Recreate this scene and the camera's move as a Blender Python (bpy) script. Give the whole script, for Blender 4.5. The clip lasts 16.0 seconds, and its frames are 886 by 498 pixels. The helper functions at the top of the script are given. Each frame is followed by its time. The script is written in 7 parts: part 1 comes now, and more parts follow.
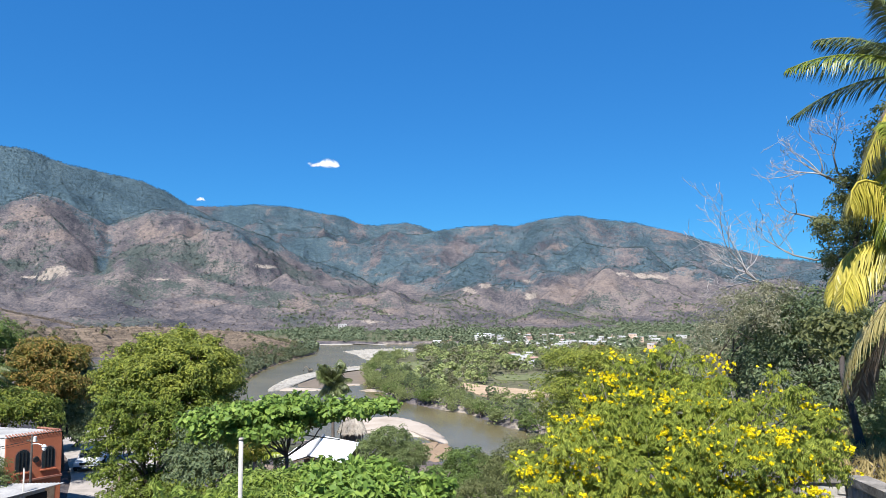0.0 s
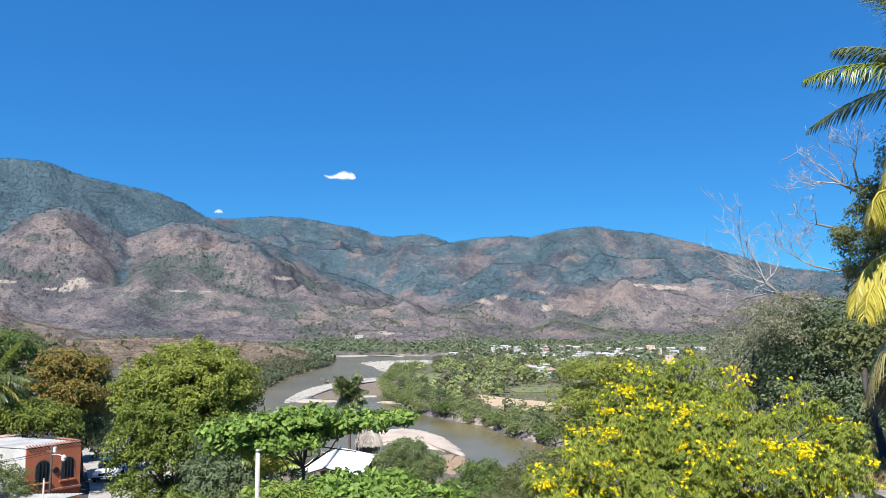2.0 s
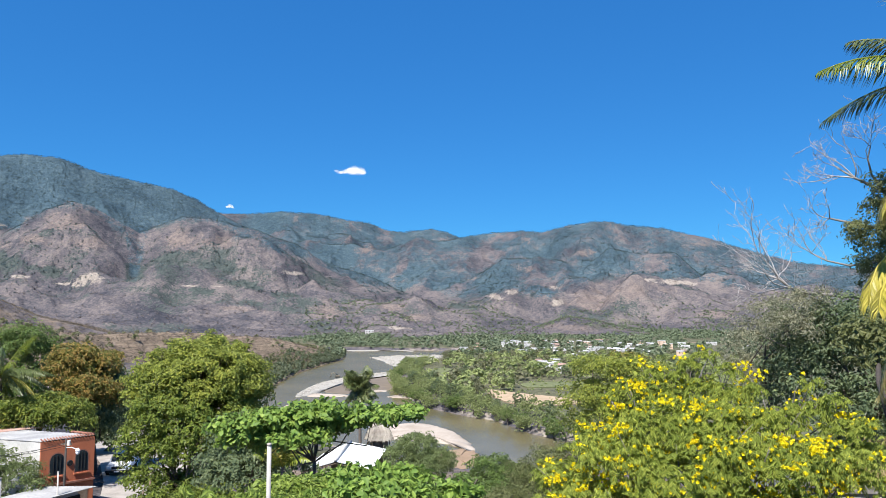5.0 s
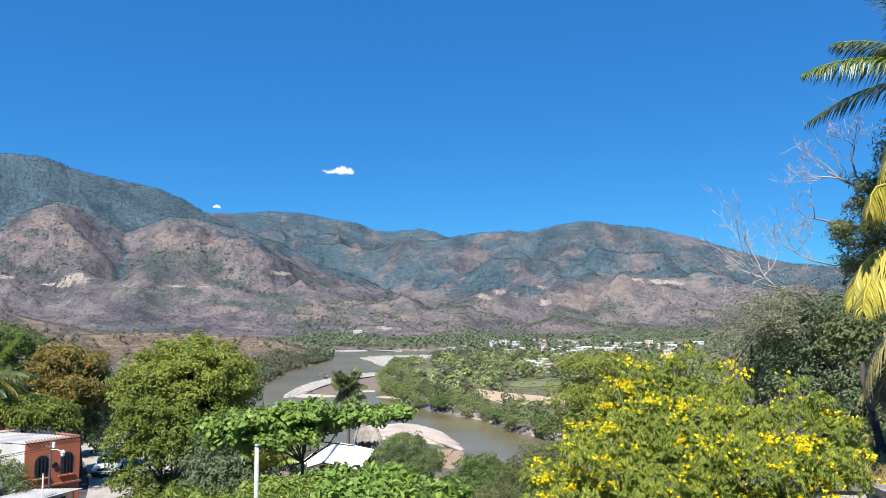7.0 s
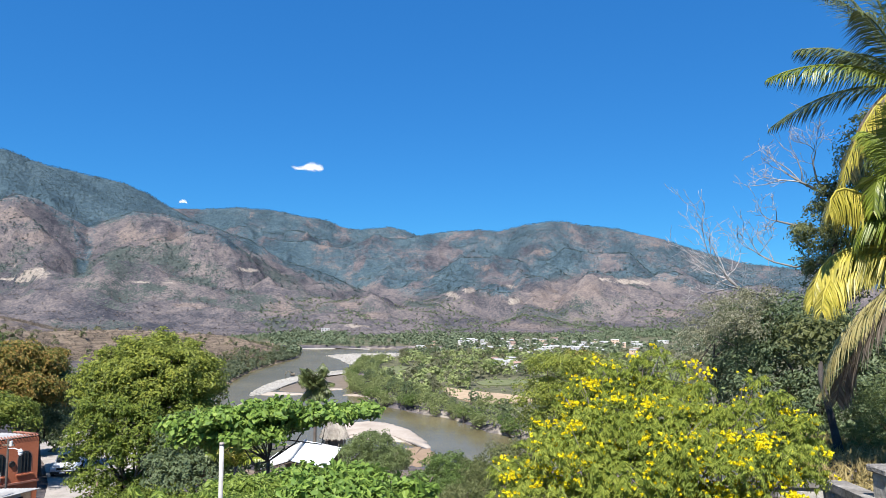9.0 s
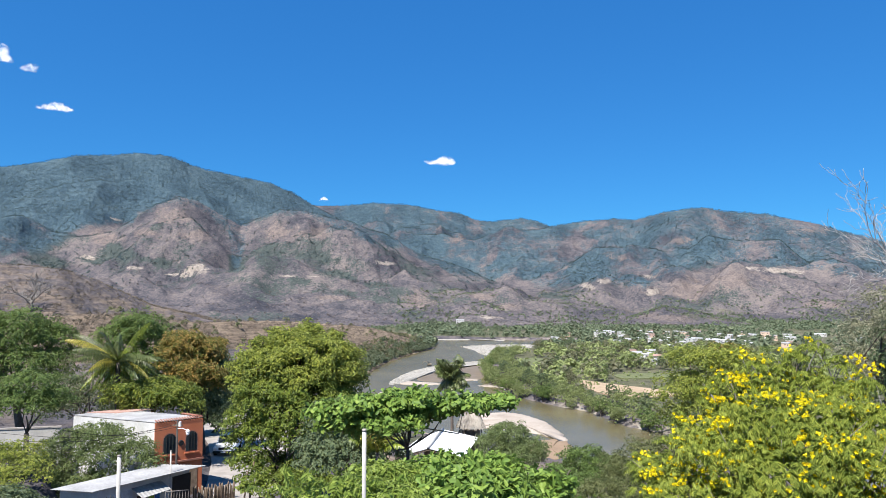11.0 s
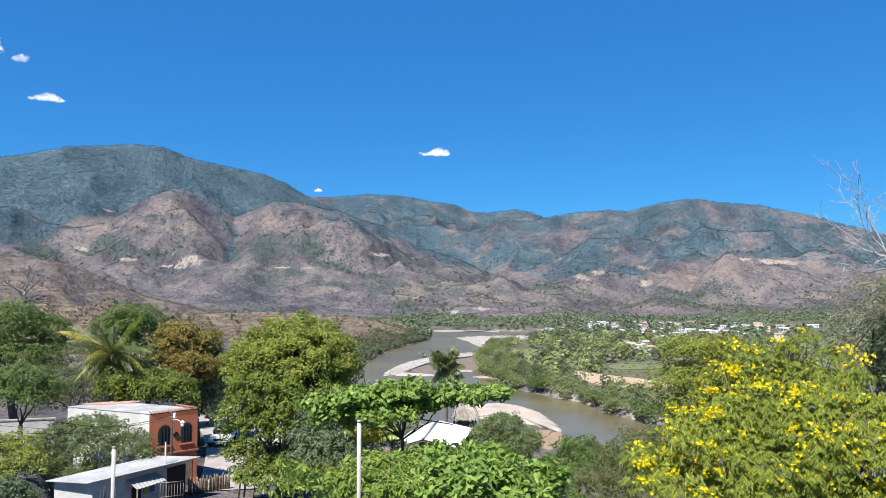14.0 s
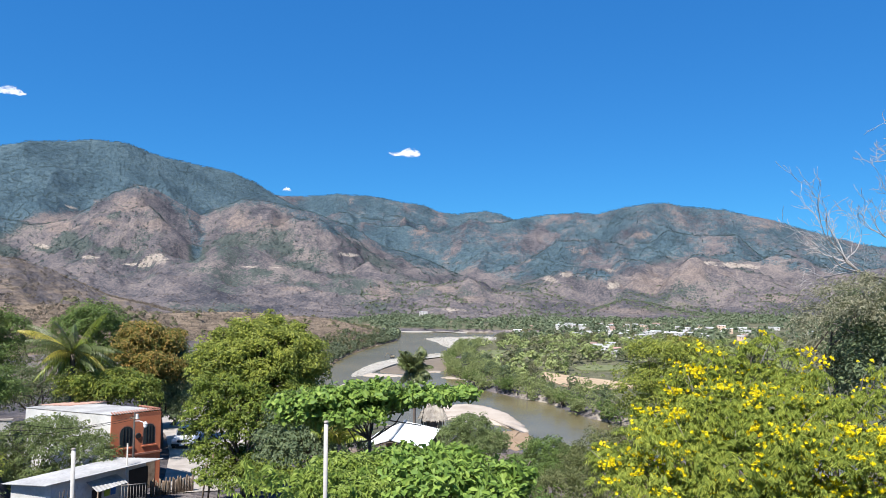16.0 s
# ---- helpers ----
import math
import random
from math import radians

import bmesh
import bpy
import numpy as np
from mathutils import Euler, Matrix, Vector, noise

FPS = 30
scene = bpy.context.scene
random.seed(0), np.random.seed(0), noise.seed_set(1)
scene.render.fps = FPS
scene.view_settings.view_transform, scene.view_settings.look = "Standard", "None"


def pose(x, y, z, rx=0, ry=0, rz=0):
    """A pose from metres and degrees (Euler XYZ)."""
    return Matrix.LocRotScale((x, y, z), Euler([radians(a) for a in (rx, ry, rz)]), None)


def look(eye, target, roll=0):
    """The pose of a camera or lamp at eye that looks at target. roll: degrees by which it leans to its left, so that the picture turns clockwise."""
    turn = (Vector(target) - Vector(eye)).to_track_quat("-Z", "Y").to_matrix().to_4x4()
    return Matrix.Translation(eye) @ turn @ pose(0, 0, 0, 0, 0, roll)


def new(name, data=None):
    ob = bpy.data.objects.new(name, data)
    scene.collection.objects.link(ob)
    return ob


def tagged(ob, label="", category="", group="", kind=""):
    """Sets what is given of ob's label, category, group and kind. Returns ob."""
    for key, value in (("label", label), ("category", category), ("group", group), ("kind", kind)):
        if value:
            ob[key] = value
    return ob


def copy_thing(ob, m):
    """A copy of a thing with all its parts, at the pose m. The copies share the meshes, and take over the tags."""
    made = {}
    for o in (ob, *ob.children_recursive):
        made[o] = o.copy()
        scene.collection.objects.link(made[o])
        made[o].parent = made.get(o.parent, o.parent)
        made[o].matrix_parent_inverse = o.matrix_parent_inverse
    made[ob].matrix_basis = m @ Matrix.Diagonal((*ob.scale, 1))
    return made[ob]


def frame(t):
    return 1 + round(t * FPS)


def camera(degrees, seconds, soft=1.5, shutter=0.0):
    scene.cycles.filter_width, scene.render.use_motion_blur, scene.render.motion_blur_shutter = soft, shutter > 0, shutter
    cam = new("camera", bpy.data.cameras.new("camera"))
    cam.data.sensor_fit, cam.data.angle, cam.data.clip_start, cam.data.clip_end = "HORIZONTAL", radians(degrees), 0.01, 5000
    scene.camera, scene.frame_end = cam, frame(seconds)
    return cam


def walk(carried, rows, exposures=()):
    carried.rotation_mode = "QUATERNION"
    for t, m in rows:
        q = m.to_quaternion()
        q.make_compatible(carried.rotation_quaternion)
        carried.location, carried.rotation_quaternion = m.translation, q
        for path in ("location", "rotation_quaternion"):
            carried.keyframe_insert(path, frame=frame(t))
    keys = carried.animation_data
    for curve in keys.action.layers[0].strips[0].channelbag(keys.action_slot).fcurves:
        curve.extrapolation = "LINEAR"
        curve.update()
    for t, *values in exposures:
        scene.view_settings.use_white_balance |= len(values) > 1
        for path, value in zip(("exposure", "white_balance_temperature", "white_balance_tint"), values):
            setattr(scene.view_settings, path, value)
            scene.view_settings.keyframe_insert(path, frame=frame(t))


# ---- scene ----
EYE = 60.0          # height of the lookout above the river
FOV = 64.113
PATH = [
    (0, 1.186, 4.479, 0.085),
    (0.5, 0.909, 4.624, 0.011),
    (1, 0.475, 4.857, 0.182),
    (1.5, 0.053, 5.295, 0.142),
    (2, -0.126, 5.403, 0.087),
    (2.5, -0.309, 5.454, 0.017),
    (3, -0.581, 5.426, 0.151),
    (3.5, -0.731, 5.479, 0.120),
    (6, -1.301, 4.714, 0.039),
    (6.5, -1.568, 4.716, -0.121),
    (7, -0.000, 4.985, 0.000),
    (7.5, 1.942, 5.248, 0.383),
    (8, 2.741, 5.112, 0.555),
    (8.2, 3.001, 5.047, 0.557),
    (10.3, -3.395, 4.602, 0.093),
    (10.5, -5.183, 4.537, 0.191),
    (11, -8.248, 4.118, 0.171),
    (11.5, -8.574, 3.861, 0.024),
    (12, -8.607, 3.515, -0.149),
    (12.5, -8.351, 3.342, -0.192),
    (13, -8.273, 3.308, -0.136),
    (13.5, -8.164, 3.384, -0.131),
    (14, -7.806, 3.423, 0.122),
    (14.5, -7.191, 3.497, 0.271),
    (15, -6.418, 3.627, 0.358),
    (15.5, -5.830, 3.550, 0.610),
    (16, -5.319, 3.507, 0.537),
]


def aim(yaw, pitch, roll):
    """Turn of the camera: yaw clockwise from +Y, pitch up, roll as look() takes it."""
    y, p = radians(yaw), radians(pitch)
    way = Vector((math.sin(y) * math.cos(p), math.cos(y) * math.cos(p), math.sin(p)))
    return look((0, 0, EYE), Vector((0, 0, EYE)) + way * 100, roll)


cam = camera(FOV, 16.0, soft=0.7)
walk(cam, [(t, aim(y, p, r)) for t, y, p, r in PATH], [(0, 1.03), (16, 1.03)])

# ---- world and sun ----
SUN_AZ, SUN_EL = -158.0, 56.0
SKY_BLUE = (0.20, 2.05, 7.7, 1)
world = bpy.data.worlds.new("sky")
scene.world = world
world.use_nodes = True
wn, wl = world.node_tree.nodes, world.node_tree.links
sky = wn.new("ShaderNodeTexSky")
sky.sky_type, sky.sun_disc = "NISHITA", False
sky.sun_elevation, sky.sun_rotation = radians(SUN_EL), radians(SUN_AZ)
sky.altitude, sky.air_density, sky.dust_density, sky.ozone_density = 1200, 1.0, 0.40, 6.0
wn["Background"].inputs["Strength"].default_value = 0.058
tint = wn.new("ShaderNodeMix")       # the clear dry-season blue
tint.data_type, tint.blend_type = "RGBA", "MULTIPLY"
tint.inputs[0].default_value, tint.inputs[7].default_value = 1.0, (0.38, 0.97, 1.13, 1)
wl.new(sky.outputs[0], tint.inputs[6])
even = wn.new("ShaderNodeMix")      # deep and even from the ridges to the zenith
even.data_type = "RGBA"
even.inputs[0].default_value, even.inputs[7].default_value = 0.38, SKY_BLUE
wl.new(tint.outputs[2], even.inputs[6])
wl.new(even.outputs[2], wn["Background"].inputs[0])
sun = new("sun", bpy.data.lights.new("sun", "SUN"))
sun.data.energy, sun.data.angle, sun.data.color = 5.0, radians(0.53), (1.0, 0.96, 0.90)
sv = Vector((math.sin(radians(SUN_AZ)) * math.cos(radians(SUN_EL)), math.cos(radians(SUN_AZ)) * math.cos(radians(SUN_EL)), math.sin(radians(SUN_EL))))
sun.matrix_world = look(sv * 200 + Vector((0, 0, EYE)), (0, 0, EYE))


# ---- materials ----
def material(name, rough=0.8, metal=0.0):
    m = bpy.data.materials.new(name)
    m.use_nodes = True
    b = m.node_tree.nodes["Principled BSDF"]
    b.inputs["Roughness"].default_value, b.inputs["Metallic"].default_value = rough, metal
    b.inputs["Specular IOR Level"].default_value = 0.25
    return m, m.node_tree.nodes, m.node_tree.links, b


def ramp(n, stops):
    r = n.new("ShaderNodeValToRGB")
    while len(r.color_ramp.elements) < len(stops):
        r.color_ramp.elements.new(0.5)
    for e, (p, c) in zip(r.color_ramp.elements, stops):
        e.position, e.color = p, (*c, 1)
    return r


def noise_node(n, l, scale, detail=4, rough=0.55, coords="Object"):
    tc = n.new("ShaderNodeTexCoord")
    t = n.new("ShaderNodeTexNoise")
    t.inputs["Scale"].default_value, t.inputs["Detail"].default_value, t.inputs["Roughness"].default_value = scale, detail, rough
    l.new(tc.outputs[coords], t.inputs["Vector"])
    return t


def mix(n, l, fac, a, b, blend="MIX"):
    m = n.new("ShaderNodeMix")
    m.data_type, m.blend_type = "RGBA", blend
    for socket, value in ((m.inputs[0], fac), (m.inputs[6], a), (m.inputs[7], b)):
        if hasattr(value, "links"):
            l.new(value, socket)
        else:
            socket.default_value = value if isinstance(value, (int, float)) else (*value, 1)
    return m.outputs[2]


def math_node(n, l, op, a, b=0.0, c=0.0):
    m = n.new("ShaderNodeMath")
    m.operation = op
    for socket, value in zip(m.inputs, (a, b, c)):
        if hasattr(value, "links"):
            l.new(value, socket)
        else:
            socket.default_value = value
    return m.outputs[0]


def plain(name, dark, light, scale=3.0, rough=0.8, bump=0.02, metal=0.0, detail=5):
    """A surface whose colour wanders between two tones at two scales, with a fine relief."""
    m, n, l, b = material(name, rough, metal)
    big, small = noise_node(n, l, scale, detail), noise_node(n, l, scale * 9, 3)
    fac = math_node(n, l, "ADD", math_node(n, l, "MULTIPLY", big.outputs[0], 0.65), math_node(n, l, "MULTIPLY", small.outputs[0], 0.35))
    r = ramp(n, [(0.32, dark), (0.68, light)])
    l.new(fac, r.inputs[0])
    l.new(r.outputs[0], b.inputs["Base Color"])
    if bump:
        bp = n.new("ShaderNodeBump")
        bp.inputs["Strength"].default_value, bp.inputs["Distance"].default_value = 0.6, bump
        l.new(small.outputs[0], bp.inputs["Height"])
        l.new(bp.outputs[0], b.inputs["Normal"])
    return m


def foliage(name, tones, patch=0.35, rough=0.5, through_light=0.44):
    """Leaves: each leaf takes one of the tones, drifting in patches over the crown; some light passes through."""
    m, n, l, b = material(name, rough)
    geo = n.new("ShaderNodeNewGeometry")
    big = noise_node(n, l, patch, 2)
    fac = math_node(n, l, "ADD", math_node(n, l, "MULTIPLY", geo.outputs["Random Per Island"], 0.55), math_node(n, l, "MULTIPLY", big.outputs[0], 0.5))
    k = len(tones) - 1
    r = ramp(n, [(0.12 + 0.8 * i / k, c) for i, c in enumerate(tones)])
    l.new(fac, r.inputs[0])
    l.new(r.outputs[0], b.inputs["Base Color"])
    tr = n.new("ShaderNodeBsdfTranslucent")
    l.new(mix(n, l, 0.5, r.outputs[0], (0.30, 0.34, 0.13)), tr.inputs[0])
    ms = n.new("ShaderNodeMixShader")
    ms.inputs[0].default_value = through_light
    out = n["Material Output"]
    l.new(b.outputs[0], ms.inputs[1])
    l.new(tr.outputs[0], ms.inputs[2])
    l.new(ms.outputs[0], out.inputs[0])
    return m


def terrain_material():
    m, n, l, b = material("hillside", 0.95)
    b.inputs["Specular IOR Level"].default_value = 0.05

    def cover(name, scale, broad, fine, lo, hi):
        """Where a land cover lies: its field, broken up at two scales, with a ragged edge."""
        a = n.new("ShaderNodeAttribute")
        a.attribute_name = name
        v = a.outputs["Fac"]
        for k, amount in ((1, broad), (7, fine)):
            t = noise_node(n, l, scale * k, 5, 0.6)
            v = math_node(n, l, "ADD", v, math_node(n, l, "MULTIPLY_ADD", t.outputs[0], amount, -amount / 2))
        mr = n.new("ShaderNodeMapRange")
        mr.interpolation_type = "SMOOTHSTEP"
        mr.inputs[1].default_value, mr.inputs[2].default_value = lo, hi
        l.new(v, mr.inputs[0])
        return mr.outputs[0]

    def tones(fac, *stops):
        r = ramp(n, stops)
        l.new(fac, r.inputs[0])
        return r.outputs[0]

    fine, coarse, grain = noise_node(n, l, 0.05, 9, 0.75), noise_node(n, l, 0.006, 5, 0.6), noise_node(n, l, 0.17, 4, 0.7)
    tuft = mix(n, l, 0.55, fine.outputs[0], grain.outputs[0])
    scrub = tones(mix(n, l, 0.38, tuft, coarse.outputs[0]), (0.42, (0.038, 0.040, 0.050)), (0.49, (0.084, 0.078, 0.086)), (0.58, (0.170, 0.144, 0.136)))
    # blue in the wood tones stands in for haze over the far ridges
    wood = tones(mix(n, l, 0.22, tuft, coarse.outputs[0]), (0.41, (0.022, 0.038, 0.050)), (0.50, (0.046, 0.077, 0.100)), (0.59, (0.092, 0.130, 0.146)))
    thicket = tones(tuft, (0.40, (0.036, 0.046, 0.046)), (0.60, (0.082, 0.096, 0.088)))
    low = n.new("ShaderNodeAttribute")      # thickets below the pine line, with less of the wood's haze blue
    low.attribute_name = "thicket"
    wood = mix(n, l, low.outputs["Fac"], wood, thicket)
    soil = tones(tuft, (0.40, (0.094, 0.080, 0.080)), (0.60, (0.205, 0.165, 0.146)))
    pale = tones(tuft, (0.40, (0.17, 0.145, 0.125)), (0.60, (0.32, 0.28, 0.24)))
    grass = tones(tuft, (0.40, (0.066, 0.072, 0.046)), (0.60, (0.145, 0.138, 0.088)))
    near = noise_node(n, l, 0.5, 6, 0.65)
    flat = n.new("ShaderNodeMapping")      # cattle tracks along the contours
    flat.inputs["Scale"].default_value = (0.05, 0.05, 0.9)
    tcs = n.new("ShaderNodeTexCoord")
    l.new(tcs.outputs["Object"], flat.inputs[0])
    tracks = n.new("ShaderNodeTexNoise")
    tracks.inputs["Scale"].default_value, tracks.inputs["Detail"].default_value = 1.0, 4
    l.new(flat.outputs[0], tracks.inputs["Vector"])
    straw = tones(mix(n, l, 0.55, near.outputs[0], tracks.outputs[0]), (0.40, (0.105, 0.080, 0.062)), (0.60, (0.27, 0.208, 0.150)))
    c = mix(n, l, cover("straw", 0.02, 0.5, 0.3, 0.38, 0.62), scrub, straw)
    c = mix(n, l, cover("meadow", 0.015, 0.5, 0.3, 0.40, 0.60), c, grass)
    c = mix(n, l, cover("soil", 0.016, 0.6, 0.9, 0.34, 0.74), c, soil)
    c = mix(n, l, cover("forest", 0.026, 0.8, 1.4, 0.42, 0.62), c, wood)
    c = mix(n, l, cover("scar", 0.02, 0.5, 0.7, 0.42, 0.62), c, pale)
    l.new(c, b.inputs["Base Color"])
    bp = n.new("ShaderNodeBump")
    bp.inputs["Strength"].default_value, bp.inputs["Distance"].default_value = 1.0, 4.5
    l.new(tuft, bp.inputs["Height"])
    l.new(bp.outputs[0], b.inputs["Normal"])
    return m


def water_material():
    m, n, l, b = material("river_water", 0.22)
    b.inputs["Specular IOR Level"].default_value = 0.22
    c = ramp(n, [(0.35, (0.095, 0.082, 0.044)), (0.65, (0.140, 0.118, 0.066))])
    l.new(noise_node(n, l, 0.02, 4).outputs[0], c.inputs[0])
    l.new(c.outputs[0], b.inputs["Base Color"])
    bp = n.new("ShaderNodeBump")
    bp.inputs["Strength"].default_value, bp.inputs["Distance"].default_value = 0.25, 0.12
    l.new(noise_node(n, l, 0.9, 4).outputs[0], bp.inputs["Height"])
    l.new(bp.outputs[0], b.inputs["Normal"])
    return m


M_HILL, M_WATER = terrain_material(), water_material()
M_SAND = plain("river_sand", (0.27, 0.222, 0.178), (0.42, 0.365, 0.310), 0.08, 0.95, 0.05)
M_MUD = plain("wet_sand", (0.125, 0.10, 0.072), (0.19, 0.15, 0.108), 0.08, 0.6, 0.03)
M_WETSAND = plain("wet_brown_sand", (0.20, 0.135, 0.082), (0.29, 0.205, 0.13), 0.08, 0.6, 0.03)
M_GRAVEL = plain("river_gravel", (0.15, 0.14, 0.125), (0.44, 0.415, 0.37), 0.4, 0.95, 0.4)
M_BARK = plain("bark", (0.07, 0.055, 0.045), (0.17, 0.14, 0.12), 4, 0.9, 0.02)
M_PALEBARK = plain("pale_bark", (0.24, 0.225, 0.22), (0.42, 0.395, 0.385), 4, 0.9, 0.02)
M_BIGLEAF = foliage("mango_leaf", [(0.095, 0.128, 0.030), (0.25, 0.290, 0.054), (0.46, 0.465, 0.090)])
M_DARKLEAF = foliage("dark_leaf", [(0.066, 0.096, 0.058), (0.135, 0.180, 0.096), (0.25, 0.295, 0.155)])
M_MIDLEAF = foliage("green_leaf", [(0.066, 0.102, 0.034), (0.124, 0.188, 0.052), (0.21, 0.285, 0.078)])
M_MANGOGREEN = foliage("mango_green_leaf", [(0.062, 0.100, 0.022), (0.15, 0.20, 0.036), (0.33, 0.34, 0.060)])
M_RUSTLEAF = foliage("flushing_leaf", [(0.075, 0.105, 0.030), (0.17, 0.175, 0.042), (0.36, 0.235, 0.070), (0.50, 0.31, 0.11)], 0.5)
M_ALMOND = foliage("broad_leaf", [(0.075, 0.140, 0.028), (0.155, 0.25, 0.046), (0.30, 0.40, 0.08)], 0.6, 0.55, 0.35)
M_TECOMA = foliage("yellow_green_leaf", [(0.13, 0.18, 0.036), (0.27, 0.325, 0.056), (0.45, 0.475, 0.088)], 0.9, 0.75, 0.45)
M_FLOWER = foliage("yellow_petal", [(0.76, 0.58, 0.006), (0.82, 0.68, 0.01), (0.88, 0.76, 0.015)], 2.0, 0.6, 0.3)
M_RIVERLEAF = foliage("river_leaf", [(0.16, 0.195, 0.085), (0.275, 0.320, 0.128), (0.40, 0.44, 0.18)], 0.03)
M_BANKLEAF = foliage("bank_leaf", [(0.060, 0.080, 0.052), (0.102, 0.126, 0.078), (0.165, 0.185, 0.112)], 0.05)
M_GREYLEAF = foliage("grey_leaf", [(0.09, 0.095, 0.055), (0.15, 0.15, 0.085), (0.22, 0.21, 0.13)], 0.4)
M_FARLEAF = foliage("far_leaf", [(0.072, 0.100, 0.066), (0.118, 0.150, 0.090), (0.185, 0.21, 0.12)], 0.02, 0.8, 0.1)
# leaf tones blued to imitate distance haze on the mountain slopes
M_HAZEPINE = foliage("haze_blue_forest_leaf", [(0.034, 0.052, 0.062), (0.056, 0.086, 0.102), (0.100, 0.138, 0.146)], 0.01, 0.9, 0.15)
M_SCRUB = foliage("scrub_twig", [(0.070, 0.062, 0.064), (0.115, 0.098, 0.094), (0.18, 0.15, 0.13)], 0.05, 0.9, 0.05)
M_FROND = foliage("palm_leaflet", [(0.06, 0.09, 0.014), (0.15, 0.19, 0.022), (0.27, 0.29, 0.035)], 0.5, 0.35, 0.25)
M_DARKFROND = foliage("dark_palm_leaflet", [(0.045, 0.062, 0.022), (0.10, 0.128, 0.045), (0.19, 0.205, 0.08)], 0.5, 0.35, 0.2)
M_DARKBARK = plain("dark_bark", (0.035, 0.03, 0.028), (0.075, 0.065, 0.06), 4, 0.9, 0.02)
M_YELLOWFROND = foliage("yellowing_palm_leaflet", [(0.21, 0.20, 0.030), (0.42, 0.36, 0.056), (0.64, 0.53, 0.13)], 0.6, 0.35, 0.3)
M_DRYFROND = foliage("dry_palm_leaflet", [(0.09, 0.07, 0.058), (0.17, 0.138, 0.112), (0.28, 0.235, 0.19)], 0.6, 0.7, 0.2)
M_ORANGE = plain("orange_paint", (0.38, 0.12, 0.06), (0.50, 0.17, 0.09), 1.2, 0.85, 0.01)
M_WHITEWALL = plain("white_wall", (0.36, 0.355, 0.34), (0.58, 0.57, 0.555), 0.8, 0.9, 0.01)
M_GREYBLOCK = plain("grey_block", (0.42, 0.42, 0.42), (0.62, 0.61, 0.60), 2.0, 0.95, 0.01)
M_SHEET = plain("roof_sheet", (0.22, 0.215, 0.215), (0.46, 0.455, 0.45), 0.7, 0.5, 0.0, 0.1)
M_WHITESHEET = plain("white_sheet", (0.60, 0.61, 0.62), (0.72, 0.73, 0.74), 0.7, 0.5, 0.0)
M_RUST = plain("rusty_sheet", (0.26, 0.14, 0.11), (0.42, 0.29, 0.25), 0.8, 0.7, 0.0)
M_TILE = plain("clay_tile", (0.20, 0.085, 0.06), (0.34, 0.16, 0.115), 3.0, 0.9, 0.01)
M_DARK = plain("dark_opening", (0.012, 0.012, 0.014), (0.03, 0.03, 0.03), 2.0, 0.4, 0.0)
M_CLAY = plain("weathered_clay_roof", (0.16, 0.105, 0.085), (0.27, 0.19, 0.155), 0.6, 0.9, 0.0)
M_GLASS = plain("dark_glass", (0.02, 0.03, 0.035), (0.04, 0.05, 0.055), 2.0, 0.08, 0.0)
M_CONCRETE = plain("concrete", (0.21, 0.19, 0.17), (0.36, 0.325, 0.295), 1.0, 0.95, 0.02)
M_WORNCONCRETE = plain("worn_concrete", (0.07, 0.065, 0.06), (0.36, 0.335, 0.31), 2.0, 0.95, 0.04)
M_STRAWFROND = foliage("straw_palm_leaflet", [(0.27, 0.23, 0.09), (0.45, 0.39, 0.17), (0.64, 0.56, 0.30)], 0.6, 0.5, 0.3)
M_PALECONCRETE = plain("pale_concrete", (0.30, 0.29, 0.27), (0.46, 0.44, 0.41), 1.0, 0.9, 0.01)
M_WOOD = plain("weathered_wood", (0.12, 0.085, 0.06), (0.26, 0.20, 0.15), 3.0, 0.9, 0.02)
M_THATCH = plain("thatch", (0.30, 0.27, 0.235), (0.54, 0.49, 0.43), 3.0, 0.95, 0.06)
M_STEEL = plain("painted_steel", (0.55, 0.55, 0.54), (0.70, 0.70, 0.69), 3.0, 0.5, 0.0)
M_RUBBER = plain("rubber", (0.015, 0.015, 0.015), (0.03, 0.03, 0.03), 3.0, 0.8, 0.0)
M_CAR = plain("white_car_paint", (0.70, 0.70, 0.70), (0.80, 0.80, 0.80), 1.0, 0.25, 0.0)
M_LAMP = plain("lamp_glass", (0.75, 0.75, 0.74), (0.85, 0.85, 0.84), 2.0, 0.2, 0.0)
M_STONE = plain("field_stone", (0.10, 0.095, 0.088), (0.44, 0.42, 0.39), 1.1, 0.95, 0.03)
M_DRYGRASS = foliage("dry_grass", [(0.20, 0.16, 0.06), (0.33, 0.26, 0.11), (0.46, 0.37, 0.18)], 0.6, 0.8, 0.2)
M_YELLOWMACHINE = plain("machine_paint", (0.16, 0.14, 0.11), (0.27, 0.23, 0.17), 1.0, 0.6, 0.0)


# ---- building helpers ----
def polar(az, r):
    return r * math.sin(radians(az)), r * math.cos(radians(az))


def spot(az, el, r):
    """A place seen from the lookout at azimuth az, elevation el, r metres away along the ground."""
    return Vector((*polar(az, r), EYE + r * math.tan(radians(el))))


def empty(name, at, label="", category="", group="", kind=""):
    ob = new(name)
    ob.location = at
    return tagged(ob, label, category, group, kind)


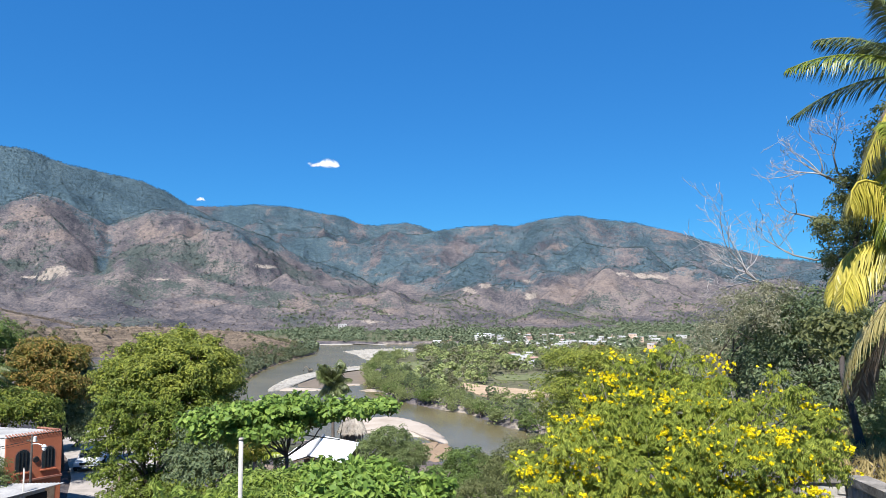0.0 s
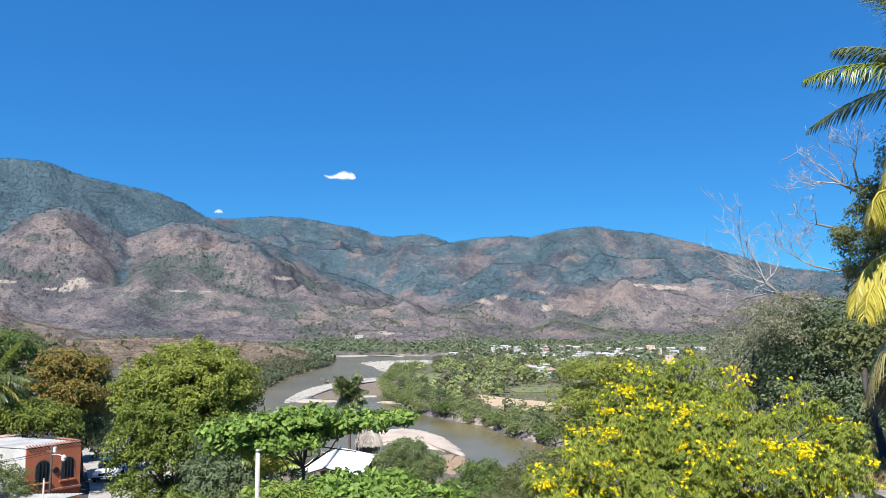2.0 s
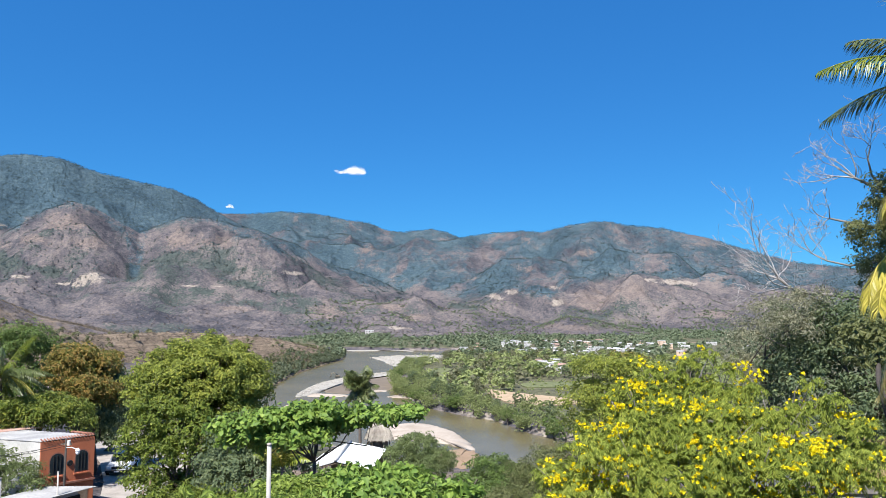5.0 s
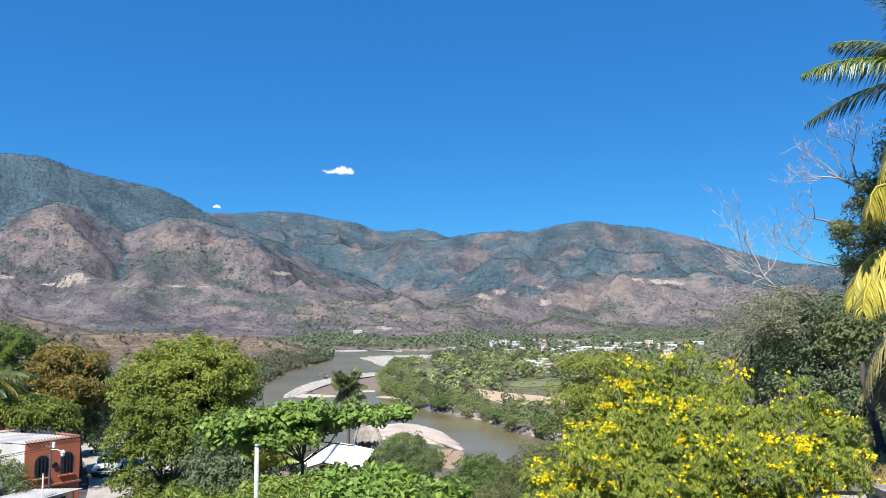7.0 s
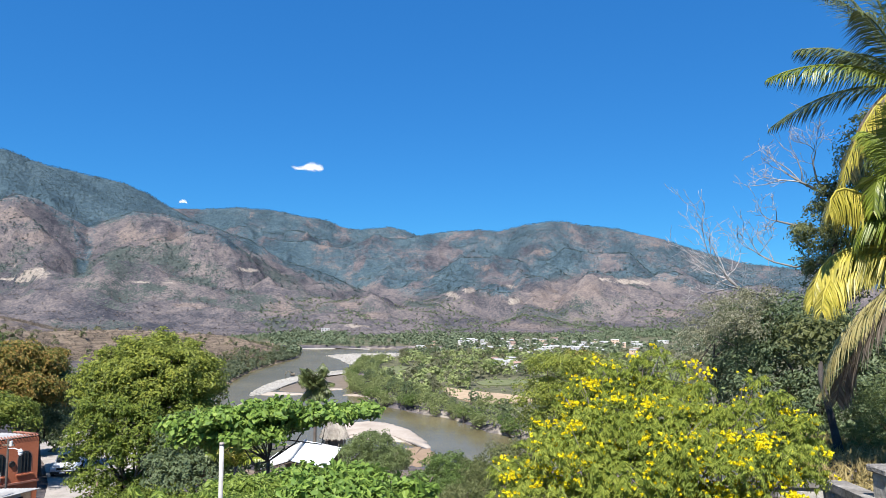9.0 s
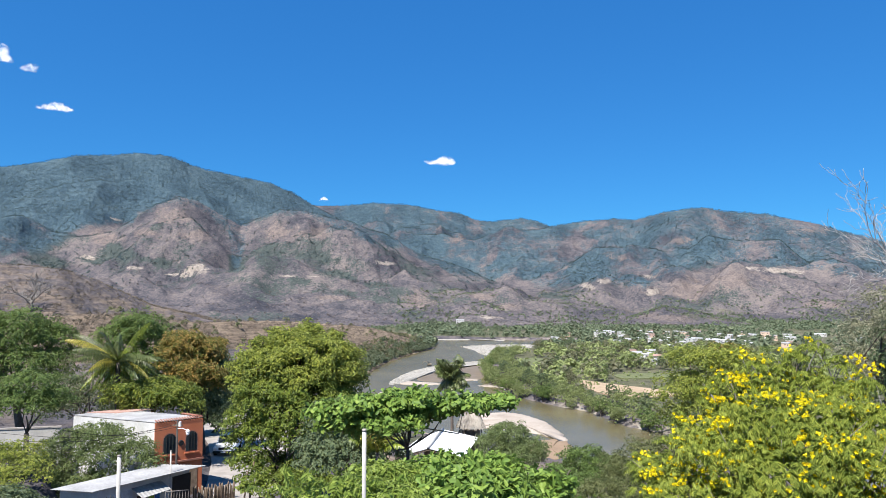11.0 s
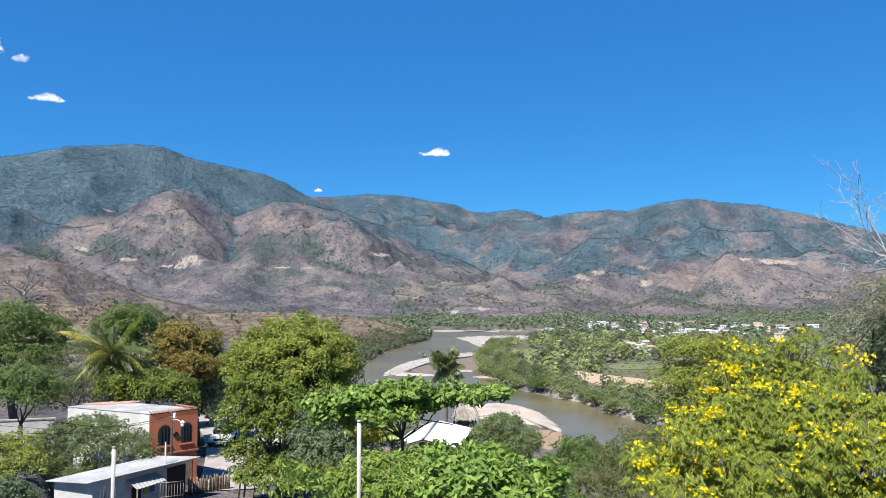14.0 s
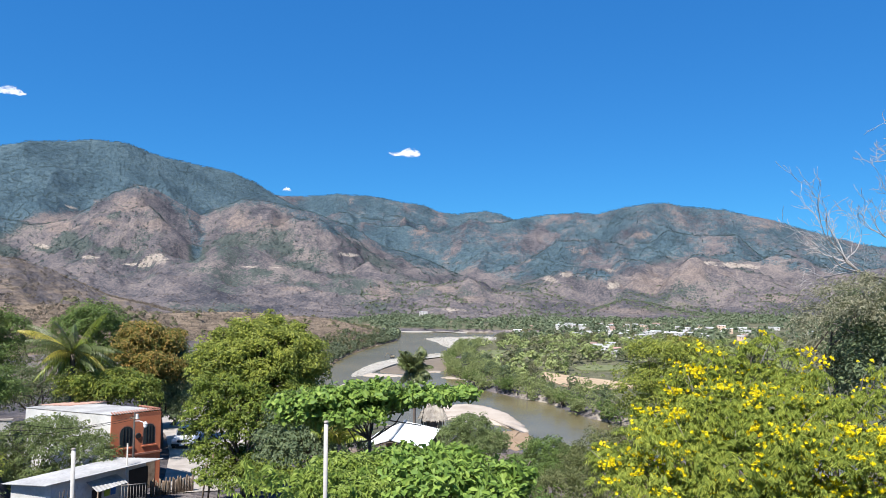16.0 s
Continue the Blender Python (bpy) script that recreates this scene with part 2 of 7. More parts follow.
def part(name, data, mat, parent=None, label=""):
    """Links a bmesh or a mesh as one object, a part of parent."""
    if isinstance(data, bmesh.types.BMesh):
        me = bpy.data.meshes.new(name)
        data.to_mesh(me)
        data.free()
    else:
        me = data
    if mat is not None:
        me.materials.append(mat)
    ob = new(name, me)
    if parent is not None:
        ob.parent = parent
    return tagged(ob, label)


def box_bm(x0, y0, z0, x1, y1, z1, bevel=0.0, bm=None):
    own = bm is None
    bm = bm or bmesh.new()
    g = bmesh.ops.create_cube(bm, size=1.0, matrix=Matrix.Translation(((x0 + x1) / 2, (y0 + y1) / 2, (z0 + z1) / 2)) @ Matrix.Diagonal((x1 - x0, y1 - y0, z1 - z0, 1)))
    if bevel and own:
        bmesh.ops.bevel(bm, geom=bm.edges[:], offset=bevel, segments=1, affect="EDGES")
    return bm


def tri_mesh(name, verts, tris, smooth=False):
    me = bpy.data.meshes.new(name)
    verts, tris = np.asarray(verts, np.float32), np.asarray(tris, np.int32)
    me.vertices.add(len(verts))
    me.vertices.foreach_set("co", verts.ravel())
    me.loops.add(tris.size)
    me.loops.foreach_set("vertex_index", tris.ravel())
    me.polygons.add(len(tris))
    me.polygons.foreach_set("loop_start", np.arange(0, tris.size, tris.shape[1], dtype=np.int32))
    me.polygons.foreach_set("use_smooth", np.full(len(tris), smooth))
    me.update(calc_edges=True)
    return me


def tube(points, radii, sides=7):
    """Vertices and quads of a bent, tapering round bar."""
    points = [Vector(p) for p in points]
    vs, fs = [], []
    for i, p in enumerate(points):
        way = (points[min(i + 1, len(points) - 1)] - points[max(i - 1, 0)]).normalized()
        u = way.orthogonal().normalized()
        if abs(way.z) < 0.95:
            u = way.cross(Vector((0, 0, 1))).normalized()
        v = way.cross(u)
        for k in range(sides):
            a = 2 * math.pi * k / sides
            vs.append(p + (u * math.cos(a) + v * math.sin(a)) * radii[i])
    for i in range(len(points) - 1):
        for k in range(sides):
            a, b = i * sides + k, i * sides + (k + 1) % sides
            fs.append((a, b, b + sides, a + sides))
    fs.append(tuple(range(sides - 1, -1, -1)))
    fs.append(tuple((len(points) - 1) * sides + k for k in range(sides)))
    return vs, fs


def tubes_mesh(name, bars, sides=7, smooth=True):
    vs, fs = [], []
    for pts, rad in bars:
        v, f = tube(pts, rad, sides)
        k = len(vs)
        vs += [tuple(q) for q in v]
        fs += [tuple(i + k for i in q) for q in f]
    me = bpy.data.meshes.new(name)
    me.from_pydata(vs, [], fs)
    me.polygons.foreach_set("use_smooth", [smooth] * len(me.polygons))
    me.update()
    return me


def unit(a):
    return a / np.maximum(np.linalg.norm(a, axis=1, keepdims=True), 1e-9)


def leaf_mesh(name, c, nrm, way, length, width, fold=0.2, droop=0.15, broad=False):
    """Many leaves in one mesh: at the places c, facing nrm, pointing way; folded along the midrib and drooping at the tip."""
    n = len(c)
    nrm = unit(nrm)
    way = unit(way - nrm * (way * nrm).sum(1, keepdims=True))
    side = np.cross(way, nrm)
    L, W = np.broadcast_to(length, (n,))[:, None], np.broadcast_to(width, (n,))[:, None]
    if broad:   # obovate leaf of eight triangles
        rows = [(0, 0), (0.4, 0.30), (0.75, 0.5), (1.0, 0.0)]
        mid = [c + way * L * (u - 0.3) - nrm * L * droop * u * u for u, _ in rows]
        vs = [mid[0], mid[1], mid[2], mid[3]]
        for u, w in rows[1:3]:
            b = c + way * L * (u - 0.3) - nrm * L * droop * u * u + nrm * W * w * fold
            vs += [b - side * W * w, b + side * W * w]
        tri = [(0, 1, 4), (1, 6, 4), (1, 2, 6), (2, 3, 6), (0, 5, 1), (1, 5, 7), (1, 7, 2), (2, 7, 3)]
    else:
        a = c - way * L * 0.5
        t = c + way * L * 0.5 - nrm * L * droop
        vs = [a, c - side * W * 0.5 + nrm * W * fold, t, c + side * W * 0.5 + nrm * W * fold]
        tri = [(0, 2, 1), (0, 3, 2)]
    k = len(vs)
    verts = np.stack(vs, 1).reshape(-1, 3)
    tris = (np.arange(n)[:, None, None] * k + np.array(tri)[None]).reshape(-1, 3)
    return tri_mesh(name, verts, tris)


def clumps(rng, lobes, count, shell=0.72, low=-0.5):
    """Places and outward ways of leaf clumps over a crown made of lobes (x, y, z, rx, ry, rz)."""
    lobes = np.array(lobes, float)
    area = (lobes[:, 3] * lobes[:, 4] + lobes[:, 4] * lobes[:, 5] + lobes[:, 3] * lobes[:, 5])
    which = rng.choice(len(lobes), count, p=area / area.sum())
    d = unit(rng.normal(size=(count, 3)))
    flip = d[:, 2] < low
    d[flip, 2] *= -0.6
    d = unit(d)
    lo = lobes[which]
    bump = 1 + 0.22 * np.sin(d[:, 0] * 5 + which) * np.cos(d[:, 1] * 6 + which * 2) + 0.1 * rng.normal(size=count)
    rad = (shell + (1.02 - shell) * rng.random(count) ** 0.6) * bump
    return lo[:, :3] + d * lo[:, 3:] * rad[:, None], d


def crown_mesh(name, seed, lobes, count, per, spread, length, width, shell=0.72, low=-0.5, droop=0.2, hang=0.3, broad=False, upward=0.5):
    rng = np.random.default_rng(seed)
    c, d = clumps(rng, lobes, count, shell, low)
    size = np.repeat(rng.uniform(0.7, 1.3, count), per)
    dd = np.repeat(d, per, 0)
    puff = unit(rng.normal(size=(count * per, 3)) + dd * 0.5 + np.array([0, 0, 0.35]))
    off = puff * (spread * 1.5 * size * rng.uniform(0.45, 1.0, count * per))[:, None] * np.array([1, 1, 0.72])
    cc = np.repeat(c, per, 0) + off
    nrm = puff * 0.8 + dd * 0.35 + np.array([0, 0, upward]) + rng.normal(size=dd.shape) * (0.6 if broad else 0.3)
    way = dd * 0.7 + rng.normal(size=dd.shape) * 0.8 - np.array([0, 0, hang])
    s = rng.uniform(0.7, 1.25, len(cc))
    return leaf_mesh(name, cc, nrm, way, length * s, width * s, droop=droop, broad=broad)


def limbs_mesh(name, seed, root, fork, ends, r0, sides=7, wobble=0.08):
    """A tapered trunk from root to fork, and a bent limb from there to each end."""
    rng = random.Random(seed)
    root, fork = Vector(root), Vector(fork)

    def bent(a, b, r, s):
        n, w = 5, (b - a).length * wobble
        pts = [a.lerp(b, i / n) + (Vector((rng.gauss(0, w), rng.gauss(0, w), rng.gauss(0, w) + (b - a).length * 0.12 * math.sin(math.pi * i / n))) if 0 < i < n else Vector()) for i in range(n + 1)]
        return pts, [r + (s - r) * i / n for i in range(n + 1)]
    bars = [([root - Vector((0, 0, 0.4)), root, root.lerp(fork, 0.5) + Vector((rng.gauss(0, 0.05), rng.gauss(0, 0.05), 0)), fork], [r0 * 1.5, r0 * 1.2, r0, r0 * 0.8])]
    for e in ends:
        bars.append(bent(fork, Vector(e), r0 * 0.42, r0 * 0.08))
    return tubes_mesh(name, bars, sides)


def tree(name, seed, at, lobes, mat, count, per, spread, length, width, label, category="tree", trunk_r=0.22, fork=None, bark=None, group="", **kw):
    """A tree: trunk with limbs, and a crown of leaves. Lobes are given in world places."""
    at = Vector(at)
    ob = empty(name, at, label, category, group)
    rel = [(x - at.x, y - at.y, z - at.z, a, b, c) for x, y, z, a, b, c in lobes]
    zs = [q[2] - q[5] for q in rel]
    if fork is None:
        k = np.mean([q[:2] for q in rel], axis=0)
        fork = (k[0] * 0.5, k[1] * 0.5, max(0.4, min(zs) + 0.3))
    ends = [(q[0] + random.Random(seed + i).uniform(-0.3, 0.3) * q[3], q[1], q[2] + q[5] * 0.3) for i, q in enumerate(rel)]
    part("trunk", limbs_mesh("trunk", seed, (0, 0, 0), fork, ends, trunk_r), bark or M_BARK, ob)
    part("crown", crown_mesh("crown", seed, rel, count, per, spread, length, width, **kw), mat, ob)
    return ob


def lobe(az, el, r, rx, rz, ry=None):
    p = spot(az, el, r)
    return (p.x, p.y, p.z, rx, ry or rx, rz)


# ---- terrain ----
PERM = np.random.RandomState(7).permutation(512)
GRAD = np.stack([np.cos(np.arange(64) / 64 * 2 * np.pi), np.sin(np.arange(64) / 64 * 2 * np.pi)], 1)


def perlin(x, y):
    xi, yi = np.floor(x).astype(int), np.floor(y).astype(int)
    xf, yf = x - xi, y - yi
    u, v = xf * xf * xf * (xf * (xf * 6 - 15) + 10), yf * yf * yf * (yf * (yf * 6 - 15) + 10)

    def g(i, j, dx, dy):
        h = GRAD[PERM[(PERM[i & 511] + j) & 511] & 63]
        return h[..., 0] * dx + h[..., 1] * dy
    a, b = g(xi, yi, xf, yf), g(xi + 1, yi, xf - 1, yf)
    c, d = g(xi, yi + 1, xf, yf - 1), g(xi + 1, yi + 1, xf - 1, yf - 1)
    return (a + (b - a) * u) * (1 - v) + (c + (d - c) * u) * v


def fbm(x, y, octaves=4, gain=0.5):
    s, a = np.zeros_like(x), 1.0
    for i in range(octaves):
        s += a * perlin(x * 2 ** i + 17.3 * i, y * 2 ** i - 9.1 * i)
        a *= gain
    return s


def ridged(x, y, octaves=4):
    s, a, w = np.zeros_like(x), 0.55, 1.0
    for i in range(octaves):
        n = (1 - np.abs(perlin(x * 2 ** i + 31.7 * i, y * 2 ** i + 5.3 * i)) * 1.9) ** 2
        s += a * n * w
        w = np.clip(n, 0, 1)
        a *= 0.5
    return s


def step(x, a, b):
    t = np.clip((x - a) / (b - a), 0, 1)
    return t * t * (3 - 2 * t)


# Ridges: azimuths, crest elevations in degrees, crest distances, reach in front and behind, gully size, gully depth, forest cover
RIDGES = [
    ("left", [-70, -48, -40.6, -38.6, -36.1, -33.9, -31.8, -29.7, -27.2, -24.2, -22.1, -20.3, -18.8, -14, -8],
     [3, 7.5, 8.84, 9.3, 10.07, 10.3, 10.62, 10.61, 9.79, 9.32, 8.97, 8.27, 7.41, 5, 1.5], 4250, 1900, 900, 420, 0.085, 0.95),
    ("middle", [-26, -20.9, -18.3, -16.5, -13.8, -11.5, -9.2, -6.9, -5.8, -4.2, -3.3, -1.9, -0.7, 0.4, 3, 8],
     [6.5, 7.4, 7.37, 7.38, 7.66, 7.61, 7.19, 6.93, 6.43, 6.2, 6.34, 6.47, 6.23, 5.82, 5, 2], 4720, 2300, 500, 330, 0.30, 0.50),
    ("right", [-8, -2.8, 0.4, 3.1, 5.3, 7.0, 9.2, 10.9, 12.1, 13.7, 16.5, 19.1, 21.3, 23.5, 25.8, 29.2, 40, 60],
     [2.0, 4.7, 5.77, 6.15, 6.29, 6.16, 6.68, 6.89, 6.95, 6.6, 6.25, 5.6, 4.86, 4.11, 3.43, 2.97, 3.5, 2.5], 4100, 1700, 900, 320, 0.30, 0.52),
    ("foothill", [-60, -39.3, -37.3, -35.2, -33.4, -31.9, -30.4, -28.9, -27.3, -24.3, -21.4, -19.2, -15.6, -12.9, -10.1, -6.9, -3.7, -1.9, 0.4],
     [2.5, 2.86, 3.53, 4.13, 4.7, 5.81, 6.93, 7.53, 7.23, 5.6, 6.83, 6.77, 6.05, 5.09, 3.52, 2.63, 1.18, 0.14, -0.9], 3250, 1300, 500, 260, 0.36, 0.20),
    ("left_spur", [-60, -42, -40, -38, -36.5, -35, -33.6, -32.4], [3, 4.6, 4.9, 4.6, 3.9, 3.0, 2.0, 0.8], 3350, 700, 350, 210, 0.28, 0.35),
    ("front_hump", [-35.6, -34, -32.2, -30.3, -28.9, -27.3, -25.2, -23.4], [1.0, 2.0, 3.2, 4.8, 5.4, 4.7, 2.8, 1.2], 2850, 560, 300, 170, 0.26, 0.10),
    ("mid_hump", [-24, -22.4, -20.9, -17.3, -13.8, -10.1, -6.4, -3.7, -2], [1.6, 2.4, 3.2, 4.4, 3.4, 2.1, 0.8, -0.1, -0.8], 2800, 600, 320, 170, 0.26, 0.12),
    ("right_spur", [-1.5, 0.9, 3.1, 5.2, 6.6, 7.9, 9.7, 10.5, 12.5, 14.9, 17.3, 19.1, 22, 26], [1.2, 2.0, 3.0, 3.6, 4.0, 3.3, 2.3, 2.9, 3.9, 4.2, 3.4, 2.2, 1.8, 1.5], 3500, 800, 380, 200, 0.30, 0.42),
    ("far_spur", [-16, -13, -10, -7.5, -5, -2.5, -0.5, 1.5], [3.6, 4.6, 4.9, 4.3, 4.6, 4.9, 3.8, 2.5], 4050, 900, 400, 220, 0.28, 0.45),
    ("tan_hill", [-2, 0.8, 2.6, 5.2, 9.1, 12.4, 14.8, 16.8, 19.0, 20.8, 22.6, 30, 45],
     [-1.2, -0.07, 0.83, 1.37, 1.81, 2.14, 2.54, 2.39, 1.86, 1.56, 1.22, 1.0, 1.5], 2750, 850, 500, 230, 0.38, 0.10),
    ("low_hill", [-60, -39.2, -35.8, -32.2, -29.9, -27.1, -23.4, -20.0, -15.5, -11.0, -8.3, -5.5, -2.8, -0.5, 2, 6, 9],
     [0.8, 0.34, 0.17, 0.4, 0.63, 1.0, 1.57, 1.17, 0.53, 0.78, 0.11, -0.11, 0.27, -0.53, -0.5, -0.9, -2], 2250, 800, 600, 170, 0.34, 0.08),
    ("knoll", [3, 5.2, 7.0, 9.1, 11.2, 13.2, 15.2, 18], [-3, -1.83, -1.15, -0.47, -0.76, -1.29, -1.69, -2.6], 1850, 330, 300, 120, 0.15, 0.10),
    ("dry_hill", [-75, -55, -40.4, -38.4, -36.3, -34.4, -33.0, -32.2, -30.6, -28.3, -24, -18], [2.5, 2.4, 2.12, 2.0, 1.78, 1.2, 0.6, 0.28, -0.45, -0.97, -2, -4], 620, 260, 500, 70, 0.10, 0.0),
]
SPUR = ("spur", [-90, -60, -37.1, -34.0, -28.3, -24.2, -20.8, -17.3, -14.6, -12.8, -11.0, -9.5, -8], [-1, -1.0, -1.22, -1.04, -1.05, -1.49, -1.63, -1.73, -1.95, -2.49, -3.08, -3.85, -5],
        [300, 300, 330, 360, 430, 520, 620, 700, 770, 810, 845, 880, 900])
RIVER = [(-190, 1062), (-152, 1000), (-138, 872), (-146, 776), (-151, 686), (-148, 616), (-140, 516), (-138, 440), (-125, 395), (-100, 352), (-60, 322), (-20, 292), (5, 268), (40, 258), (90, 250), (150, 240), (175, 262), (160, 292), (120, 308), (85, 320), (56, 333), (39, 352), (22, 395), (6, 412), (-13, 439), (-29, 484), (-42, 520), (-45, 552), (-50, 600), (-51, 646), (-52, 700), (-58, 760), (-22, 860), (0, 955), (40, 1010), (80, 1045), (70, 1072), (-60, 1078)]


# Sharp spurs that run down the slopes: distance and azimuth of their top, then of their foot
SPURS = [(3180, -29.1, 2350, -33.4), (3180, -28.9, 2300, -26.9), (3100, -29.2, 2450, -30.3), (3150, -20.9, 2300, -22.2), (3150, -20.2, 2300, -18.2), (3000, -16.8, 2300, -14.2), (2900, -13.0, 2250, -10.8), (4150, -33.5, 3150, -36.6), (4100, -38.0, 3000, -39.6), (4150, -27.4, 3400, -25.6),
         (4000, 12.1, 2900, 6.6), (4000, 12.4, 2900, 11.4), (4000, 16.5, 2900, 18.0), (4000, 5.3, 3000, 2.6), (4000, 9.0, 3000, 8.4), (3900, 20.0, 2900, 22.0), (4600, -13.8, 3500, -10.4), (4600, -9.2, 3500, -7.0), (4600, -2.0, 3400, -4.2), (2720, 14.7, 2120, 13.0), (2700, 10.4, 2100, 9.3), (2700, 18.4, 2150, 20.4)]


def spur_rise(az, r):
    """Height that the spurs add to the slopes: tent-shaped across, fading out at both ends."""
    add = np.zeros_like(az)
    for r0, a0, r1, a1 in SPURS:
        u = (r0 - r) / (r0 - r1)
        k = 0.055 * (r0 - r1)
        side = np.abs(az - (a0 + (a1 - a0) * u) + 0.5 * perlin(r / 160, r * 0 + a0)) * np.radians(r) / (0.19 * (r0 - r1))
        t = np.clip(1 - side, 0, 1)
        add = np.maximum(add, k * t * (0.7 + 0.3 * t) * np.sin(np.pi * np.clip(u, 0, 1)) ** 0.7 * step(u, 0.08, 0.32))
    return add


def polygon_distance(x, y, poly):
    """Signed distance to a closed outline, positive inside."""
    d, inside = np.full(x.shape, 1e9), np.zeros(x.shape, bool)
    for (x0, y0), (x1, y1) in zip(poly, poly[1:] + poly[:1]):
        ex, ey = x1 - x0, y1 - y0
        t = np.clip(((x - x0) * ex + (y - y0) * ey) / (ex * ex + ey * ey), 0, 1)
        d = np.minimum(d, np.hypot(x - x0 - t * ex, y - y0 - t * ey))
        cross = ((y0 > y) != (y1 > y)) & (x < ex * (y - y0) / (ey if ey else 1e-9) + x0)
        inside ^= cross
    return np.where(inside, d, -d)


def terrain(az, r):
    """Height of the land and the number of the ridge it belongs to, by azimuth in degrees and distance."""
    x, y = r * np.sin(np.radians(az)), r * np.cos(np.radians(az))
    left = 1 - step(az, -21.0, -11.0)
    near_r = np.interp(r, [0, 12, 20, 35, 60, 100, 150, 220, 262, 330, 1000, 5000], [55.3, 55.0, 51.5, 47.5, 44.5, 38, 27, 10, 2.5, 2.0, 4.0, 16.0])
    near_l = np.interp(r, [0, 12, 20, 35, 50, 60, 75, 100, 200, 300, 420, 560, 1000, 5000], [55.3, 54.6, 51, 48, 46.8, 46.7, 46.0, 44.5, 43, 40, 22, 8, 5.0, 16.0])
    terrace = step(az, 23.5, 27.5) * (1 - step(az, 70, 110))
    near_t = np.interp(r, [0, 12, 13.5, 14.6, 20, 28, 40, 60, 100, 150, 220, 262, 330, 1000, 5000], [55.3, 54.8, 54.9, 56.6, 56.7, 55.6, 52.5, 48, 40, 28, 10, 4.0, 3.0, 4.0, 16.0])
    z = near_r * (1 - left) + near_l * left
    z = z * (1 - terrace) + near_t * terrace
    yard = (1 - step(az, -37.5, -35.0)) * (1 - step(-az, 60, 75))
    z = z + yard * 2.7 * step(r, 42, 46) * (1 - step(r, 62, 80))
    base = z.copy()
    layer = np.full(z.shape, -1)
    z = z + 0.35 * fbm(x / 14, y / 14, 3) * step(r, 15, 40) + 2.0 * fbm(x / 160, y / 160, 3) * step(r, 400, 900)
    rise, gully = np.zeros_like(z), np.zeros_like(z)
    saz, sel, sd = SPUR[1:]
    d = np.interp(az, saz, sd)
    crest = EYE + d * np.tan(np.radians(np.interp(az, saz, sel) + 0.05 * fbm(az * 0.8, az * 0 + 3, 4)))
    front = np.clip((r - d * 0.62) / (d * 0.38), 0, 1)
    sh = np.where(r <= d, front ** 1.0, np.clip(1 - (r - d) / (d * 0.5), 0, 1) ** 1.3)
    h = base * (1 - sh) + crest * sh - 4 * ridged(x / 70, y / 70, 4) * np.sin(np.pi * sh)
    pick = (h > z) & (sh > 0)
    z, layer = np.where(pick, h, z), np.where(pick, 20, layer)
    for i, (_, kaz, kel, d, reach, behind, size, depth, _) in enumerate(RIDGES):
        el = np.interp(az, kaz, kel) + 0.05 * fbm(az * 1.3 + i * 7, az * 0 + i, 4)
        dd = d + (0.02 if i == 0 else 0.045) * d * fbm(az * 0.15 + i, az * 0 + 2 * i, 2)
        crest = EYE + dd * np.tan(np.radians(el))
        s = np.clip((r - (dd - reach)) / (reach - 75), 0, 1)
        sh = np.where(r <= dd, s ** (1.75 if i < 4 else 1.25), np.clip(1 - (r - dd) / behind, 0, 1))
        wx, wy = fbm(x / 900 + i, y / 900, 3) * 0.8, fbm(x / 900, y / 900 + i, 3) * 0.8
        a = np.radians(az) * d / size
        g = 1.0 - (0.8 * ridged(a * 0.55 + wx * 1.3 + i * 3, r / (size * 3.6) + wy * 1.3, 2) + 0.26 * ridged(x / (size * 0.55) + wx, y / (size * 0.7) + wy, 3))
        inside = (az > kaz[0]) & (az < kaz[-1])
        h = base + (crest - base) * sh - 0.62 * depth * np.maximum(crest - base, 0) * g * np.sin(np.pi * sh) ** 0.9
        pick = (h > z) & inside & (sh > 0)
        soft = (55 if i < 10 else 12) * step(sh, 0.04, 0.3) * inside
        blend = np.maximum(soft - np.abs(h - z), 0) ** 2 / (4 * soft + 1e-6)
        z, layer, rise, gully = np.where(pick, h, z) + blend, np.where(pick, i, layer), np.where(pick, sh, rise), np.where(pick, g, gully)
    crag = ridged(x / 170 + 0.5 * fbm(x / 400, y / 400, 2), y / 170 + 3, 3)
    z = z + np.where(layer == 0, 14, 26) * (crag - 0.42) * (layer >= 0) * (layer < 11) * step(rise, 0.05, 0.3) * (1 - 0.75 * step(rise, 0.8, 1.0))
    z = z + spur_rise(az, r) * (layer >= 0) * (layer < 11)
    knolls = np.maximum(fbm(x / 250 + 5, y / 250, 3, 0.4) + 0.10, 0) * 115 * step(r, 1700 + 420 * step(az, -2, 5), 2350) * (1 - step(r, 2700, 3300)) * (layer != 20)
    z, layer = z + knolls, np.where((knolls > 6) & (layer < 0), 10, layer)
    dist = polygon_distance(x, y, RIVER) + 2.5 * fbm(x / 30, y / 30, 3)
    cap = np.where(dist > 0, np.clip(-dist * 0.25, -2.5, 0), 0.1 - dist * 0.55)
    z = np.where(r > 150, np.minimum(z, cap), z)
    return z, layer, rise, gully


def ground_z(x, y):
    x, y = np.atleast_1d(np.asarray(x, float)), np.atleast_1d(np.asarray(y, float))
    return terrain(np.degrees(np.arctan2(x, y)), np.hypot(x, y))[0]


def ground_at(az, r):
    x, y = polar(az, r)
    return Vector((x, y, float(ground_z(x, y)[0])))


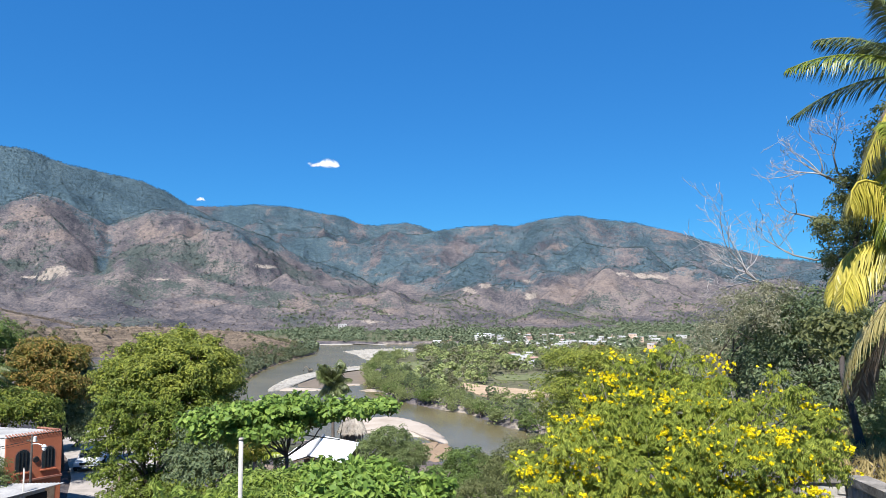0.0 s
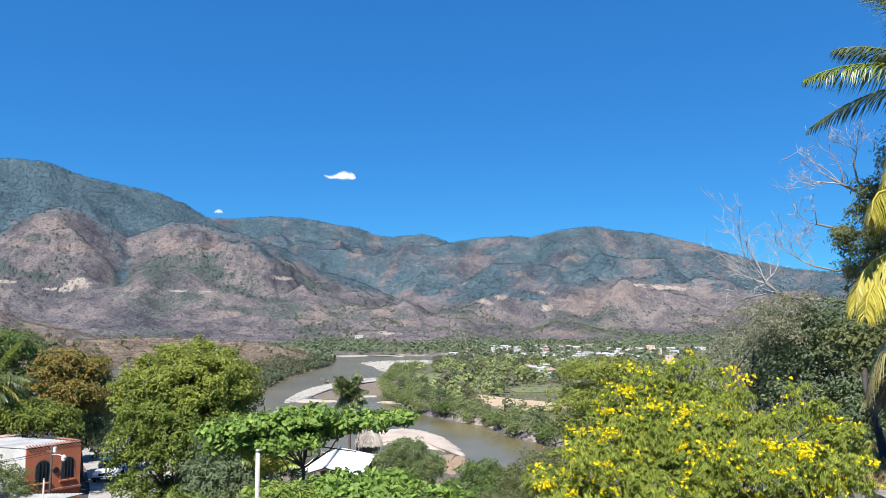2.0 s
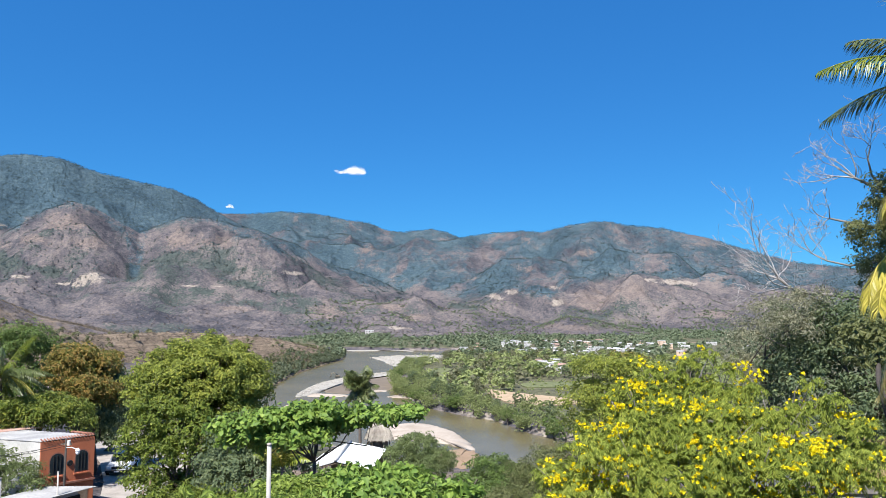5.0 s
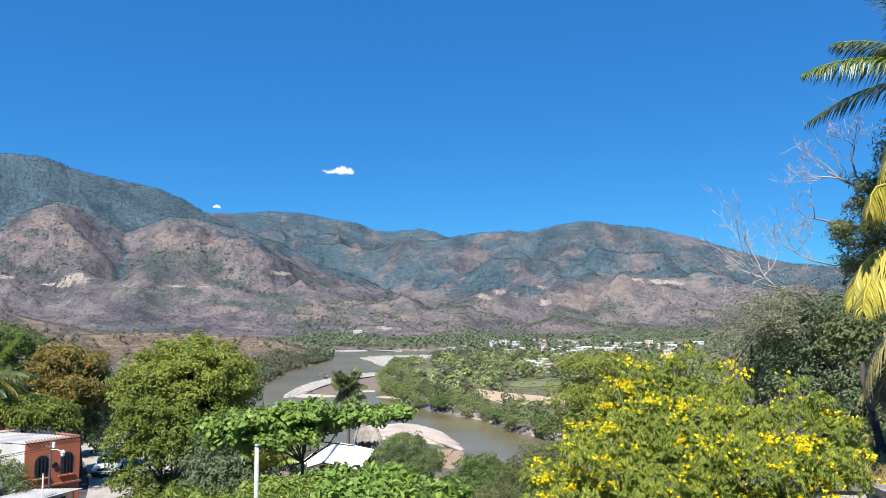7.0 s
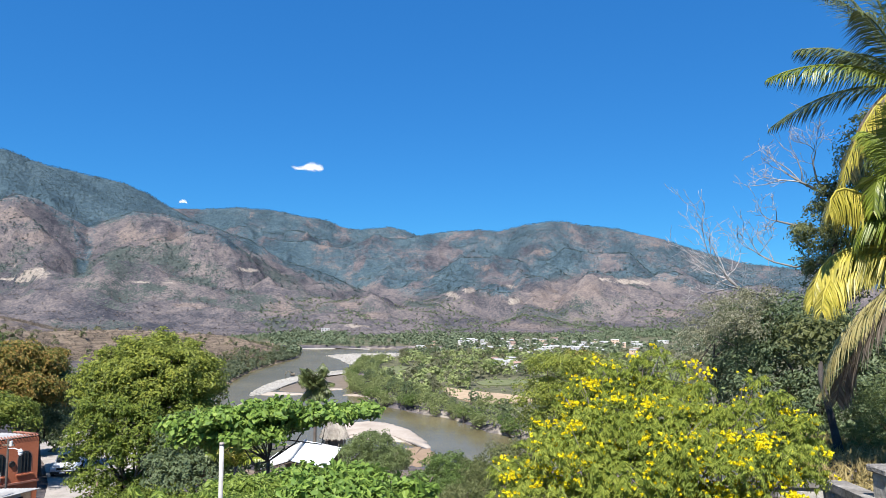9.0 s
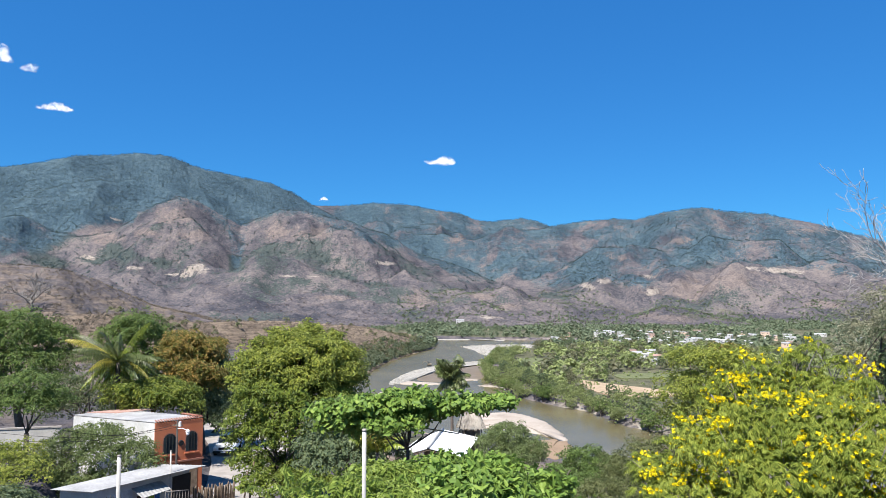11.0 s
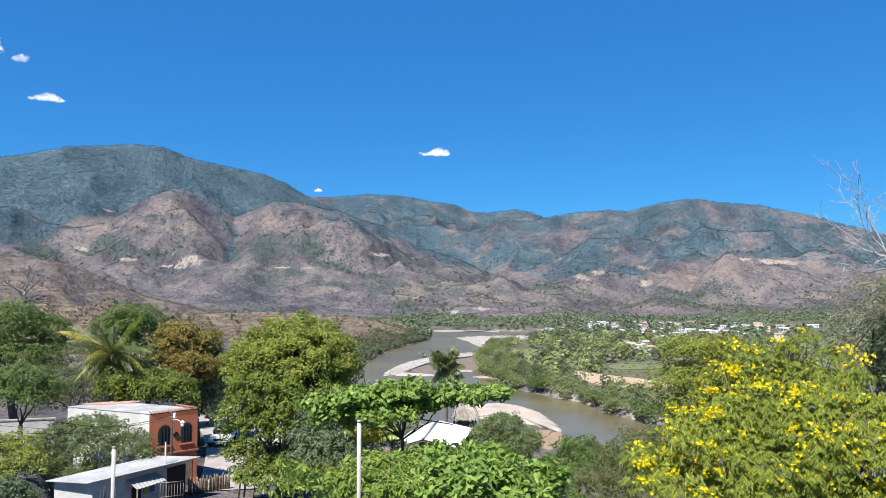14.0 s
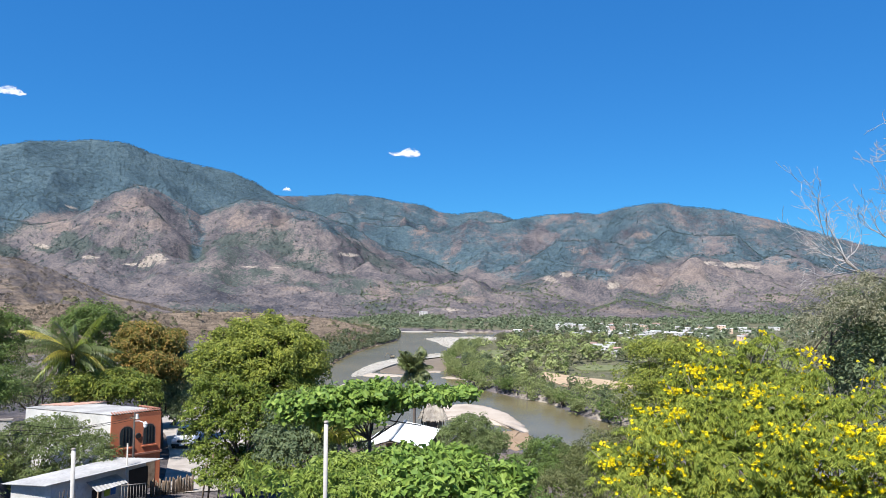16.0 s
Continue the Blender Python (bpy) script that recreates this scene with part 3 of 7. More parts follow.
# Land cover of the slopes, by direction from the lookout: azimuth, elevation, half width, half height in degrees
FOREST_EDGE = [(-60, 2.6), (-40.4, 3.2), (-38.5, 3.35), (-37.8, 3.5), (-35.0, 5.4), (-32.1, 5.5), (-31.7, 6.1), (-29.1, 7.5), (-27.0, 6.7), (-25.2, 5.5), (-24.8, 2.6), (-24.3, 2.6), (-23.6, 6.0), (-21.1, 6.9), (-19.3, 6.8), (-16.7, 5.5), (-12.1, 4.0), (-8.5, 2.5),
               (-6.2, 1.6), (-3.0, 1.9), (0.6, 1.0), (4.2, 1.7), (7.2, 0.9), (9.7, 1.9), (12.2, 2.7), (14.5, 2.9), (18.0, 2.5), (20.8, 1.8), (23.5, 1.5), (60, 1.5)]
GROVES = [(-32.9, 3.4, 1.7, 0.6), (-34.6, 2.8, 1.2, 0.35), (-30.0, 2.7, 1.4, 0.35), (-24.5, 2.7, 0.7, 1.0), (-37.3, 2.5, 1.4, 0.4), (-28.2, 1.8, 0.9, 0.2), (-18.4, 3.3, 1.8, 0.45), (-20.2, 1.5, 1.2, 0.3), (-16.2, 0.6, 1.2, 0.25), (-16.6, 2.0, 1.6, 0.3), (-22.4, 3.6, 1.0, 0.7), (0.7, 0.3, 1.4, 0.3), (-13.5, 1.2, 1.0, 0.2)]
SOILS = [(-27.7, 4.9, 1.2, 0.55), (-29.2, 6.3, 1.3, 0.7), (-20.9, 5.4, 1.6, 0.8), (-34.0, 4.4, 1.3, 0.6), (-30.6, 4.9, 1.2, 0.35), (-18.6, 5.2, 1.4, 0.5), (-10.3, -0.05, 1.6, 0.7), (-4.8, 0.2, 1.4, 0.5), (-2.8, -0.55, 1.3, 0.35), (-6.6, 3.35, 1.0, 0.35), (11.3, 0.9, 2.2, 0.85), (13.6, 1.6, 1.3, 0.8), (9.2, -1.45, 2.2, 0.45),
         (5.3, 3.5, 1.3, 0.4), (10.6, 4.6, 1.2, 0.35), (6.0, 5.6, 1.0, 0.3), (18.8, 5.0, 1.8, 0.35), (-4.6, 2.4, 1.4, 0.3), (2.2, 2.6, 1.0, 0.35), (20.4, -0.2, 1.8, 0.35), (-17.0, 0.1, 2.0, 0.2), (-13.2, 7.3, 1.8, 0.3), (-7.6, 4.9, 1.7, 0.4)]
SCARS = [(-27.6, 2.4, 0.9, 0.45), (-28.7, 1.85, 1.2, 0.18), (-35.0, 3.0, 0.6, 0.18), (-31.8, 2.3, 0.6, 0.15), (-13.0, 2.95, 1.1, 0.2), (-20.7, 1.85, 0.7, 0.12), (-18.4, 1.8, 0.6, 0.1), (3.4, 1.1, 0.8, 0.22), (4.6, 1.5, 0.5, 0.2), (8.0, 1.85, 0.5, 0.18), (8.4, 0.7, 0.6, 0.4), (17.3, 2.2, 2.6, 0.2), (-3.6, -0.75, 1.0, 0.12), (-4.4, -1.4, 1.0, 0.15), (-33.2, 5.9, 0.5, 0.12)]


def patches(spots, az, el, wob, wob2):
    """How deep a direction lies inside the nearest of some patches of land: 1 in the middle, 0 at the rim."""
    best = np.full(az.shape, -3.0)
    for a, e, wa, we in spots:
        q = ((az - a + wa * 0.5 * wob) / wa) ** 2 + ((el - e + we * 0.6 * wob2 + (az - a) * 0.08) / we) ** 2
        best = np.maximum(best, 1 - q)
    return best


def land_cover(az, r, z, layer, rise, gully):
    """Forest, bare soil and pale scars on the hills."""
    x, y = r * np.sin(np.radians(az)), r * np.cos(np.radians(az))
    el = np.degrees(np.arctan2(z - EYE, r))
    hill = (layer >= 0) & (layer < 12) & (r > 1200)
    wob, wob2 = fbm(x / 90, y / 90, 4) * 1.6, fbm(x / 70 + 9, y / 70, 4) * 1.6
    edge = np.interp(az, [q[0] for q in FOREST_EDGE], [q[1] for q in FOREST_EDGE])
    over = el - edge + 0.35 * fbm(x / 200, y / 200 + 4, 4)
    thick = np.select([layer == 0, layer == 1, layer == 2], [0.95, 0.56, 0.57], 0.56)
    forest = np.where(over > 0, np.minimum(0.45 + 0.9 * over, thick), np.maximum(0.45 + 0.5 * over, 0.16 + 0.12 * rise)) + np.where(layer == 0, 0.2, 0.42) * fbm(x / 260, y / 260, 4) + 0.5 * np.clip(gully - 0.5, -0.4, 0.6) * (layer > 0)
    forest = np.maximum(forest, 0.45 + 0.4 * patches(GROVES, az, el, wob, wob2))
    soil = patches(SOILS, az, el, wob, wob2)
    soil = np.maximum(0.42 + 0.30 * soil, 0.26 * fbm(x / 120, y / 120, 4) - 0.45 * (gully - 0.45) + np.where(layer == 9, 0.36, 0.22))
    scar = 0.45 + 0.3 * patches(SCARS, az, el, wob, wob2)
    forest = forest - np.where(over > 0, 0.6, 0.9) * np.clip(soil - 0.45, 0, 0.6) - 0.8 * np.clip(scar - 0.3, 0, 0.5)
    return forest * hill, soil * hill, np.where(hill, scar, 0), np.clip(0.3 - over * 1.5, 0, 1)


def build_ground():
    az = np.concatenate([np.linspace(-46, 42, 700), np.linspace(44, 312, 68)])
    rs = np.concatenate([np.geomspace(2, 60, 44), np.linspace(62, 300, 80), np.linspace(303, 1100, 170), np.geomspace(1110, 4900, 250)])
    A, R = np.meshgrid(az, rs, indexing="ij")
    wrap = np.where(A > 180, A - 360, A)
    z, layer, rise, gully = terrain(wrap, R)
    x, y = R * np.sin(np.radians(A)), R * np.cos(np.radians(A))
    n, k = A.shape
    verts = np.concatenate([np.stack([x, y, z], -1).reshape(-1, 3), [[0, 0, 55.3]]])
    i = (np.arange(n)[:, None] * k + np.arange(k - 1)[None])
    j = ((np.arange(n)[:, None] + 1) % n * k + np.arange(k - 1)[None])
    quads = np.stack([i, i + 1, j + 1, j], -1).reshape(-1, 4)
    hub = np.stack([np.arange(n) * k, (np.arange(n) + 1) % n * k, np.full(n, n * k), np.full(n, n * k)], 1)
    me = tri_mesh("ground", verts, quads, True)
    cap = bmesh.new()
    cap.from_mesh(me)
    cap.verts.ensure_lookup_table()
    for a, b, c, _ in hub:
        cap.faces.new((cap.verts[a], cap.verts[b], cap.verts[c]))
    bmesh.ops.recalc_face_normals(cap, faces=cap.faces[-n:])
    cap.to_mesh(me)
    cap.free()
    forest, soil, scar, thicket = land_cover(wrap, R, z, layer, rise, gully)
    valley = (layer < 0) & (R > 290)
    meadow = np.where(valley, 0.62, 0.0) + np.where(layer == 20, 0.1, 0)
    meadow = np.where((layer >= 9) & (layer < 12) & (z < 75) & (wrap > -6), 0.22 + 0.4 * fbm(x / 200, y / 200, 3), meadow)
    straw = np.where(layer == 20, 0.74, 0) + np.where(layer == 12, 0.46, 0) + np.where((layer < 0) & (R <= 290), 0.45, 0)
    shore = polygon_distance(x, y, RIVER)
    meadow = np.where((shore > -9) & (R > 250), 0.0, meadow)
    strand = np.where((shore > -7) & (R > 250) & (R < 1100) & (x > -80), 0.52 + 0.5 * fbm(x / 40, y / 40, 3), 0.0)
    scar = np.maximum(scar, strand)
    for name, field in (("forest", forest), ("soil", soil), ("scar", scar), ("thicket", thicket), ("meadow", meadow), ("straw", straw)):
        at = me.attributes.new(name, "FLOAT", "POINT")
        at.data.foreach_set("value", np.concatenate([field.ravel(), [0.0]]).astype(np.float32))
    return tagged(part("ground", me, M_HILL), "dry brown hills, forested mountains and green valley floor", "ground", kind="structure")


build_ground()
wm = bmesh.new()
bmesh.ops.create_grid(wm, x_segments=8, y_segments=8, size=1, matrix=Matrix.Translation((40, 640, 0)) @ Matrix.Diagonal((320, 480, 1, 1)))
tagged(part("water", wm, M_WATER), "calm brown-green river water winding through the valley", "river", kind="structure")


def sandbar(name, outline, height, mat, label, seed):
    """A low bank of sand in the river: outline smoothed, edges uneven, domed."""
    rng = random.Random(seed)
    pts = [Vector((*p, 0)) for p in outline]
    for _ in range(3):
        pts = [q for a, b in zip(pts, pts[1:] + pts[:1]) for q in (a.lerp(b, 0.25), a.lerp(b, 0.75))]
    pts = [p + Vector((rng.gauss(0, 0.35), rng.gauss(0, 0.8), 0)) for p in pts]
    c = sum(pts, Vector()) / len(pts)
    rings = [(1.0, -0.3), (0.985, 0.12), (0.9, 0.3 * height), (0.7, 0.7 * height), (0.4, height)]
    vs, fs, n = [], [], len(pts)
    for s, h in rings:
        vs += [(*(c.lerp(p, s)).xy, h + rng.uniform(-0.04, 0.04)) for p in pts]
    vs.append((c.x, c.y, height))
    for k in range(len(rings) - 1):
        fs += [(k * n + i, k * n + (i + 1) % n, (k + 1) * n + (i + 1) % n, (k + 1) * n + i) for i in range(n)]
    fs += [((len(rings) - 1) * n + i, (len(rings) - 1) * n + (i + 1) % n, len(vs) - 1) for i in range(n)]
    me = bpy.data.meshes.new(name)
    me.from_pydata(vs, [], fs)
    me.polygons.foreach_set("use_smooth", [True] * len(me.polygons))
    return tagged(part(name, me, mat), label, "sandbar", kind="structure")


sandbar("sandbar", [(-112, 492), (-115, 540), (-113, 590), (-103, 634), (-80, 680), (-55, 716), (-50, 676), (-66, 655), (-84, 622), (-96, 560), (-100, 520), (-104, 500)], 1.0, M_GRAVEL, "long pale gravel bar curving through the river", 1)
sandbar("sandbar", [(-106, 520), (-90, 517), (-75, 511), (-75, 500), (-88, 500), (-104, 497)], 0.5, M_SAND, "thin pale sand spit in the river", 2)
sandbar("mudflat", [(-103, 530), (-84, 606), (-55, 668), (-44, 640), (-44, 575), (-50, 530), (-78, 511)], 0.25, M_MUD, "grey-brown wet mudflat behind the gravel bar", 3)
sandbar("sandbar", [(-104, 396), (-108, 436), (-106, 464), (-98, 460), (-96, 425), (-95, 398)], 0.9, M_SAND, "pale sand bank at the near shore", 4)
sandbar("sandbar", [(-62, 545), (-51, 544), (-50, 531), (-61, 530)], 0.3, M_SAND, "small sand islet in the river", 5)
sandbar("sandbar", [(-50, 500), (-42, 508), (-28, 507), (-28, 492), (-40, 493)], 0.4, M_SAND, "small sand islet at the wooded bank", 6)
sandbar("sandbar", [(-40, 352), (-36, 376), (-23, 388), (-11, 380), (1, 356), (9.5, 318), (8, 306), (0, 322), (-14, 334), (-30, 335)], 1.1, M_SAND, "broad cream sandbar at the near shore", 7)
sandbar("mudflat", [(-6, 306), (2, 316), (9, 312), (11, 292), (6, 276), (-2, 272), (-8, 284)], 0.35, M_WETSAND, "wet brown sand beside the cream sandbar", 8)
sandbar("gravel_bar", [(-108, 905), (-96, 925), (-50, 962), (-8, 972), (-8, 930), (-24, 862), (-52, 758), (-60, 760), (-76, 800), (-84, 850)], 1.2, M_GRAVEL, "wide pale gravel plain beside the upper river", 9)
sandbar("gravel_bar", [(-180, 1060), (-128, 1050), (-98, 1085), (-60, 1040), (-60, 1075), (-120, 1095), (-185, 1085)], 1.0, M_GRAVEL, "pale gravel beach at the far river bend", 10)


# ---- far woods and scrub ----
def scatter_cards(name, pos, size, mat, per, seed, label, squash=0.8):
    """Small far trees or bushes in one mesh: a heap of leaf cards over each place."""
    rng = np.random.default_rng(seed)
    n = len(pos)
    s = np.repeat(size, per)
    d = unit(rng.normal(size=(n * per, 3)))
    d[:, 2] = np.abs(d[:, 2]) * 1.4 - 0.3
    c = np.repeat(pos, per, 0) + d * s[:, None] * np.array([0.42, 0.42, 0.42 * squash]) + np.array([0, 0, 1]) * s[:, None] * 0.40 * squash
    nrm = d + rng.normal(size=d.shape) * 0.4 + np.array([0, 0, 0.3])
    way = rng.normal(size=d.shape)
    k = min(0.62, 1.75 / math.sqrt(per))
    me = leaf_mesh(name, c, nrm, way, s * k, s * k * 0.85, droop=0.1)
    return tagged(part(name, me, mat), label, "vegetation", kind="stuff")


def sown(seed, count, az0, az1, r0, r1, keep=None, power=1.0):
    """Random places over a stretch of land where keep(az, r, z, layer, rise) holds; without it, the wooded slopes that face the valley."""
    rng = np.random.default_rng(seed)
    az, r = rng.uniform(az0, az1, count), r0 + (r1 - r0) * rng.random(count) ** power
    z, layer, rise, gully = terrain(az, r)
    if keep:
        ok = keep(az, r, z, layer, rise + 0.8 * (gully - 0.42), rng)
    else:
        ok = rng.random(count) < np.clip((land_cover(az, r, z, layer, rise, gully)[0] - 0.36) * 3.0, 0, 0.95)
        ok[ok] = terrain(az[ok], r[ok] + 25)[0] > z[ok] - 4
    az, r, z = az[ok], r[ok], z[ok]
    return np.stack([r * np.sin(np.radians(az)), r * np.cos(np.radians(az)), z], 1)


def twig_brush(name, pos, size, mat, per, seed, label):
    """Leafless brush in one mesh: a spray of thin upright twigs at each place."""
    rng = np.random.default_rng(seed)
    n, s = len(pos) * per, np.repeat(size, per) * rng.uniform(0.6, 1.1, len(pos) * per)
    way = unit(rng.normal(size=(n, 3)) * np.array([0.8, 0.8, 0.3]) + np.array([0, 0, 0.7]))
    c = np.repeat(pos, per, 0) + rng.normal(size=(n, 3)) * s[:, None] * np.array([0.35, 0.35, 0.05]) + way * s[:, None] * 0.42
    return tagged(part(name, leaf_mesh(name, c, rng.normal(size=(n, 3)) + np.array([0, -0.6, 0.5]), way, s, s * 0.22, droop=0.1), mat), label, "vegetation", kind="stuff")


M_DRYTWIG = foliage("dry_twig", [(0.085, 0.070, 0.060), (0.15, 0.122, 0.10), (0.23, 0.185, 0.145)], 0.03, 0.9, 0.1)
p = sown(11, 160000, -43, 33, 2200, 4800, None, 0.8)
scatter_cards("hill_forest", p, np.random.default_rng(1).uniform(3.2, 7.5, len(p)), M_HAZEPINE, 3, 1, "dark pine and oak forest over the mountains, tinted blue for haze", 1.15)
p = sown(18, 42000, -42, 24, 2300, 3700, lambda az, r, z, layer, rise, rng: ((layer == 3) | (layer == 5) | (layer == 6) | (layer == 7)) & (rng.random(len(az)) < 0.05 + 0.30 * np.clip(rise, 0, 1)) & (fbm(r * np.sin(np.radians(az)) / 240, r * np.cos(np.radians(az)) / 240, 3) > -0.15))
scatter_cards("hill_trees", p, np.random.default_rng(10).uniform(4.0, 7.5, len(p)), M_HAZEPINE, 5, 10, "scattered dark trees on the brown foothills", 1.0)
p = sown(12, 30000, -45, 38, 1300, 3000, lambda az, r, z, layer, rise, rng: (layer >= 3) & (layer < 12) & (rng.random(len(az)) < 0.65), 0.9)
scatter_cards("hill_scrub", p, np.random.default_rng(2).uniform(2.5, 5.5, len(p)), M_SCRUB, 3, 2, "leafless grey-brown scrub over the dry foothills", 0.8)
p = sown(13, 20000, -45, -9, 180, 950, lambda az, r, z, layer, rise, rng: ((layer == 12) | (layer == 20)) & (z > 2) & (rng.random(len(az)) < 0.9))
twig_brush("dry_scrub", p, np.random.default_rng(3).uniform(0.8, 2.6, len(p)), M_DRYTWIG, 6, 3, "leafless grey-brown brush over the near dry hill")
p = sown(14, 4200, -34, -8, 300, 960, lambda az, r, z, layer, rise, rng: (layer == 20) & (z > 0.8) & ((z < 16) | (rng.random(len(az)) < 0.10)))
g = sown(19, 420, -26, -8.5, 330, 900, lambda az, r, z, layer, rise, rng: (layer == 20) & (z > 0.8) & (z < 13) & (fbm(r * np.sin(np.radians(az)) / 60, r * np.cos(np.radians(az)) / 60, 2) > -0.05))
scatter_cards("bank_trees", g, np.random.default_rng(19).uniform(3.0, 6.0, len(g)), M_BANKLEAF, 26, 19, "green trees along the foot of the dry hill by the river", 0.9)
LEFT_SHORE = [(-125, 395), (-138, 440), (-140, 516), (-148, 616), (-151, 686), (-146, 776), (-138, 872), (-150, 985)]
rng = np.random.default_rng(23)
k = rng.integers(0, len(LEFT_SHORE) - 1, 560)
t = rng.random((560, 1))
q = np.array(LEFT_SHORE, float)[k] * (1 - t) + np.array(LEFT_SHORE, float)[k + 1] * t + np.stack([-rng.uniform(1, 30, 560) * rng.random(560), rng.uniform(-4, 4, 560)], 1)
q = np.column_stack([q, ground_z(q[:, 0], q[:, 1])])
scatter_cards("shore_bushes", q[q[:, 2] > 0.2], rng.uniform(3.0, 7.5, int((q[:, 2] > 0.2).sum())), M_BANKLEAF, 24, 23, "dark grey-green bushes at the water's edge below the dry hill", 0.9)
scatter_cards("bank_scrub", p, np.random.default_rng(4).uniform(2.0, 5.5, len(p)), M_GREYLEAF, 12, 4, "grey-green bushes along the left river bank", 0.9)
p = sown(15, 8500, -12, 40, 880, 2300, lambda az, r, z, layer, rise, rng: (layer < 0) & (z > 1.2) & (fbm(r * np.sin(np.radians(az)) / 130, r * np.cos(np.radians(az)) / 130, 3) > -0.22) & ~((az > 4.5) & (az < 21) & (r > 860) & (r < 1290) & (rng.random(len(az)) < 0.55)))
scatter_cards("valley_woods", p, np.random.default_rng(5).uniform(5, 12, len(p)), M_FARLEAF, 16, 5, "green woods over the far valley floor", 0.9)
p = sown(16, 380, -14, -2, 1080, 1500, lambda az, r, z, layer, rise, rng: (layer < 0) & (z > 1.2))
scatter_cards("far_bank_woods", p, np.random.default_rng(6).uniform(3.5, 8, len(p)), M_FARLEAF, 22, 6, "green woods at the far river bend", 0.9)

p = sown(17, 14000, -12, 40, 1300, 2700, lambda az, r, z, layer, rise, rng: (layer >= 9) & (layer < 12) & (z < 95) & (fbm(r * np.sin(np.radians(az)) / 170, r * np.cos(np.radians(az)) / 170, 3) > np.where(z < 60, -0.12, 0.12)))
scatter_cards("slope_woods", p, np.random.default_rng(9).uniform(3.0, 7, len(p)), M_FARLEAF, 12, 9, "patches of green wood at the foot of the hills", 0.9)

# ---- woods on the right bank ----
FIELDS = [[(20, 532), (38, 506), (80, 470), (80, 444), (46, 434), (28, 458)], [(50, 566), (84, 580), (120, 575), (118, 548), (84, 540), (52, 530)], [(-32, 690), (-2, 716), (4, 645), (-22, 606)]]


def field(name, outline, mat, label, lift=0.35):
    pts = [Vector((*q, 0)) for q in outline]
    for _ in range(2):
        pts = [q for a, b in zip(pts, pts[1:] + pts[:1]) for q in (a.lerp(b, 0.25), a.lerp(b, 0.75))]
    top = float(ground_z([q.x for q in pts], [q.y for q in pts]).max()) + lift
    bm = bmesh.new()
    f = bm.faces.new([bm.verts.new((q.x, q.y, top)) for q in pts])
    g = bmesh.ops.extrude_face_region(bm, geom=[f])
    bmesh.ops.translate(bm, verts=[v for v in g["geom"] if isinstance(v, bmesh.types.BMVert)], vec=(0, 0, -3))
    bmesh.ops.recalc_face_normals(bm, faces=bm.faces[:])
    return tagged(part(name, bm, mat), label, "field", kind="structure")


M_STUBBLE = plain("stubble_field", (0.26, 0.19, 0.12), (0.42, 0.32, 0.22), 0.15, 0.95, 0.1)
M_CROP = plain("green_field", (0.070, 0.085, 0.042), (0.165, 0.175, 0.080), 0.45, 0.95, 0.1)
field("field", FIELDS[0], M_STUBBLE, "bare brown field between the river trees")
field("field", FIELDS[1], M_CROP, "bright green crop field by the town")
field("field", FIELDS[2], M_CROP, "green clearing on the wooded river bank")


def river_tree_kind(seed, height, mat, label, group):
    rng = random.Random(seed)
    h = height
    lobes = [(rng.uniform(-0.28, 0.28) * h, rng.uniform(-0.28, 0.28) * h, h * rng.uniform(0.30, 0.78), h * rng.uniform(0.17, 0.27), h * rng.uniform(0.17, 0.27), h * rng.uniform(0.15, 0.24)) for _ in range(7)]
    return tree("tree", seed, (0, 0, 0), lobes, mat, 90, 6, h * 0.035, h * 0.085, h * 0.05, label, trunk_r=h * 0.02, fork=(0, 0, h * 0.2), group=group, low=-0.9)


kinds = [river_tree_kind(40 + i, 10, m, t, "trees on the river bank") for i, (m, t) in enumerate([
    (M_RIVERLEAF, "bushy green willow on the river bank"), (M_RIVERLEAF, "round-crowned green tree on the river bank"), (M_MIDLEAF, "bright green tree on the river bank"),
    (M_GREYLEAF, "greyish half-bare tree on the valley floor"), (M_DARKLEAF, "dark green tree on the valley floor"), (M_RIVERLEAF, "tall green tree on the river bank")])]


def hides(x, y):
    """True where a tall tree would shade a field from the lookout."""
    x, y = np.atleast_1d(x), np.atleast_1d(y)
    return np.max([polygon_distance(x * k, y * k, f) for f in FIELDS[:2] for k in (1.03, 1.07, 1.11, 1.15)], axis=0) > -3


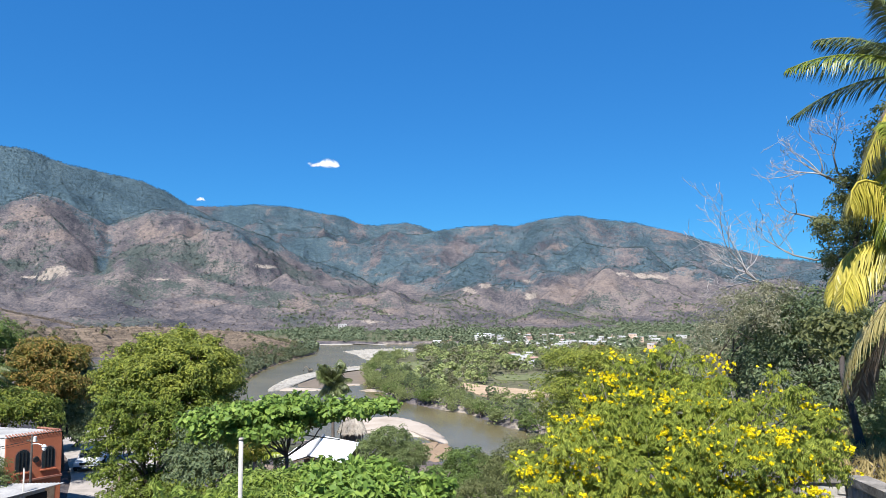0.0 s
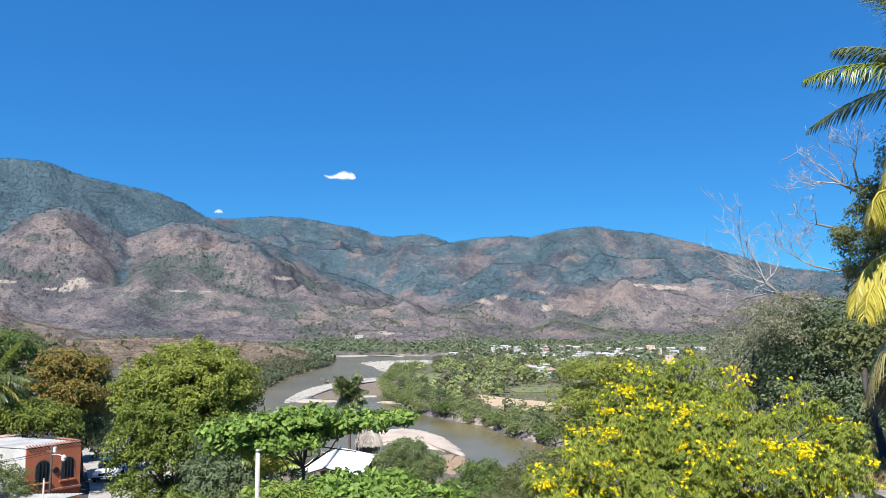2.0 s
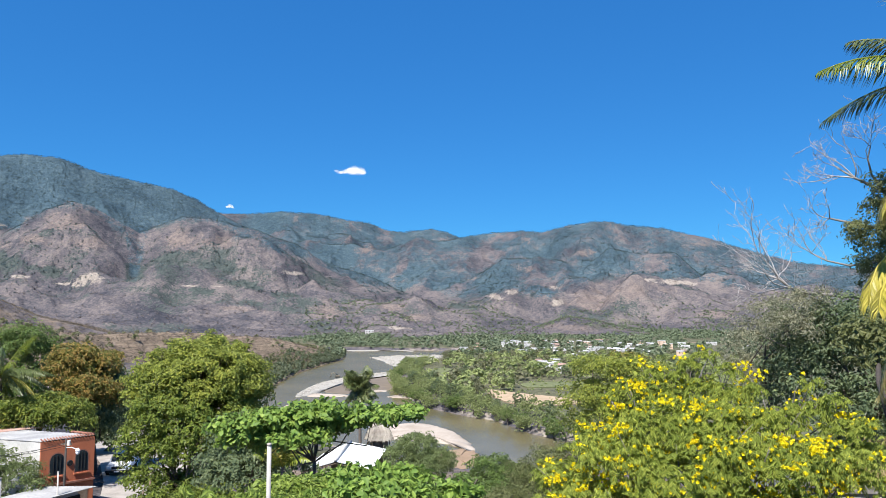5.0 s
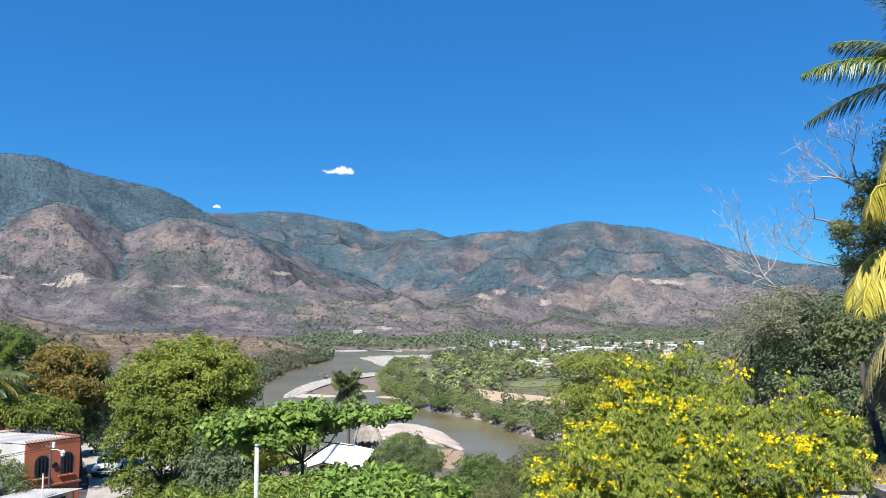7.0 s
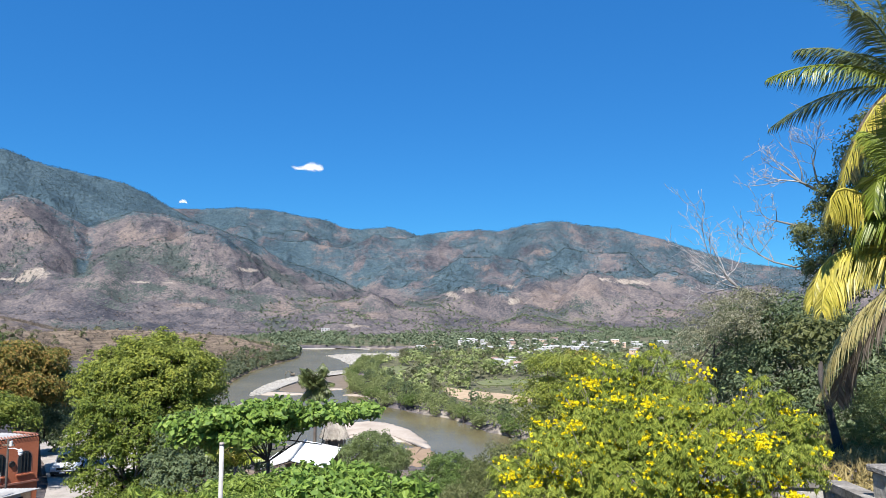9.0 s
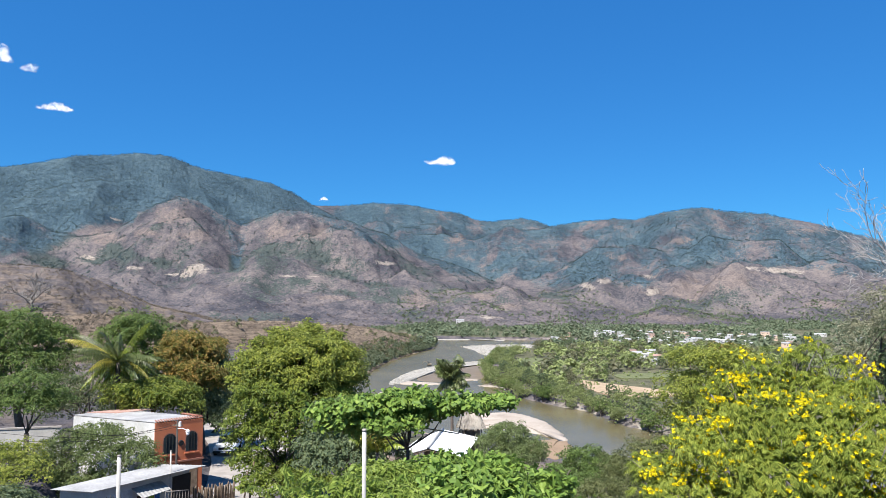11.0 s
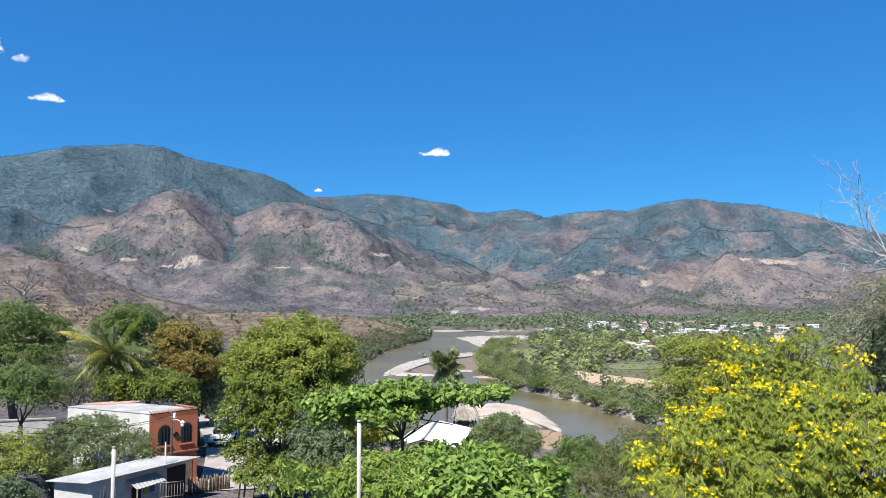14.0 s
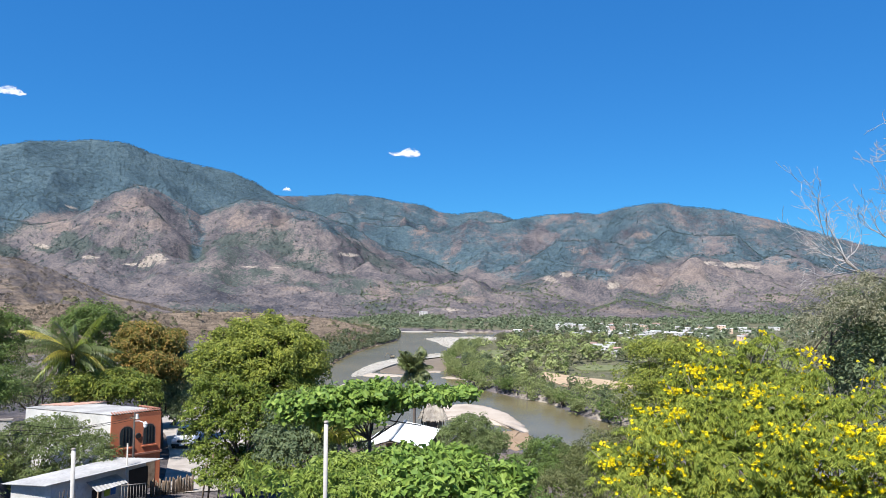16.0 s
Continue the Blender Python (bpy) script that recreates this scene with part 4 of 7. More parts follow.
def plant_river_woods():
    rng = np.random.default_rng(21)
    spots = []
    shore = [(92, 322), (60, 336), (42, 356), (26, 398), (10, 416), (-9, 443), (-25, 487), (-38, 523), (-41, 555), (-46, 603), (-46, 650), (-46, 705), (-44, 760)]
    for (x0, y0), (x1, y1) in zip(shore, shore[1:]):
        n = max(2, int(math.hypot(x1 - x0, y1 - y0) / 4.2))
        for k in range(n):
            t = (k + rng.random()) / n
            spots.append((x0 + (x1 - x0) * t + rng.uniform(-6, 0), y0 + (y1 - y0) * t + rng.uniform(-6, 0), rng.uniform(7, 12), rng.choice([0, 1, 2, 5])))
            if k % 2 == 0:
                spots.append((x0 + (x1 - x0) * t + rng.uniform(7, 14), y0 + (y1 - y0) * t + rng.uniform(4, 14), rng.uniform(9, 14), rng.choice([0, 1, 4, 5])))
    for _ in range(1500):
        x, y = rng.uniform(-50, 260), rng.uniform(330, 900)
        d = float(polygon_distance(np.array([x]), np.array([y]), RIVER)[0])
        open_land = max(float(polygon_distance(np.array([x]), np.array([y]), f)[0]) for f in FIELDS)
        if d > -8 or open_land > -7 or (d < -16 and hides(x, y)[0]) or any((x - a) ** 2 + (y - b) ** 2 < 62 for a, b, _, _ in spots):
            continue
        dense = float(fbm(np.array([x / 60]), np.array([y / 60]), 3)[0])
        if d < -60 and dense < -0.2:
            continue
        spots.append((x, y, rng.uniform(8, 15) * (1.0 if d > -60 else 0.9), rng.choice([0, 1, 2, 3, 3, 4, 4, 5])))
        if len(spots) > 290:
            break
    zs = ground_z([s[0] for s in spots], [s[1] for s in spots])
    for (x, y, h, k), z in zip(spots, zs):
        ob = copy_thing(kinds[int(k)], Matrix.Translation((x, y, float(z) - 0.1)) @ Matrix.Rotation(rng.uniform(0, 6.28), 4, "Z"))
        ob.scale = (h / 10 * rng.uniform(0.9, 1.25), h / 10 * rng.uniform(0.9, 1.25), h / 10)
    for i, ob in enumerate(kinds):
        x, y = 60 + i * 14, 345 + i * 9
        ob.location = (x, y, float(ground_z(x, y)[0]))


plant_river_woods()


def in_the_open(az, r, z, layer, rise, rng):
    x, y = r * np.sin(np.radians(az)), r * np.cos(np.radians(az))
    free = np.max([polygon_distance(x, y, f) for f in FIELDS], axis=0) < -5
    free = free & ~hides(x, y)
    return (layer < 0) & free & (polygon_distance(x, y, RIVER) < -22) & (fbm(x / 60, y / 60, 3) + 0.3 * fbm(x / 200, y / 200, 2) > -0.18)


p = sown(31, 900, -6, 24, 400, 900, in_the_open)
scatter_cards("bank_woods", p, np.random.default_rng(7).uniform(6, 12, len(p)), M_RIVERLEAF, 34, 7, "green trees over the valley floor behind the river bank", 0.95)
p = sown(32, 500, -4, 24, 480, 950, in_the_open)
scatter_cards("grey_woods", p, np.random.default_rng(8).uniform(6, 11, len(p)), M_GREYLEAF, 26, 8, "greyish half-bare trees over the valley floor", 1.0)


rng = np.random.default_rng(33)
q = np.concatenate([np.array(f, float)[rng.integers(0, len(f), 60)] + rng.normal(size=(60, 2)) * np.array([13, 9]) for f in FIELDS])
q = np.column_stack([q, ground_z(q[:, 0], q[:, 1])])
scatter_cards("field_bushes", q, rng.uniform(1.0, 3.2, len(q)), M_RIVERLEAF, 16, 33, "low bushes and weeds along the edges of the fields", 0.7)


# ---- town ----
def town_house(at, w, d, h, turn, wall, roof, windows, label):
    ob = empty("house", at, label, "house", "houses of the far town")
    ob.rotation_euler = (0, 0, radians(turn))
    body = box_bm(-w / 2, -d / 2, -5.0, w / 2, d / 2, h, 0.05)
    wall_ob = part("wall", body, wall, ob)
    if roof in (M_CLAY, M_RUST, M_SHEET) and h < 4.5:      # pitched roof, ridge along the front
        bm, y = bmesh.new(), d / 2 + 0.5
        ends = [[bm.verts.new((x, *q)) for q in ((-y, h - 0.1), (0, h + d * 0.2), (y, h - 0.1), (y, h - 0.25), (0, h + d * 0.2 - 0.16), (-y, h - 0.25))] for x in (-w / 2 - 0.4, w / 2 + 0.4)]
        for i in range(6):
            bm.faces.new((ends[0][i], ends[0][(i + 1) % 6], ends[1][(i + 1) % 6], ends[1][i]))
        bm.faces.new(ends[0][::-1])
        bm.faces.new(ends[1])
        bmesh.ops.recalc_face_normals(bm, faces=bm.faces[:])
    else:
        bm = box_bm(-w / 2 - 0.3, -d / 2 - 0.3, h, w / 2 + 0.3, d / 2 + 0.3, h + 0.35, 0.05)
    part("roof", bm, roof, ob)
    for i in range(windows):
        x = -w / 2 + w * (i + 0.5) / windows
        for z0 in ([0.9] if h < 4.5 else [0.9, 3.9]):
            part("window", box_bm(x - 0.7, -d / 2 - 0.05, z0, x + 0.7, -d / 2 + 0.05, z0 + 1.3, 0.02), M_GLASS, ob)
    part("door", box_bm(w * 0.42 - 1, -d / 2 - 0.06, 0, w * 0.42, -d / 2 + 0.05, 2.1, 0.02), M_WOOD, ob)
    return ob


M_PEACH = plain("peach_wall", (0.50, 0.36, 0.27), (0.62, 0.47, 0.36), 0.5, 0.9, 0.0)
M_GREYHOUSE = plain("grey_wall", (0.36, 0.34, 0.33), (0.52, 0.50, 0.48), 0.5, 0.9, 0.0)
for az, r, w, d, h, turn, wall, roof, n, label in [
        (4.5, 1150, 34, 10, 8, 4, M_WHITEWALL, M_WHITESHEET, 9, "long white school building in the far town"), (0.8, 1075, 22, 9, 4, -8, M_WHITEWALL, M_WHITESHEET, 5, "low white house by the far woods"),
        (7.4, 1030, 16, 9, 4, 10, M_GREYHOUSE, M_WHITESHEET, 4, "grey house with a pale roof"), (9.0, 965, 14, 8, 4, -5, M_WHITEWALL, M_SHEET, 3, "white house with a sheet roof"),
        (9.9, 985, 12, 8, 4, 12, M_GREYHOUSE, M_SHEET, 3, "grey block house with a sheet roof"), (7.4, 650, 15, 8, 3.6, 8, M_WHITEWALL, M_WHITESHEET, 4, "white house behind the green field"),
        (8.3, 662, 8, 7, 3.4, -10, M_GREYHOUSE, M_SHEET, 2, "small grey house behind the green field"), (11.4, 1005, 20, 9, 6.5, 3, M_WHITEWALL, M_WHITESHEET, 5, "white two-storey house in the far town"),
        (12.3, 985, 14, 8, 4, -7, M_WHITEWALL, M_SHEET, 3, "low white house in the far town"), (13.2, 975, 13, 9, 6.2, 9, M_WHITEWALL, M_WHITESHEET, 3, "white two-storey house in the far town"),
        (13.9, 1010, 11, 8, 4, -4, M_GREYHOUSE, M_SHEET, 3, "grey house in the far town"), (16.1, 1190, 18, 12, 9, 6, M_PEACH, M_WHITESHEET, 4, "peach building in the far town"),
        (17.4, 1185, 30, 12, 6, 0, M_WHITEWALL, M_WHITESHEET, 7, "long white building in the far town"), (19.7, 1240, 24, 10, 4, 5, M_WHITEWALL, M_WHITESHEET, 5, "low white hall in the far town"),
        (8.2, 1090, 12, 8, 4, 14, M_PEACH, M_CLAY, 3, "peach house with a clay roof"), (6.3, 1000, 12, 8, 4, -12, M_GREYHOUSE, M_SHEET, 3, "grey house among the trees"),
        (-6.85, 1560, 26, 12, 10, 3, M_GREYHOUSE, M_WHITESHEET, 6, "tall pale building on the foothill slope"), (1.7, 1110, 12, 8, 4, 6, M_PEACH, M_CLAY, 3, "clay-roofed house by the far woods"),
        (8.7, 930, 10, 8, 3.6, 6, M_GREYHOUSE, M_SHEET, 2, "small grey house in the far town"), (10.4, 930, 11, 8, 3.6, -9, M_WHITEWALL, M_SHEET, 3, "small white house in the far town"), (22.0, 1150, 14, 9, 4, 4, M_WHITEWALL, M_SHEET, 3, "white house at the edge of the far town"),
        (15.0, 940, 12, 8, 3.8, 10, M_WHITEWALL, M_SHEET, 3, "white house behind the trees")]:
    town_house(ground_at(az, r) + Vector((0, 0, 2.2)), w * 0.68, d * 0.8, h * 0.68, turn - az, wall, roof, max(1, n // 2), label)
for az, r, w, h, turn, wall, roof in [(7.0, 742, 9, 3, 6, M_WHITEWALL, M_SHEET), (7.5, 722, 11, 3.4, -6, M_WHITEWALL, M_WHITESHEET), (8.1, 735, 9, 3.2, 10, M_GREYHOUSE, M_SHEET), (8.5, 705, 7, 3, -12, M_WHITEWALL, M_RUST), (6.6, 770, 8, 3, 14, M_GREYHOUSE, M_CLAY), (8.0, 770, 10, 3.2, 0, M_WHITEWALL, M_SHEET),
                                      (11.0, 960, 11, 5.5, 8, M_WHITEWALL, M_WHITESHEET), (11.8, 955, 9, 3.4, -10, M_WHITEWALL, M_WHITESHEET), (10.6, 985, 12, 4, 0, M_WHITEWALL, M_WHITESHEET), (12.8, 950, 10, 5.5, 5, M_WHITEWALL, M_WHITESHEET), (16.6, 1120, 13, 6, 0, M_PEACH, M_WHITESHEET), (17.8, 1130, 14, 4, 6, M_WHITEWALL, M_WHITESHEET), (4.2, 1105, 18, 5.5, 0, M_WHITEWALL, M_WHITESHEET)]:
    town_house(ground_at(az, r) + Vector((0, 0, 1.6)), w, 7, h, turn - az, wall, roof, 2, "plain house of the far town between trees")
rng = random.Random(44)
for k in range(56):      # the smaller houses among the trees
    az, r = rng.triangular(4.5, 20.5, 10.5), rng.uniform(880, 1270)
    town_house(ground_at(az, r) + Vector((0, 0, rng.uniform(0.8, 2.6))), rng.uniform(5, 12), 6.5, rng.uniform(2.5, 3.4), rng.uniform(-20, 20) - az, rng.choice([M_WHITEWALL, M_GREYHOUSE, M_GREYHOUSE, M_PEACH]), rng.choice([M_SHEET, M_WHITESHEET, M_SHEET, M_WHITESHEET, M_CLAY]), 1, "small plain house among the trees of the far town")


# ---- excavator on the gravel bar ----
def excavator(at, turn):
    ob = empty("excavator", at, "small dusty excavator standing on the gravel bar", "excavator")
    ob.rotation_euler = (0, 0, radians(turn))
    for y in (-1.1, 1.1):
        t = part("track", box_bm(-2.0, y - 0.35, 0, 2.0, y + 0.35, 0.9, 0.25), M_RUBBER, ob)
    part("body", box_bm(-1.9, -1.3, 1.0, 1.5, 1.3, 2.3, 0.15), M_YELLOWMACHINE, ob)
    part("cab", box_bm(0.0, 0.1, 2.3, 1.5, 1.3, 3.4, 0.12), M_GLASS, ob)
    part("boom", tubes_mesh("boom", [([(1.2, -0.4, 2.0), (3.2, -0.4, 4.2), (5.0, -0.4, 4.0)], [0.28, 0.3, 0.2])], 4, False), M_YELLOWMACHINE, ob)
    part("stick", tubes_mesh("stick", [([(4.9, -0.4, 4.1), (6.0, -0.4, 1.6)], [0.22, 0.16])], 4, False), M_YELLOWMACHINE, ob)
    part("bucket", box_bm(5.5, -0.9, 0.6, 6.4, 0.1, 1.6, 0.2), M_DARK, ob)
    return ob


excavator(Vector((-104, 634, 0.75)), 195)


# ---- the orange house ----
def prism(foot, z0, tops):
    """An upright block over a footprint, with a height for each corner."""
    bm = bmesh.new()
    lo, hi = [bm.verts.new((*q, z0)) for q in foot], [bm.verts.new((*q, t)) for q, t in zip(foot, tops)]
    n = len(foot)
    for i in range(n):
        bm.faces.new((lo[i], lo[(i + 1) % n], hi[(i + 1) % n], hi[i]))
    bm.faces.new(hi)
    bm.faces.new(lo[::-1])
    bmesh.ops.recalc_face_normals(bm, faces=bm.faces[:])
    return bm


def along(a, b, t, out=0.0):
    """A plan point a share t along the wall from a to b, out metres in front of it."""
    ax, ay, bx, by = *a, *b
    n = Vector((by - ay, -(bx - ax))).normalized()
    return Vector((ax + (bx - ax) * t, ay + (by - ay) * t)) + n * out


def wall_piece(a, b, t0, t1, z0, z1, out0, out1):
    """A block lying on a wall, between two shares of its length and two heights."""
    foot = [along(a, b, t0, out0), along(a, b, t1, out0), along(a, b, t1, out1), along(a, b, t0, out1)]
    return prism([tuple(q) for q in foot], z0, [z1] * 4)


def arch_piece(a, b, t0, t1, z0, z1, out0, out1, steps=8):
    """The same with a round head."""
    bm = bmesh.new()
    w = (Vector(b) - Vector(a)).length * (t1 - t0)
    r = w / 2
    outline = [(t0, z0), (t1, z0)] + [((t0 + t1) / 2 + math.cos(math.pi * k / steps) * (t1 - t0) / 2, z1 - r + math.sin(math.pi * k / steps) * r) for k in range(steps + 1)]
    f, g = [], []
    for t, z in outline:
        p0, p1 = along(a, b, t, out0), along(a, b, t, out1)
        f.append(bm.verts.new((p0.x, p0.y, z)))
        g.append(bm.verts.new((p1.x, p1.y, z)))
    n = len(f)
    for i in range(n):
        bm.faces.new((f[i], f[(i + 1) % n], g[(i + 1) % n], g[i]))
    bm.faces.new(f)
    bm.faces.new(g)
    bmesh.ops.recalc_face_normals(bm, faces=bm.faces[:])
    return bm


def sheet_roof(corners, waves, thick=0.03, rib=0.014):
    """A corrugated sheet spanned over four corners (a, b along the ribs' start, c, d at their end)."""
    a, b, c, d = [Vector(q) for q in corners]
    bm = bmesh.new()
    up = (b - a).cross(d - a).normalized()
    if up.z < 0:
        up = -up
    n = waves * 4
    rows = []
    for layer in (0, -thick):
        lo, hi = [], []
        for i in range(n + 1):
            o = up * (rib * math.sin(i * math.pi / 2) + layer)
            lo.append(bm.verts.new(a.lerp(b, i / n) + o))
            hi.append(bm.verts.new(d.lerp(c, i / n) + o))
        rows.append((lo, hi))
        for i in range(n):
            bm.faces.new((lo[i], lo[i + 1], hi[i + 1], hi[i]))
    (l0, h0), (l1, h1) = rows
    for i in range(n):
        bm.faces.new((l0[i], l0[i + 1], l1[i + 1], l1[i]))
        bm.faces.new((h0[i], h0[i + 1], h1[i + 1], h1[i]))
    for k in (0, n):
        bm.faces.new((l0[k], h0[k], h1[k], l1[k]))
    bmesh.ops.recalc_face_normals(bm, faces=bm.faces[:])
    return bm


def orange_house():
    g = 46.8
    P1, P2, P3 = (-25.5, 44.1), (-23.45, 46.6), (-34.6, 48.6)
    P4 = (P2[0] + P3[0] - P1[0], P2[1] + P3[1] - P1[1])
    z1, z2, z3, z4 = 51.82, 51.82, 51.36, 51.40
    ob = empty("house", (0, 0, 0), "two-storey house with orange front, white side wall and sheet roof", "house")
    mid = lambda s, o: tuple(along(P1, P2, s, o))
    part("side_wall", prism([P3, P1, mid(0.03, -0.25), (P4[0] + 0.2, P4[1] - 0.2), P4], g, [z3, z1, z1, z4, z4]), M_WHITEWALL, ob, "whitewashed side wall, streaked")
    front = part("front_wall", wall_piece(P1, P2, -0.005, 1.0, g, z1, 0.06, -0.2), M_ORANGE, ob, "orange painted front wall")
    part("back_wall", wall_piece(P2, P4, 0.0, 1.0, g, z4 - 0.05, 0.05, -0.2), M_ORANGE, ob)
    part("ledge", wall_piece(P1, P2, -0.03, 1.02, 49.1, 49.22, 0.16, 0.06), M_TILE, front)
    for t0, t1 in ((0.17, 0.43), (0.64, 0.88)):
        win = part("window", arch_piece(P1, P2, t0, t1, 49.75, 51.05, 0.075, 0.0), M_GLASS, front, "dark arched window")
        part("frame", arch_piece(P1, P2, t0 - 0.02, t1 + 0.02, 49.68, 51.12, 0.07, 0.02), M_TILE, win)
        for k in range(1, 4):
            t = t0 + (t1 - t0) * k / 4
            part("bar", wall_piece(P1, P2, t - 0.006, t + 0.006, 49.76, 50.95, 0.11, 0.085), M_DARK, win)
        part("sill", wall_piece(P1, P2, t0 - 0.03, t1 + 0.03, 49.6, 49.68, 0.16, 0.06), M_ORANGE, win)
    c = along(P1, P2, 0.535, 0.09)
    n = (along(P1, P2, 0.5, 1) - along(P1, P2, 0.5, 0)).normalized()
    bm = bmesh.new()
    bmesh.ops.create_cone(bm, cap_ends=True, segments=16, radius1=0.2, radius2=0.16, depth=0.08, matrix=Matrix.Translation((c.x, c.y, 50.35)) @ Vector((n.x, n.y, 0)).to_track_quat("Z", "Y").to_matrix().to_4x4())
    part("ornament", bm, M_DARK, front, "round dark wall ornament")
    part("doorway", wall_piece(P1, P2, 0.1, 0.55, g, 48.85, 0.07, 0.0), M_DARK, front)
    part("door", wall_piece(P1, P2, 0.66, 0.9, g, 48.7, 0.08, 0.0), M_WOOD, front)
    roof = part("roof", sheet_roof([(P3[0], P3[1], z3 + 0.08), (P1[0], P1[1], z1 + 0.08), (P2[0], P2[1], z2 + 0.1), (P4[0], P4[1], z4 + 0.12)], 26), M_SHEET, ob, "grey corrugated sheet roof")
    part("patch", sheet_roof([(P3[0] + 0.4, P3[1] + 0.9, z3 + 0.14), (P3[0] + 3.2, P3[1] + 0.3, z3 + 0.26), (P4[0] + 3.2, P4[1] - 0.5, z4 + 0.30), (P4[0] + 0.4, P4[1], z4 + 0.18)], 8), M_RUST, roof, "rusty red roof sheet")
    for k in range(18):   # clay tiles over the front edge
        t = (k + 0.5) / 18
        q = along(P1, P2, t, 0.13)
        e = along(P1, P2, t, -0.3)
        part("tile", tubes_mesh("tile", [([(q.x, q.y, z1 + 0.10), (e.x, e.y, z1 + 0.17)], [0.042, 0.042])], 6), M_TILE, roof)
    for k in range(5):
        q, e = along(P2, P4, k / 9 * 0.32 + 0.02, 0.12), along(P2, P4, k / 9 * 0.32 + 0.02, -0.5)
        part("tile", tubes_mesh("tile", [([(q.x, q.y, z2 + 0.12), (e.x, e.y, z2 + 0.22)], [0.075, 0.075])], 6), M_TILE, roof)
    return ob


orange_house()


def block_building():
    """Low block building under a sheet roof in front of the house."""
    g = 46.3
    A = spot(-36.1, -13.0, 45.6)
    A, B, C = (A.x, A.y), tuple(spot(-33.7, -13.4, 44.4).xy), tuple(spot(-27.6, -12.3, 48.2).xy)
    D = (A[0] + C[0] - B[0], A[1] + C[1] - B[1])
    ob = empty("shed", (0, 0, 0), "low grey block building with a lean sheet roof", "shed")
    zt = 49.4
    body = part("wall", prism([A, B, C, D], g, [zt, zt, zt + 0.08, zt + 0.0]), M_GREYBLOCK, ob, "unplastered grey block wall")
    part("end_wall", wall_piece(A, B, 0.0, 1.0, g, zt, 0.03, 0.0), M_WHITEWALL, ob, "whitewashed block end wall")
    o = lambda q, dx, dy, dz: (q[0] + dx, q[1] + dy, dz)
    part("roof", sheet_roof([o(A, -0.35, -0.35, zt + 0.08), o(B, 0.0, -0.5, zt + 0.06), o(C, 1.2, -0.1, zt + 0.22), o(D, 0.2, 0.3, zt + 0.10)], 14), M_SHEET, ob, "long pale corrugated roof")
    part("gate", wall_piece(B, C, 0.80, 1.02, g, 49.1, 0.04, 0.0), M_DARK, ob, "dark open doorway")
    part("door", wall_piece(B, C, 0.40, 0.50, g, 48.5, 0.04, 0.0), M_DARK, ob, "dark open door")
    part("poster", wall_piece(B, C, 0.53, 0.585, 47.95, 48.5, 0.05, 0.0), M_POSTERGREEN, ob, "green and yellow poster")
    part("poster", wall_piece(B, C, 0.60, 0.65, 47.95, 48.55, 0.05, 0.0), M_POSTERBLUE, ob, "blue poster")
    aw = [along(B, C, 0.34, 0.0), along(B, C, 0.66, 0.0), along(B, C, 0.66, 1.0), along(B, C, 0.34, 1.0)]
    awning = part("awning", sheet_roof([(*aw[3], 48.62), (*aw[2], 48.70), (*aw[1], 49.08), (*aw[0], 49.04)], 8), M_SHEET, ob, "small sheet awning")
    for q in (aw[3], aw[2]):
        part("post", tubes_mesh("post", [([(q.x, q.y, g - 0.2), (q.x, q.y, 48.66)], [0.04, 0.04])]), M_WOOD, awning)
    # courses of blocks stand proud of the joints
    for course in range(12):
        z0 = g + 0.05 + course * 0.22
        if z0 > zt - 0.2:
            break
        for k in range(18):
            t0 = (k + 0.5 * (course % 2)) / 18
            if t0 + 0.05 > 0.79 or 0.38 < t0 + 0.03 < 0.67:
                continue
            part("block", wall_piece(B, C, t0 + 0.002, t0 + 0.0535, z0, z0 + 0.20, 0.018, 0.0), M_GREYBLOCK, body)
    return ob


M_POSTERGREEN = plain("green_poster", (0.10, 0.30, 0.05), (0.45, 0.50, 0.05), 3, 0.5, 0.0)
M_POSTERBLUE = plain("blue_poster", (0.03, 0.12, 0.45), (0.06, 0.22, 0.60), 3, 0.5, 0.0)
block_building()


